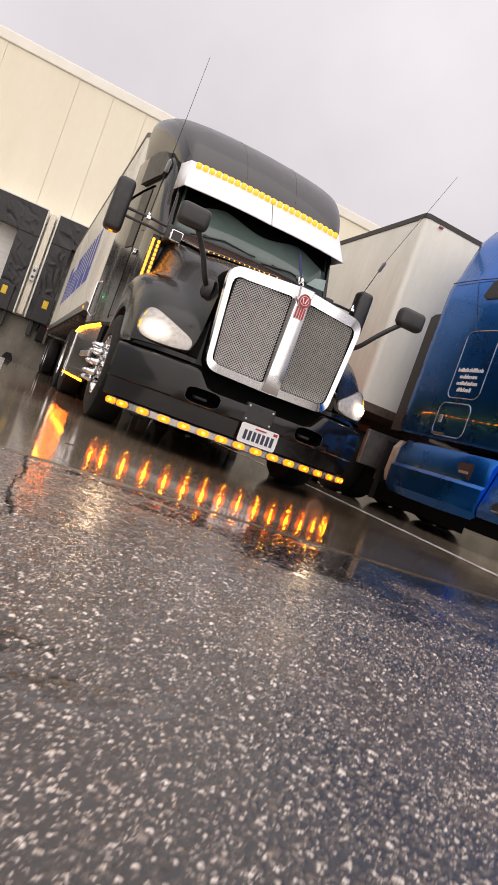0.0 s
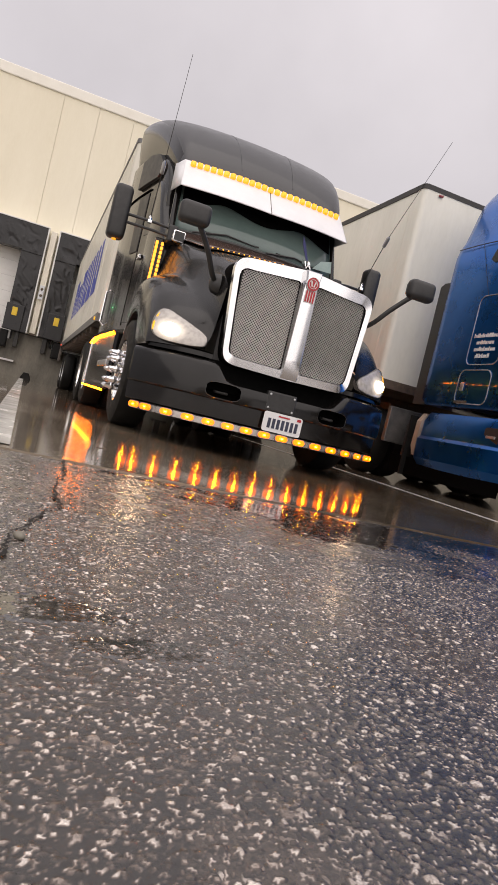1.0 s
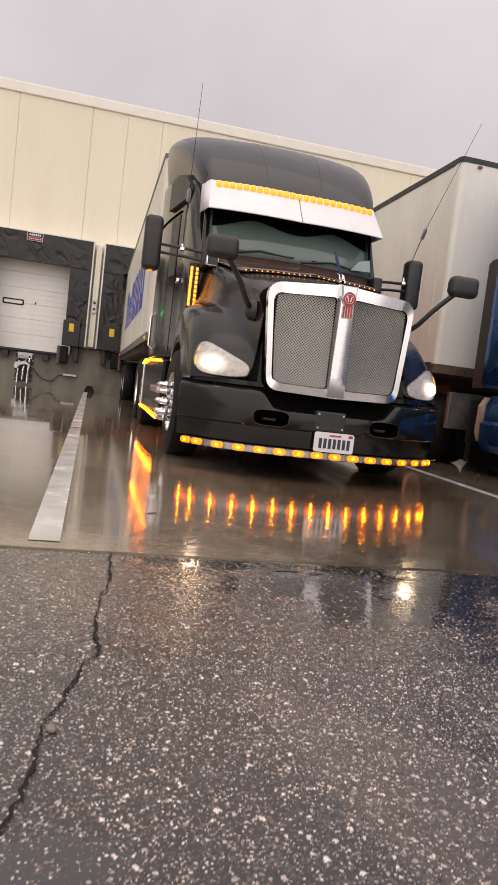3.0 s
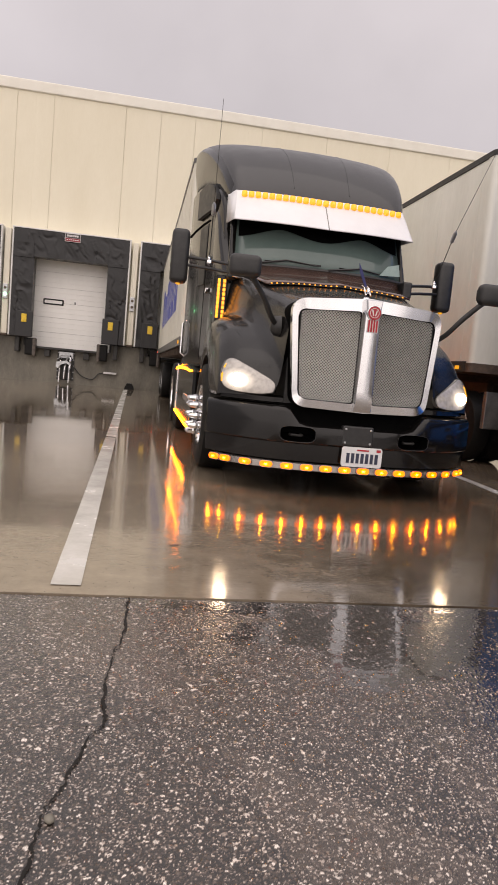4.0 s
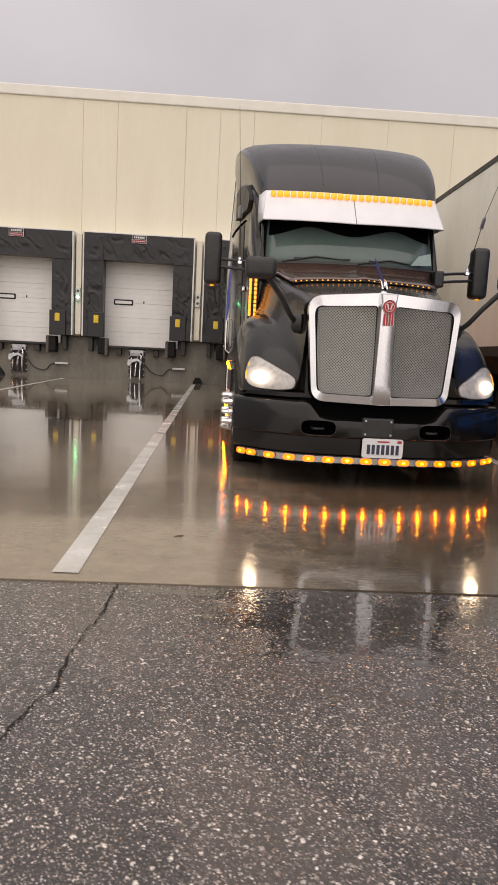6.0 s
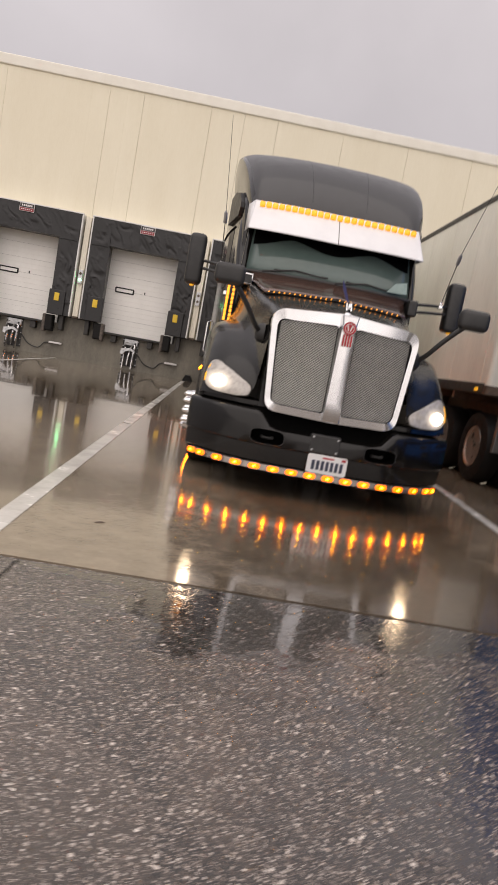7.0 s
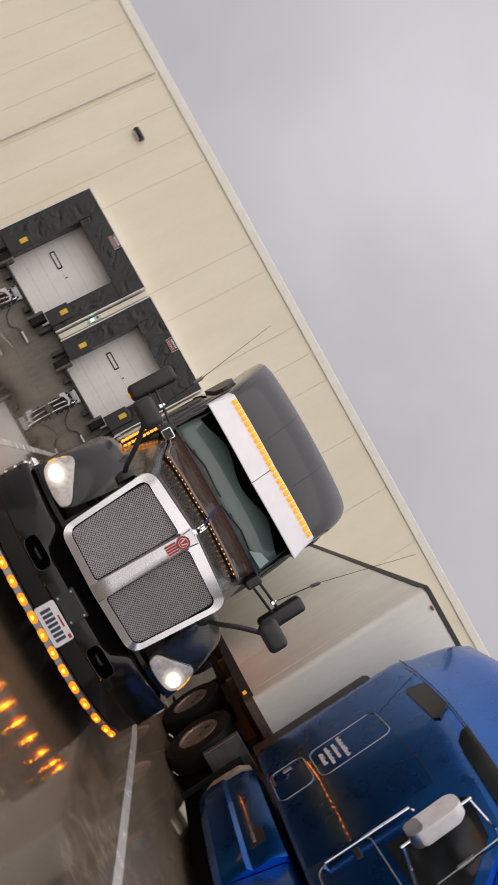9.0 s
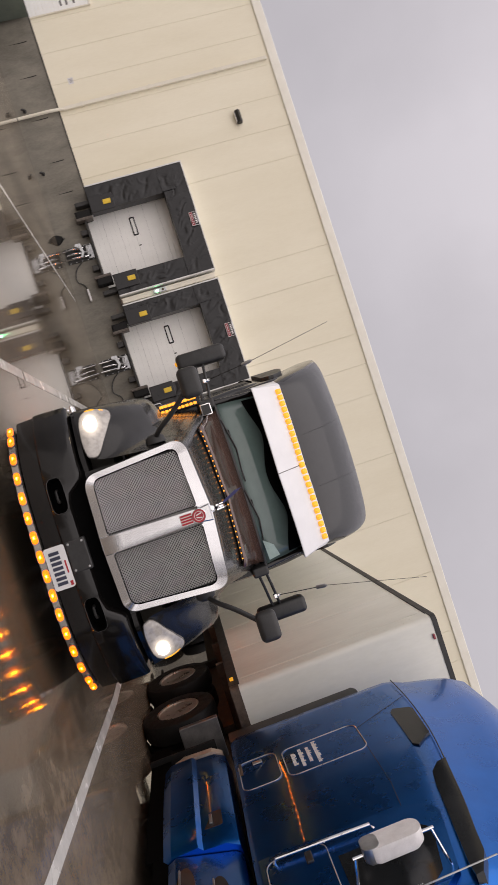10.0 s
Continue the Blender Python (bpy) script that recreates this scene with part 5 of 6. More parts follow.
for s in (-1, 1):
    bm = bm_new()
    a = [bm.verts.new((s * x, grille_y(x, z) + 0.05, z)) for x, z in INN]
    bm.faces.new(a)
    part("screen_backing", bm, GRILLE_BACK, grille)
    # woven wires, each cut to the opening
    bm = bm_new()

    def inside(x, z):
        if not 0.078 < x:
            return False
        hit = False
        n = len(INN)
        for k in range(n):
            (xa, za), (xb, zb) = INN[k], INN[(k + 1) % n]
            if (za > z) != (zb > z) and x < xa + (z - za) / (zb - za) * (xb - xa):
                hit = not hit
        return hit

    pitch, wire = 0.017, 0.0036
    for slope in (1, -1):
        for k in range(-60, 130):
            c = k * pitch * 1.414
            run = []
            for i in range(120):
                x = 0.07 + i * 0.004
                z = (0.75 + c + (x - 0.07)) if slope > 0 else (0.75 + c - (x - 0.07))
                if inside(x, z):
                    run.append((x, z))
            if len(run) < 2:
                continue
            (xa, za), (xb, zb) = run[0], run[-1]
            o = 0.707 * wire
            ya, yb = grille_y(xa, za) + 0.012 + 0.003 * slope, grille_y(xb, zb) + 0.012 + 0.003 * slope
            xm, zm = (xa + xb) / 2, (za + zb) / 2
            ym = grille_y(xm, zm) + 0.012 + 0.003 * slope
            rows = [((xa, ya, za)), ((xm, ym, zm)), ((xb, yb, zb))]
            rings = []
            for x, y, z in rows:
                rings.append([(s * (x - o * slope), y, z + o), (s * x, y - 0.004, z), (s * (x + o * slope), y, z - o)])
            loft(bm, rings, True, False)
    part("mesh_screen", bm, MESHMETAL, grille, "woven wire grille screen")
# dark rubber edge round each screen
for s in (-1, 1):
    bm = bm_new()
    tube(bm, [(s * x, grille_y(x, z) + 0.008, z) for x, z in INN + INN[:1]], 0.006, 6)
    part("screen_edge", bm, DEEPBLACK, grille)
# badge as plain shapes
bm = bm_new()
lathe(bm, [(0.001, -0.188), (0.050, -0.187), (0.053, -0.172)], "y", (0, 0, 1.497), 28)
badge = part("badge", bm, REDENAMEL, grille, "red enamel badge of plain shapes", smooth=30)
bm = bm_new()
lathe(bm, [(0.050, -0.184), (0.054, -0.190), (0.058, -0.186), (0.058, -0.176)], "y", (0, 0, 1.497), 28, False)
part("badge_rim", bm, CHROME, badge, smooth=50)
bm = bm_new()
lathe(bm, [(0.034, -0.1880), (0.036, -0.190), (0.038, -0.1880)], "y", (0, 0, 1.497), 28, False)
for sg in (-1, 1):
    prism(bm, [(sg * 0.004, 1.475), (sg * 0.012, 1.475), (sg * 0.024, 1.518), (sg * 0.014, 1.518)], -0.1885, -0.1905, "xz")
part("badge_mark", bm, SIGN_WHITE, badge)
bm = bm_new()
prism(bm, rounded(-0.044, 0.044, 1.345, 1.445, 0.006), -0.168, -0.176, "xz")
tail = part("badge_tail", bm, SIGN_WHITE, badge)
for k in range(4):
    bm = bm_new()
    box(bm, -0.041 + 0.0215 * k, -0.026 + 0.0215 * k, -0.180, -0.1765, 1.350, 1.442, 0.001, seg=1)
    part("badge_bar", bm, REDENAMEL, tail)
# hood ornament
orn = part("hood_ornament", lathe(bm_new(), [(0.001, 1.60), (0.036, 1.61), (0.028, 1.63), (0.014, 1.645), (0.001, 1.646)], "z", (0, 0.05, 0), 14), CHROME, truck, "chrome winged hood ornament with dark blue feather", smooth=40)
bm = bm_new()
tube(bm, smoothed([(0, 0.05, 1.64), (0, 0.02, 1.67), (0, 0.03, 1.705), (0, 0.075, 1.72)], 4), [0.014, 0.015, 0.016, 0.016, 0.015, 0.014, 0.013, 0.012, 0.010, 0.009, 0.007, 0.005, 0.003], 8)
part("body", bm, CHROME, orn, smooth=40)
for s in (-1, 1):
    bm = bm_new()
    prism(bm, [(0.02, 1.655), (0.07, 1.72), (0.14, 1.745), (0.12, 1.71), (0.08, 1.665)], s * 0.015, s * 0.024, "yz")
    part("wing", bm, CHROME, orn)
bm = bm_new()
prism(bm, [(-0.03, 1.72), (-0.012, 1.72), (-0.06, 1.84), (-0.095, 1.90), (-0.085, 1.83)], 0.03, 0.036, "xz")
part("feather", bm, FEATHER, orn, "dark blue feather")

# ---- cab ----
def cab_ring(y, half, z0, z1, r=0.12, n=5):
    return [(x, y, z) for x, z in rounded(-half, half, z0, z1, r, n)]


bm = bm_new()
loft(bm, [cab_ring(y, h, z0, z1, r) for y, h, z0, z1, r in ((1.66, 0.96, 1.0, 1.98, 0.10), (1.80, 1.0, 1.0, 2.08, 0.10), (2.02, 1.03, 0.95, 2.40, 0.12), (2.2, 1.04, 0.95, 2.66, 0.14), (2.4, 1.05, 0.95, 2.84, 0.15), (2.95, 1.06, 0.95, 2.9, 0.15), (3.1, 1.07, 0.95, 2.9, 0.15))])
cab = part("cab", bm, BLACKPAINT, truck, "black cab shell", smooth=30)
FLANK = [(1.98, 0.975), (2.1, 0.998), (2.3, 1.03), (2.6, 1.066), (2.95, 1.100), (3.3, 1.122), (3.6, 1.130), (3.8, 1.130), (3.9, 1.11)]


def flank_x(y):
    """Half width of the cab and sleeper at y."""
    return lerp(FLANK, max(y, 1.98))


def lean(y):
    """The sleeper stands a little askew on its mounts."""
    return -0.061 * max(0.0, y - 2.4)


bm = bm_new()
loft(bm, [[(x + lean(y), y, z) for x, _, z in cab_ring(y, flank_x(y), 0.95, z1, 0.06)] for y, z1 in ((1.98, 2.36), (2.1, 2.72), (2.3, 2.92), (2.6, 3.02), (2.95, 3.10), (3.3, 3.16), (3.6, 3.18), (3.8, 3.18), (3.9, 3.16))])
sleeper = part("sleeper_box", bm, BLACKPAINT, truck, "black sleeper compartment", smooth=30)


def flank_panel(outline, side, out, thick, n=8):
    """A panel that lies on the curved flank; outline in (y, z)."""
    bm = bm_new()
    ys = sorted({y for y, _ in outline} | set(span(min(y for y, _ in outline), max(y for y, _ in outline), n)))

    def limits(y):
        zs = []
        for (ya, za), (yb, zb) in zip(outline, outline[1:] + outline[:1]):
            if ya == yb == y:
                zs += [za, zb]
            elif ya != yb and min(ya, yb) <= y <= max(ya, yb):
                zs.append(za + (zb - za) * (y - ya) / (yb - ya))
        return min(zs), max(zs)
    rings = []
    for y in ys:
        z0, z1 = limits(y)
        x = flank_x(y) + out
        c, top = lean(y), max(z1, z0 + 0.001)
        rings.append([(side * (x - thick) + c, y, z0), (side * x + c, y, z0), (side * x + c, y, top), (side * (x - thick) + c, y, top)])
    return loft(bm, rings)


def roof_ring(y, w, zb, zt, k):
    half = [(w, zb), (w, zt - 0.50 * k), (w * 0.994, zt - 0.38 * k), (w * 0.975, zt - 0.27 * k), (w * 0.93, zt - 0.165 * k), (w * 0.86, zt - 0.105 * k), (w * 0.70, zt - 0.055 * k), (w * 0.4, zt - 0.015 * k), (0.12, zt - 0.002), (0.0, zt)]
    return [(lean(y) - x, y, z) for x, z in half] + [(lean(y) + x, y, z) for x, z in reversed(half[:-1])]


bm = bm_new()
loft(bm, [roof_ring(*r) for r in ((1.76, 0.87, 2.60, 2.74, 0.20), (1.80, 0.90, 2.60, 2.85, 0.38), (1.92, 0.955, 2.60, 3.03, 0.58), (2.12, 1.010, 2.60, 3.25, 0.68), (2.4, 1.056, 2.62, 3.46, 0.70), (2.8, 1.096, 2.62, 3.61, 0.48), (3.2, 1.128, 2.62, 3.68, 0.26), (3.55, 1.138, 2.62, 3.71, 0.14), (3.84, 1.141, 2.62, 3.72, 0.10), (3.90, 1.13, 2.62, 3.70, 0.10))])
roof = part("roof", bm, ROOFPAINT, truck, "matt black raised roof fairing, wet", smooth=50)
roof.data.materials.append(BLACKPAINT)          # glossy flanks below the crease
for p in roof.data.polygons:
    if abs(p.normal.x) > 0.80:
        p.material_index = 1
sub = roof.modifiers.new("round", "SUBSURF")
sub.levels = sub.render_levels = 1
roof_skin = BVHTree.FromObject(roof, bpy.context.evaluated_depsgraph_get())
for s in (-1, 1):
    line = []
    for k in range(16):
        y = 1.84 + 0.09 * k
        spot = roof_skin.ray_cast(Vector((s * (0.30 + 0.005 * k), y, 5.0)), Vector((0, 0, -1)))[0]
        if spot:
            line.append(spot)
    bm = bm_new()
    tube(bm, line, 0.005, 6)
    part("roof_seam", bm, ROOFPAINT, roof)

# windshield, sloped and bowed
def shield(x, v, out=0.0):
    """A point of the windshield; v runs from the cowl to the header."""
    y = 1.50 + 0.30 * v + 0.22 * (abs(x) / 0.95) ** 2.2
    return (x * (1 - 0.03 * v), y - out, 2.03 + 0.72 * v)


bm = bm_new()
rings = []
for v in span(0.0, 1.0, 8):
    rings.append([shield(x, v, 0.03) for x in span(-0.90, 0.90, 17)])
loft(bm, rings, closed=False)
ws = part("windshield", bm, WINDSHIELD, cab, "wet tinted windshield", smooth=60)
ws.modifiers.new("pane", "SOLIDIFY").thickness = 0.008
# dark scalloped sun band across the head of the windshield
bm = bm_new()
loft(bm, [[shield(x, (0.55 - 0.13 * abs(math.cos(math.pi * x / 0.9)) ** 1.6) * (1 - u) + 0.98 * u, 0.046 + o) for x in span(-0.87, 0.87, 41)] for u, o in ((0.0, 0.0), (0.02, 0.003), (0.5, 0.003), (1.0, 0.003))], closed=False)
part("sun_band", bm, DEEPBLACK, cab, "black scalloped band behind the visor", smooth=60)
for s in (-1, 1):
    bm = bm_new()
    tube(bm, [shield(s * 0.92, v, 0.03) for v in span(0.0, 1.0, 6)], 0.035, 8)
    part("pillar", bm, BLACKPAINT, cab, smooth=50)
bm = bm_new()
tube(bm, [shield(x, 0.0, 0.035) for x in span(-0.93, 0.93, 15)], 0.022, 8)
part("cowl_seal", bm, BLACKPLASTIC, cab)


def hood_top(x, y):
    """Height of the hood's skin at a place near its middle."""
    half = hood_half(y)
    for (xa, za), (xb, zb) in zip(half, half[1:]):
        if xb <= abs(x) <= xa:
            return za + (zb - za) * (xa - abs(x)) / max(1e-6, xa - xb)
    return half[-1][1]


def cowl_line(x):
    return 0.74 + 0.10 * abs(x)


bm = bm_new()
rows = []
for v in span(0.0, 1.0, 6):
    row = []
    for x in span(-0.80, 0.80, 21):
        xa = x * (0.86 + 0.20 * v)
        y0, (_, y1, _) = cowl_line(xa), shield(x * 1.06, 0.0, 0.04)
        y = y0 + (y1 - y0) * v
        z = max(hood_top(xa, min(y, 1.7)) + 0.034, 2.035 * v + (1 - v) * 1.5)
        row.append((xa, y, z))
    rows.append(row)
loft(bm, rows, closed=False)
cowl = part("cowl", bm, COWLPAINT, cab, "dark brown glossy cowl before the windshield", smooth=60)
cowl.modifiers.new("panel", "SOLIDIFY").thickness = 0.012
bm = bm_new()
tube(bm, [(x, cowl_line(x) - 0.01, hood_top(x, cowl_line(x)) + 0.012) for x in span(-0.67, 0.62, 17)], 0.006, 6)
strip = part("hood_light_strip", bm, BLACKPLASTIC, truck, "row of small lit amber dots across the hood")
for x in span(-0.65, -0.06, 13) + span(0.02, 0.60, 12):
    bm = bm_new()
    lathe(bm, [(0.0075, 0.0), (0.007, 0.006), (0.003, 0.010), (0.001, 0.011)], "z", (x, cowl_line(x) - 0.016, hood_top(x, cowl_line(x)) + 0.013), 8)
    part("amber_dot", bm, AMBER_PANEL, strip)
for x0, x1 in ((-0.72, -0.05), (0.05, 0.72)):
    bm = bm_new()
    tube(bm, [shield(x0, 0.02, 0.06), shield((x0 + x1) / 2, 0.10, 0.065), shield(x1, 0.06, 0.06)], [0.012, 0.010, 0.006], 6)
    w = part("wiper", bm, BLACKPLASTIC, cab)
    bm = bm_new()
    tube(bm, [shield(x0 + 0.12, 0.075, 0.045), shield(x1 + 0.02, 0.075, 0.045)], 0.008, 6)
    part("blade", bm, RUBBER, w)
bm = bm_new()
prism(bm, [(0.62, 2.07), (0.84, 2.08), (0.82, 2.20), (0.70, 2.17)], 1.535, 1.537, "xz")
part("dash_paper", bm, PAPER, cab, "papers lying behind the windshield")

# sun visor with its row of lamps
VB, VT = 2.435, 2.79
def visor_pt(x, v):
    y = 1.40 + 0.30 * v + 0.14 * (abs(x) / 0.94) ** 2
    return (x * (1.0 - 0.035 * v), y, VB + (VT - VB) * v + 0.022 * (abs(x) / 0.94) - 0.006)


bm = bm_new()
xs = [-0.945, -0.93] + span(-0.85, 0.85, 15) + [0.93, 0.945]
loft(bm, [[visor_pt(x, v) for x in xs] for v in (0.0, 0.04, 0.5, 0.8, 0.96, 1.0)], closed=False)
for s in (-1, 1):
    a = [bm.verts.new(visor_pt(s * 0.945, v)) for v in (0.0, 0.5, 1.0)]
    b = [bm.verts.new((s * 0.975, 1.95 + 0.05 * v, VB + 0.05 + (VT - VB) * v * 0.85)) for v in (0.0, 0.5, 1.0)]
    for k in range(2):
        bm.faces.new((a[k], a[k + 1], b[k + 1], b[k]))
visor = part("sun_visor", bm, VISOR, truck, "bright metal drop visor over the windshield", smooth=40)
visor.modifiers.new("sheet", "SOLIDIFY").thickness = 0.008
bm = bm_new()
tube(bm, [visor_pt(0, v) for v in (0.0, 0.25, 0.5, 0.75, 1.0)], 0.0045, 6)
part("visor_seam", bm, RAIL, visor)
for x in span(-0.855, -0.075, 12) + span(0.0, 0.855, 12):
    px, py, pz = visor_pt(x, 0.86)
    d = math.degrees(math.atan2(0.28 * x / 0.94 ** 2, 1))
    bm = bm_new()
    prism(bm, rounded(-0.0285, 0.0285, -0.030, 0.032, 0.016), -0.010, -0.038, "xz", 0.012)
    lamp = part("visor_lamp", bm, AMBER_DIM, visor, smooth=50)
    lamp.matrix_basis = pose(px, py - 0.004, pz, 0, 0, d)

# ---- sides, mirrors, steps ----
for s in (-1, 1):
    door = part("door", flank_panel([(2.02, 1.08), (2.02, 2.16), (2.16, 2.46), (2.34, 2.58), (2.61, 2.60), (2.61, 1.08)], s, 0.008, 0.02), BLACKPAINT, cab, "black cab door", smooth=30)
    part("window", flank_panel([(2.07, 2.08), (2.07, 2.20), (2.19, 2.42), (2.34, 2.50), (2.53, 2.51), (2.53, 2.08)], s, 0.012, 0.02), WINDOWDARK, door, "dark side window", smooth=30)
    bm = bm_new()
    box(bm, s * 1.076 - 0.02, s * 1.076 + 0.02, 2.40, 2.54, 1.80, 1.85, 0.008)
    part("door_handle", bm, CHROME, door)
    part("window", flank_panel([(2.30, 2.80), (2.30, 2.86), (2.50, 3.00), (2.80, 3.06), (3.12, 3.05), (3.12, 2.72), (2.40, 2.72)], s, 0.040, 0.05), BLACKPLASTIC, roof, "dark upper sleeper window", smooth=30)
    part("body_seam", flank_panel([(2.62, 2.630), (2.62, 2.640), (3.80, 2.640), (3.80, 2.630)], s, 0.014, 0.03), DEEPBLACK, sleeper)
    part("body_seam", flank_panel([(2.635, 1.05), (2.635, 2.60), (2.650, 2.60), (2.650, 1.05)], s, 0.006, 0.02), DEEPBLACK, sleeper)
    part("side_panel", flank_panel([(2.68, 1.92), (2.66, 2.60), (3.02, 2.60), (2.96, 1.92)], s, 0.010, 0.02), BLACKPLASTIC, sleeper, "dull black pillar panel", smooth=30)
    # grab rails
    bm = bm_new()
    tube(bm, [(s * 1.12 + lean(3.55), 3.55, 1.08), (s * 1.175 + lean(3.55), 3.55, 1.12), (s * 1.175 + lean(3.55), 3.55, 1.50), (s * 1.12 + lean(3.55), 3.55, 1.54)], 0.014, 8)
    part("grab_rail", bm, CHROME, cab)
    # rear view mirror on two arms
    bm = bm_new()
    box(bm, s * 1.44 - 0.09, s * 1.44 + 0.09, 1.69, 1.87, 1.79, 2.33, 0.05, seg=4)
    mir = part("door_mirror", bm, BLACKPLASTIC, truck, "tall black rear view mirror on two arms", smooth=50)
    bm = bm_new()
    prism(bm, rounded(s * 1.44 - 0.065, s * 1.44 + 0.065, 1.86, 2.27, 0.03), 1.868, 1.874, "xz")
    part("mirror_glass", bm, CHROME, mir)
    for z in (1.96, 2.04):
        bm = bm_new()
        tube(bm, [(s * 0.90, 1.50, z - 0.05), (s * 1.10, 1.58, z - 0.02), (s * 1.39, 1.75, z + 0.02)], 0.015, 8)
        part("arm", bm, BLACKPLASTIC, mir, smooth=50)
    bm = bm_new()
    box(bm, s * 0.92 - 0.05, s * 0.92 + 0.05, 1.47, 1.68, 1.86, 2.03, 0.02)
    part("bracket", bm, BLACKPLASTIC, mir)
    bm = bm_new()
    lathe(bm, [(0.001, 1.77), (0.022, 1.775), (0.026, 1.80)], "z", (s * 1.44, 1.76, 0), 10)
    part("marker_lamp", bm, AMBER_DIM, mir)
    # hood mirror on a bent stalk
    bm = bm_new()
    box(bm, s * 1.03 - 0.125, s * 1.03 + 0.125, -0.13, -0.01, 1.67, 1.84, 0.045, seg=4)
    hm = part("hood_mirror", bm, BLACKPLASTIC, truck, "black hood mirror on a bent stalk", smooth=50)
    bm = bm_new()
    tube(bm, smoothed([(s * 0.70, 0.18, 1.36), (s * 0.76, 0.12, 1.42), (s * 0.84, 0.04, 1.54), (s * 0.94, -0.03, 1.66), (s * 0.99, -0.06, 1.71)], 4), 0.022, 8)
    part("stalk", bm, BLACKPLASTIC, hm, smooth=50)
    bm = bm_new()
    lathe(bm, [(0.055, 0.0), (0.05, 0.05), (0.03, 0.075), (0.001, 0.08)], "x", (0, 0, 0), 14)
    bmesh.ops.transform(bm, matrix=Matrix.Translation((s * 0.655, 0.21, 1.35)) @ Matrix.Diagonal((s, 1.2, 1.6, 1)), verts=bm.verts)
    part("foot", bm, BLACKPLASTIC, hm, smooth=50)
    bm = bm_new()
    prism(bm, rounded(s * 1.03 - 0.11, s * 1.03 + 0.11, 1.70, 1.81, 0.02), -0.012, -0.006, "xz")
    part("mirror_glass", bm, CHROME, hm)
    # side skirt with steps
    bm = bm_new()
    prism(bm, [(1.92, 0.30), (4.75, 0.30), (4.85, 0.98), (3.2, 0.98), (1.92, 0.90)], s * 1.02, s * 1.19, "yz", 0.03)
    skirt = part("side_skirt", bm, BLACKPAINT, truck, "black side skirt with steps", smooth=30)
    bm = bm_new()
    box(bm, s * 1.12 - 0.085, s * 1.12 + 0.085, 2.2, 3.1, 0.55, 0.62, 0.01)
    part("step", bm, STEEL, skirt)
    bm = bm_new()
    box(bm, s * 1.192 - 0.01, s * 1.192 + 0.01, 4.66, 4.76, 0.30, 0.98, 0.008)
    part("skirt_edge", bm, SATIN, skirt)
    # wheels
    wheel(truck, s * 1.02, 1.22, 0.50, 0.29, s, CHROME, "spiked")
    for y in (4.9, 6.2):
        wheel(truck, s * 1.05, y, 0.50, 0.27, s, CHROME)
        wheel(truck, s * 0.74, y, 0.50, 0.27, s, STEEL)

# lit strips along both skirts
for sd in (-1, 1):
    for pts in ([(sd * 1.205, 1.95, 0.905), (sd * 1.205, 4.2, 0.945), (sd * 1.205, 4.8, 0.905)],) if sd > 0 else ([(sd * 1.205, 1.95, 0.285), (sd * 1.205, 3.0, 0.29), (sd * 1.205, 4.7, 0.30)], [(sd * 1.205, 1.95, 0.905), (sd * 1.205, 4.2, 0.945), (sd * 1.205, 4.8, 0.905)]):
        bm = bm_new()
        tube(bm, pts, 0.008, 6)
        strip = part("lit_strip", bm, AMBER_LIT, truck, "glowing amber strip along the skirt")
        n = 26
        for k in range(n):
            s = (k + 0.5) / n * (len(pts) - 1)
            i = int(s)
            p = Vector(pts[i]).lerp(Vector(pts[i + 1]), s - i)
            bm = bm_new()
            box(bm, p.x - 0.010, p.x + 0.010, p.y - 0.028, p.y + 0.028, p.z - 0.011, p.z + 0.011, 0.003, seg=1)
            part("diode", bm, AMBER_DIODE, strip)

# amber panel beside the hood
bm = bm_new()
box(bm, -1.055, -0.945, 1.60, 1.655, 1.42, 1.90, 0.01)
pl = part("cab_light_panel", bm, BLACKPAINT, truck, "panel of lit amber lamps beside the hood")
for r in range(2):
    for k in range(9):
        z = 1.49 + k * 0.044
        bm = bm_new()
        prism(bm, rounded(-0.014, 0.014, -0.018 if r else -0.0215, 0.018 if r else 0.0215, 0.009), -0.002, -0.016, "xz", 0.005)
        lamp = part("amber_lamp", bm, AMBER_PANEL, pl)
        lamp.location = (-1.035 + 0.055 * r, 1.60, z)

# frame, tank and the fifth wheel
bm = bm_new()
for s in (-1, 1):
    box(bm, s * 0.43 - 0.04, s * 0.43 + 0.04, 0.3, 7.2, 0.72, 0.98, 0.01)
box(bm, -0.5, 0.5, 0.1, 0.5, 0.35, 0.8)
box(bm, -0.9, 0.9, 0.5, 1.6, 0.75, 0.95)
part("chassis", bm, DARKSTEEL, truck)
bm = bm_new()
tube(bm, [(-0.95, 1.22, 0.5), (0.95, 1.22, 0.5)], 0.07, 10)
part("front_axle", bm, DARKSTEEL, truck)
for y in (4.9, 6.2):
    bm = bm_new()
    tube(bm, [(-0.9, y, 0.5), (0.9, y, 0.5)], 0.09, 10)
    part("drive_axle", bm, DARKSTEEL, truck)
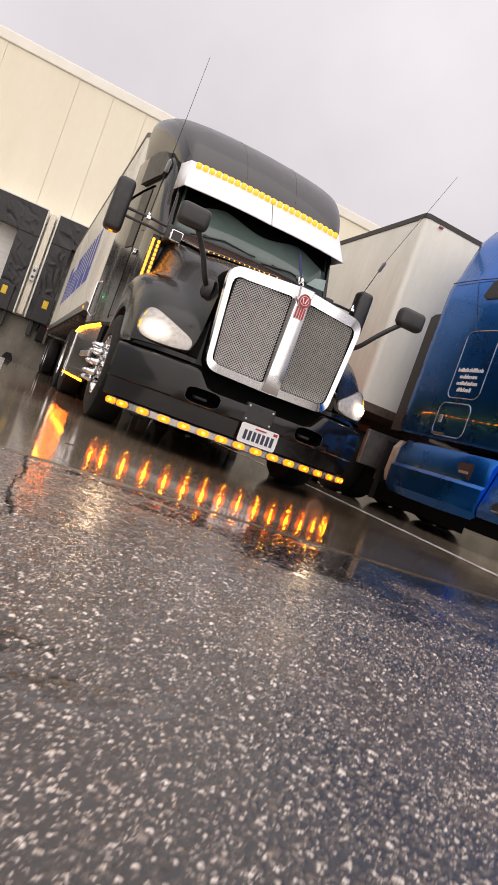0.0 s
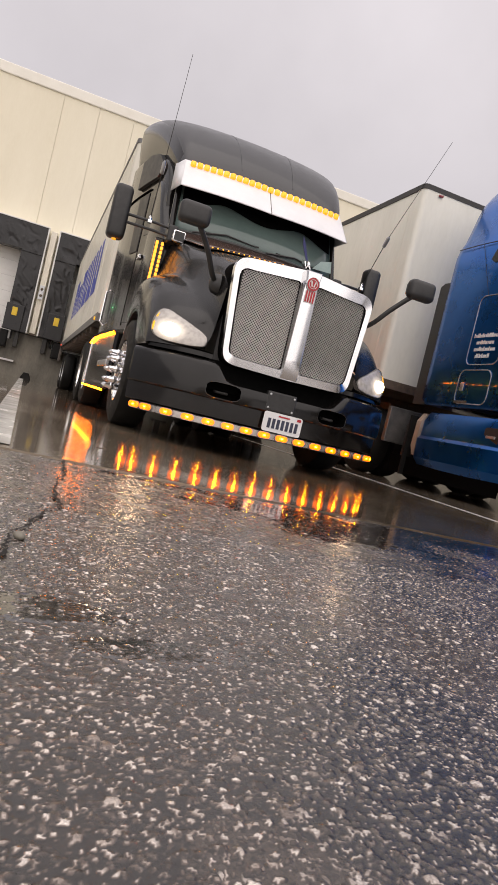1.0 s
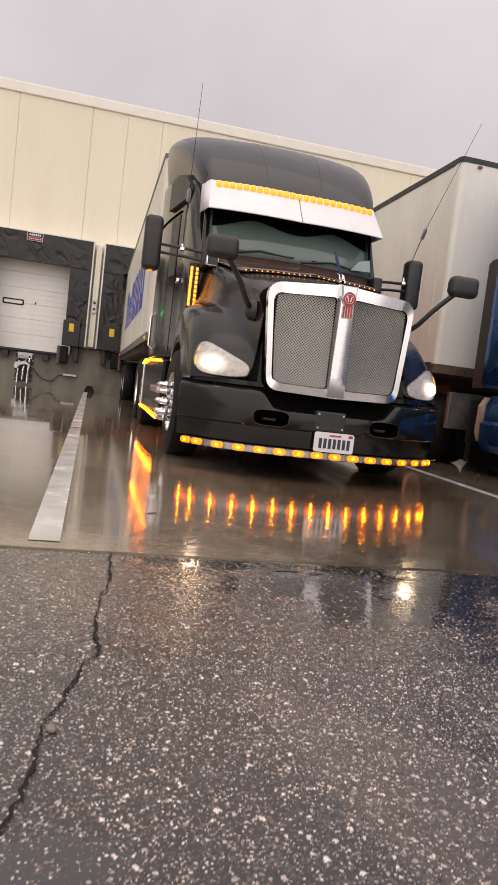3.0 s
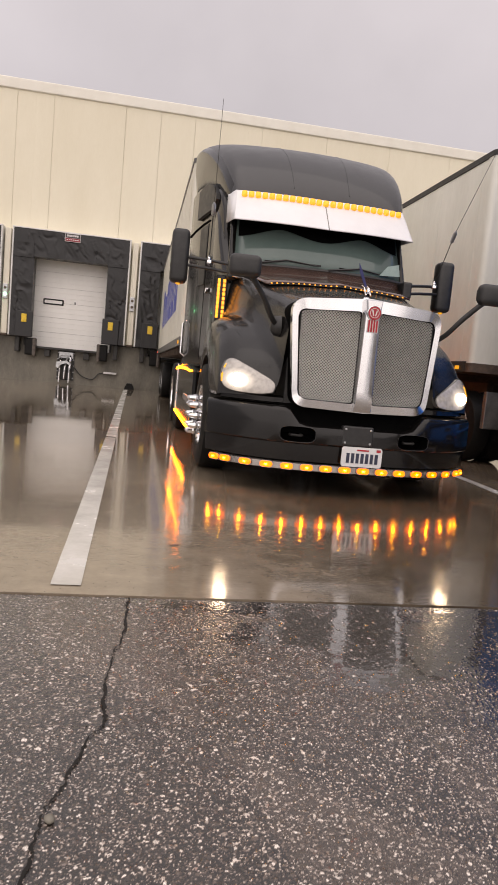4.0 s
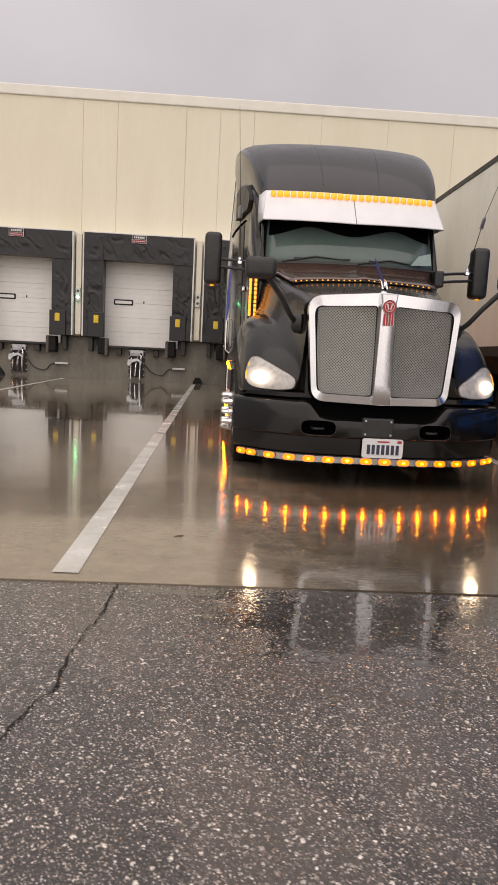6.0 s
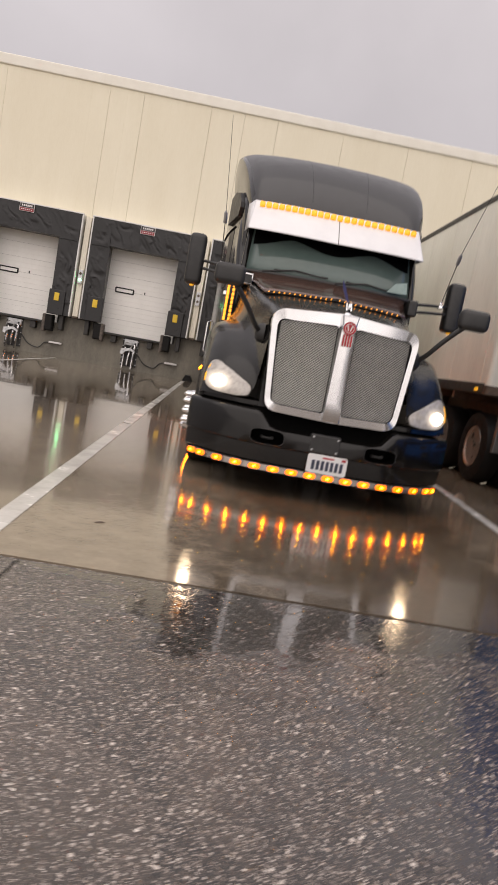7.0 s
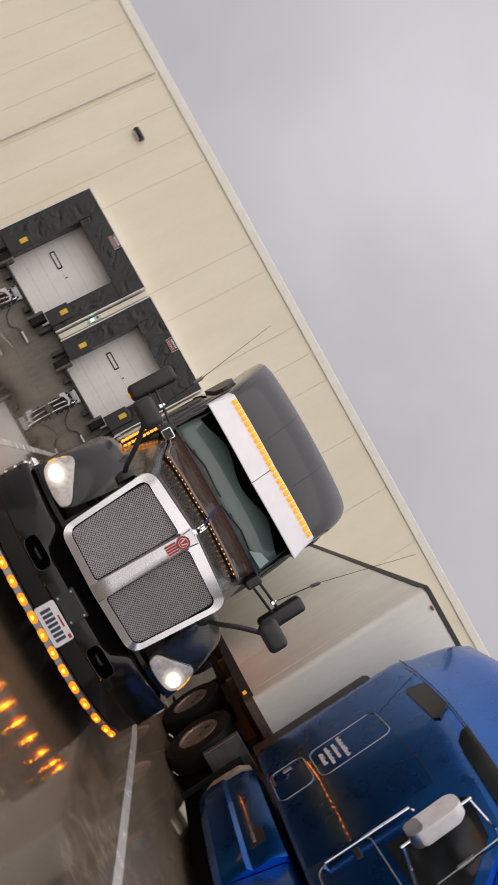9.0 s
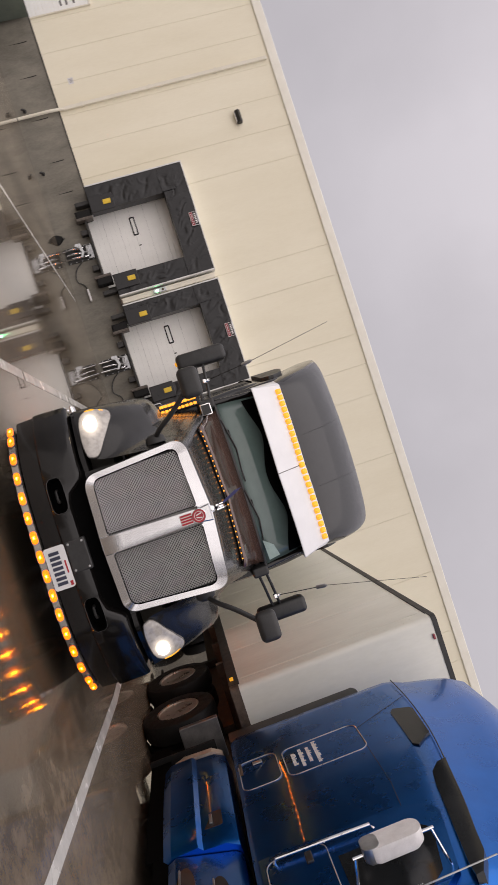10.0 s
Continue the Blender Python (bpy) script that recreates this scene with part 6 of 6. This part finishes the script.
# whip aerials, leaning forwards from the mirror arms
for foot, knot, tip in (((-1.16, 1.535, 2.03), (-1.184, 1.242, 2.437), (-1.247, 0.497, 3.154)), ((1.206, 1.48, 2.04), (1.165, 1.071, 2.438), (1.21, 0.325, 3.261))):
    foot, knot, tip = Vector(foot), Vector(knot), Vector(tip)
    way = (knot - foot).normalized()
    bm = bm_new()
    tube(bm, [foot, knot], 0.0045, 6)
    a = part("aerial", bm, BLACKPLASTIC, truck, "whip aerial with a loading coil")
    bm = bm_new()
    tube(bm, [knot - way * 0.055, knot - way * 0.05, knot + way * 0.05, knot + way * 0.075], [0.008, 0.019, 0.019, 0.006], 10)
    part("coil", bm, STEEL, a, "grey cylindrical loading coil", smooth=40)
    bm = bm_new()
    tube(bm, [knot + way * 0.07, tip], [0.0030, 0.0018], 5)
    part("whip", bm, DARKSTEEL, a)
    bm = bm_new()
    box(bm, foot.x - 0.022, foot.x + 0.022, foot.y - 0.02, foot.y + 0.03, foot.z - 0.045, foot.z - 0.012, 0.006)
    lathe(bm, [(0.016, foot.z - 0.014), (0.018, foot.z + 0.006), (0.010, foot.z + 0.03), (0.001, foot.z + 0.032)], "z", (foot.x, foot.y, 0), 10)
    part("mount", bm, CHROME, a)
# chrome-edged box on the cowl, and a black pod shaped for the hood mirror's reflection
bm = bm_new()
box(bm, -0.93, -0.80, 1.40, 1.49, 1.86, 1.98, 0.02)
cb = part("cowl_box", bm, CHROME, truck, "chrome-edged mirror box on the cowl", smooth=40)
bm = bm_new()
box(bm, -0.915, -0.815, 1.392, 1.3985, 1.875, 1.965, 0.003)
part("face", bm, BLACKPLASTIC, cb)
bm = bm_new()
box(bm, -0.83, -0.74, 1.40, 1.50, 1.66, 1.88, 0.04, seg=4)
part("reflection_pod", bm, BLACKPLASTIC, truck, "black rounded pod in place of the hood mirror's reflection", smooth=50)


# ---- blue tractor ----
BX = 3.99
blue = thing("blue_tractor", "metallic blue sleeper tractor parked beside the black one", "truck", (BX, 0, 0))
bm = bm_new()


def blue_ring(y, w, zb, zc, zt):
    """Section of the shell: upright side to zc, then leaning in and over to zt."""
    h = zt - zc
    half = [(w - 0.03, zb), (w, zb + 0.05), (w, zc - 0.30), (w - 0.004, zc - 0.06), (w - 0.030, zc + 0.05 * h), (w - 0.085, zc + 0.17 * h), (w - 0.165, zc + 0.50 * h), (w - 0.215, zc + 0.66 * h), (w - 0.30, zc + 0.80 * h), (w - 0.50, zc + 0.92 * h), (w * 0.25, zc + 0.985 * h), (0, zt)]
    return [(-x, y, z) for x, z in half] + [(x, y, z) for x, z in reversed(half[:-1])]


loft(bm, [blue_ring(*r) for r in ((2.30, 1.035, 1.10, 2.98, 3.98), (2.26, 1.065, 1.08, 3.02, 4.06), (2.15, 1.08, 1.06, 3.04, 4.09), (1.5, 1.08, 1.06, 3.03, 4.08), (0.9, 1.08, 1.06, 2.97, 3.98), (0.3, 1.075, 1.05, 2.88, 3.76), (-0.3, 1.065, 1.05, 2.77, 3.45), (-0.8, 1.05, 1.05, 2.65, 3.14), (-1.15, 1.03, 1.05, 2.52, 2.80), (-1.42, 1.0, 1.05, 2.20, 2.36), (-1.7, 0.97, 1.05, 1.93, 2.02), (-1.95, 0.95, 1.05, 1.70, 1.80), (-2.6, 0.88, 1.05, 1.53, 1.66), (-3.3, 0.72, 1.0, 1.30, 1.44), (-3.5, 0.60, 0.98, 1.16, 1.26))])
body = part("cab", bm, BLUEPAINT, blue, "glossy metallic blue cab and sleeper", smooth=50)
sx = -1.08
bm = bm_new()
prism(bm, [(2.22, 1.06), (2.48, 1.06), (2.48, 2.62), (2.40, 2.66), (2.22, 2.66)], sx + 0.03, sx + 0.06, "yz")
part("side_extender", bm, BLACKPLASTIC, blue, "black rubber extender behind the sleeper")


def outline_line(bm, pts, r=0.006):
    tube(bm, [(sx - 0.004, y, z) for y, z in pts] + [(sx - 0.004, pts[0][0], pts[0][1])], r, 6)


for y0, y1, z0, z1, lab in ((1.00, 1.57, 1.10, 1.50, "outlined locker door"), (0.96, 1.52, 1.565, 2.385, "outlined sleeper door")):
    bm = bm_new()
    outline_line(bm, rounded(y0, y1, z0, z1, 0.09, 6))
    part("locker_trim", bm, STEEL, body, lab)
bm = bm_new()
box(bm, sx - 0.016, sx - 0.003, 1.44, 1.50, 1.25, 1.35, 0.006)
part("latch", bm, STEEL, body, "chrome locker latch")
bm = bm_new()
box(bm, sx - 0.012, sx - 0.003, 1.32, 1.56, 1.105, 1.135, 0.004)
part("reflector", bm, RUST, body, "dull amber side reflector")
# lines of writing as bars
for k, (a, b) in enumerate(((1.03, 1.47), (1.10, 1.40), (1.06, 1.42), (1.13, 1.38))):
    bm = bm_new()
    y = a
    rnd = random.Random(k)
    while y < b:
        w = rnd.uniform(0.011, 0.019)
        tall = rnd.choice((0.034, 0.034, 0.048))
        box(bm, sx - 0.0055, sx - 0.002, y, min(y + w, b), 1.885 - 0.08 * k, 1.885 + tall - 0.08 * k)
        y += w + rnd.choice((0.006, 0.006, 0.006, 0.011))
    part("text_bars", bm, SIGN_WHITE, body, "white lettering drawn as bars")
bm = bm_new()
prism(bm, [(1.50, 2.83), (1.41, 2.985), (1.35, 3.01), (0.80, 2.965), (0.65, 2.80), (0.71, 2.755), (1.44, 2.785)], sx - 0.012, sx + 0.06, "yz", 0.004)
part("window", bm, WINDOWDARK, body, "dark sleeper window")
bm = bm_new()
prism(bm, [(0.30, 2.91), (0.18, 2.885), (-0.93, 2.655), (-1.11, 2.56), (-1.12, 2.50), (-0.98, 2.51), (0.02, 2.69), (0.17, 2.73), (0.28, 2.82)], sx - 0.008, sx + 0.10, "yz", 0.004)
part("window", bm, WINDOWDARK, body, "long dark upper window")
bm = bm_new()
tube(bm, [(sx - 0.002, y, z) for y, z in smoothed([(2.2, 3.055), (1.6, 3.05), (0.9, 2.995), (0.3, 2.90), (-0.3, 2.79), (-0.8, 2.67), (-1.1, 2.56)], 4)], 0.006, 6)
tube(bm, [(sx - 0.002, y, z) for y, z in ((1.72, 3.04), (1.40, 2.38), (0.25, 2.37), (-0.20, 2.32))], 0.003, 6)
part("roof_seam", bm, DARKSTEEL, body)
# door with frame, window and grab rail
bm = bm_new()
prism(bm, [(-0.10, 1.10), (-0.10, 2.28), (-0.22, 2.53), (-0.36, 2.57), (-1.0, 2.43), (-1.32, 2.06), (-1.38, 1.10)], sx - 0.012, sx + 0.05, "yz", 0.008)
door = part("door", bm, BLUEPAINT, body, "blue cab door", smooth=30)
bm = bm_new()
prism(bm, [(-0.42, 1.70), (-0.42, 2.36), (-0.52, 2.44), (-0.96, 2.33), (-1.24, 2.02), (-1.28, 1.70)], sx - 0.018, sx - 0.011, "yz")
part("window", bm, WINDOWDARK, door, "dark door window")
bm = bm_new()
box(bm, sx - 0.04, sx - 0.012, -0.38, -0.25, 1.46, 1.52, 0.01)
part("door_handle", bm, BLACKPLASTIC, door)
bm = bm_new()
tube(bm, [(sx - 0.01, -0.21, 1.22), (sx - 0.05, -0.21, 1.24), (sx - 0.05, -0.25, 2.02), (sx - 0.01, -0.25, 2.04)], 0.014, 8)
part("grab_rail", bm, CHROME, door)
bm = bm_new()
tube(bm, [(sx - 0.014, y, z) for y, z in rounded(-1.0, -0.17, 1.15, 1.64, 0.1, 5)], 0.005, 6)
part("door_trim", bm, STEEL, door)
# mirror: white shell on a chrome bracket
bm = bm_new()
prism(bm, rounded(-0.09, 0.09, -0.21, 0.21, 0.08, 6), -0.06, 0.06, "yz", 0.03)
mir = part("door_mirror", bm, SIGN_WHITE, blue, "white-backed mirror on a chrome bracket", smooth=50)
mir.location = (2.60 - BX, -0.95, 2.06)
bm = bm_new()
prism(bm, rounded(-0.082, 0.082, -0.225, -0.10, 0.05, 6), -0.064, 0.064, "yz", 0.03)
part("lower_glass", bm, STEEL, mir, smooth=50)
bm = bm_new()
tube(bm, [(0.02, 0.02, -0.28), (0.30, 0.0, -0.34)], 0.012, 8)
tube(bm, [(0.02, 0.02, 0.28), (0.30, 0.0, 0.34)], 0.012, 8)
tube(bm, [(0.02, 0.02, -0.30), (0.02, 0.02, 0.30)], 0.012, 8)
part("bracket", bm, CHROME, mir)
bm = bm_new()
tube(bm, [(sx - 0.02, -1.05, 1.85), (sx - 0.03, -1.05, 2.7)], 0.006, 6)
aer = part("aerial", bm, STEEL, blue)
bm = bm_new()
pts = [(sx - 0.022 + 0.016 * math.cos(k * 0.9), -1.05 + 0.016 * math.sin(k * 0.9), 2.02 + 0.0022 * k) for k in range(60)]
tube(bm, pts, 0.004, 5)
part("spring", bm, STEEL, aer)
# side fairing over the tank
bm = bm_new()
loft(bm, [[(-1.02 + dx, y, z) for dx, z in ((0.25, 0.30), (-0.02 + b, 0.27), (-0.10 + b, 0.38), (-0.11 + b, 0.62), (-0.07 + b, 0.66), (-0.06 + b, 0.86), (0.0 + b, 0.97), (0.25, 0.99))] for y, b in ((2.14, 0.05), (2.04, 0.0), (1.6, -0.01), (1.0, -0.01), (0.44, 0.0), (0.38, 0.03))])
fair = part("side_fairing", bm, BLUEPAINT, blue, "glossy blue side fairing", smooth=30)
# step unit ahead of the fairing, leaning inwards, with two oval steps
bm = bm_new()
loft(bm, [[(-1.02 + dx, y, z) for dx, z in ((0.25, 0.36), (-0.06 + b, 0.35), (-0.09 + b, 0.42), (0.04 + b, 0.92), (0.09 + b, 0.98), (0.25, 0.99))] for y, b in ((0.37, 0.02), (0.32, 0.0), (-1.2, 0.0), (-1.45, 0.04))])
steps = part("step_panel", bm, BLUEPAINT, blue, "glossy blue step panel under the door", smooth=30)
for z in (0.50, 0.76):
    xs_ = -1.11 + 0.26 * (z - 0.42)
    bm = bm_new()
    lathe(bm, [(0.001, -0.02), (0.085, -0.02), (0.09, 0.0), (0.085, 0.03)], "x", (0, 0, 0), 24)
    bmesh.ops.transform(bm, matrix=Matrix.Translation((xs_, -0.06 - 0.6 * (z - 0.5), z)) @ Matrix.Rotation(0.26, 4, "Y") @ Matrix.Diagonal((0.8, 2.6, 0.85, 1)), verts=bm.verts)
    well = part("step_well", bm, BLACKPLASTIC, steps, "dark oval step opening", smooth=40)
    bm = bm_new()
    box(bm, xs_ - 0.045, xs_ + 0.02, -0.24 - 0.6 * (z - 0.5), 0.12 - 0.6 * (z - 0.5), z - 0.05, z - 0.035, 0.004)
    part("step_tread", bm, STEEL, well)
bm = bm_new()
loft(bm, [[(-1.02 + dx, y, z) for dx, z in ((0.20, 0.40), (-0.02, 0.40), (-0.06, 0.52), (-0.05, 0.84), (0.02, 0.95), (0.20, 0.95))] for y in (2.144, 2.24)])
part("fairing_edge", bm, TANFLAP, fair, "tan rubber rear edge of the fairing", smooth=30)
bm = bm_new()
prism(bm, rounded(0.62, 0.87, 0.68, 0.86, 0.03), -1.092, -1.05, "yz")
st = part("step_recess", bm, BLACKPLASTIC, fair)
bm = bm_new()
box(bm, -1.11, -1.093, 0.67, 0.82, 0.74, 0.77, 0.005)
part("step_tread", bm, STEEL, st)
# black sheets added in place of the shade and dark reflection below the fairing
bm = bm_new()
box(bm, -1.06, -1.04, 0.50, 2.70, 0.13, 0.36, 0.004)
box(bm, -1.06, -1.04, -1.2, 0.495, 0.20, 0.42, 0.004)
part("shade_sheet", bm, DEEPBLACK, fair, "black sheet added for the shade under the fairing")
# flap added to close the bright gap before the drive wheels
bm = bm_new()
box(bm, -1.12, -0.60, 2.30, 2.33, 0.12, 0.90, 0.004)
part("gap_blocker", bm, RUBBER, blue, "black flap added to block the bright gap under the cab")
# front fender, bumper
bm = bm_new()
rings = []
for k in range(13):
    a = math.pi * k / 12
    c, s_ = math.cos(a), math.sin(a)
    rings.append([(-1.10, -2.15 + 0.72 * c, 0.50 + 0.62 * s_), (-1.12, -2.15 + 0.62 * c, 0.50 + 0.53 * s_), (-0.70, -2.15 + 0.62 * c, 0.50 + 0.53 * s_), (-0.68, -2.15 + 0.80 * c, 0.50 + 0.80 * s_)])
loft(bm, rings)
part("fender", bm, BLUEPAINT, blue, smooth=40)
bm = bm_new()
loft(bm, [[(1.10, -2.15 + 0.72 * math.cos(math.pi * k / 12), 0.5 + 0.62 * math.sin(math.pi * k / 12)), (0.68, -2.15 + 0.8 * math.cos(math.pi * k / 12), 0.5 + 0.8 * math.sin(math.pi * k / 12)), (0.7, -2.15 + 0.6 * math.cos(math.pi * k / 12), 0.5 + 0.5 * math.sin(math.pi * k / 12))] for k in range(13)])
part("fender", bm, BLUEPAINT, blue, smooth=40)
bm = bm_new()
swept(bm, span(-1.12, 1.12, 21), [(-0.25, 0.32), (0, 0.32), (0.03, 0.45), (0.03, 0.70), (0, 0.80), (-0.25, 0.80)], lambda x: -3.62 + 0.55 * (abs(x) / 1.12) ** 2.6)
part("bumper", bm, BLUEPAINT, blue, smooth=30)
bm = bm_new()
box(bm, -0.5, 0.5, -3.42, -2.4, 0.5, 1.1)
part("grille", bm, GRILLE_BACK, blue)
bm = bm_new()
for s in (-1, 1):
    box(bm, s * 0.43 - 0.04, s * 0.43 + 0.04, -3.2, 6.0, 0.72, 0.98, 0.01)
part("chassis", bm, RUST, blue)
bm = bm_new()
box(bm, -1.20, -0.70, 2.72, 2.80, 0.50, 0.98, 0.01)
part("quarter_fender", bm, RAIL, blue, "grey metal quarter fender before the drive wheels")
# unseen tanks and blocks, added to stop light passing under the cab
for s in (-1, 1):
    bm = bm_new()
    lathe(bm, [(0.001, -1.3), (0.28, -1.3), (0.30, -1.27), (0.30, 2.0), (0.28, 2.03), (0.001, 2.03)], "y", (s * 0.68, 0, 0.62), 24)
    part("unseen_tank", bm, STEEL, blue, smooth=40)
bm = bm_new()
box(bm, -0.42, 0.42, -3.1, 2.2, 0.38, 1.04, 0.05)
part("underbody_block", bm, DARKSTEEL, blue)
bm = bm_new()
box(bm, -0.95, 0.95, 2.06, 2.66, 0.34, 0.80, 0.03)
part("underbody_box", bm, DARKSTEEL, blue)
for s in (-1, 1):
    wheel(blue, s * 1.0, -2.15, 0.5, 0.29, s, STEEL)
    for y in (3.45, 4.75):
        wheel(blue, s * 1.06, y, 0.49, 0.27, s, BRONZE)
        wheel(blue, s * 0.74, y, 0.49, 0.27, s, STEEL)
for y in (-2.15, 3.45, 4.75):
    bm = bm_new()
    tube(bm, [(-1.1, y, 0.5), (1.1, y, 0.5)], 0.08, 10)
    part("axle", bm, DARKSTEEL, blue)
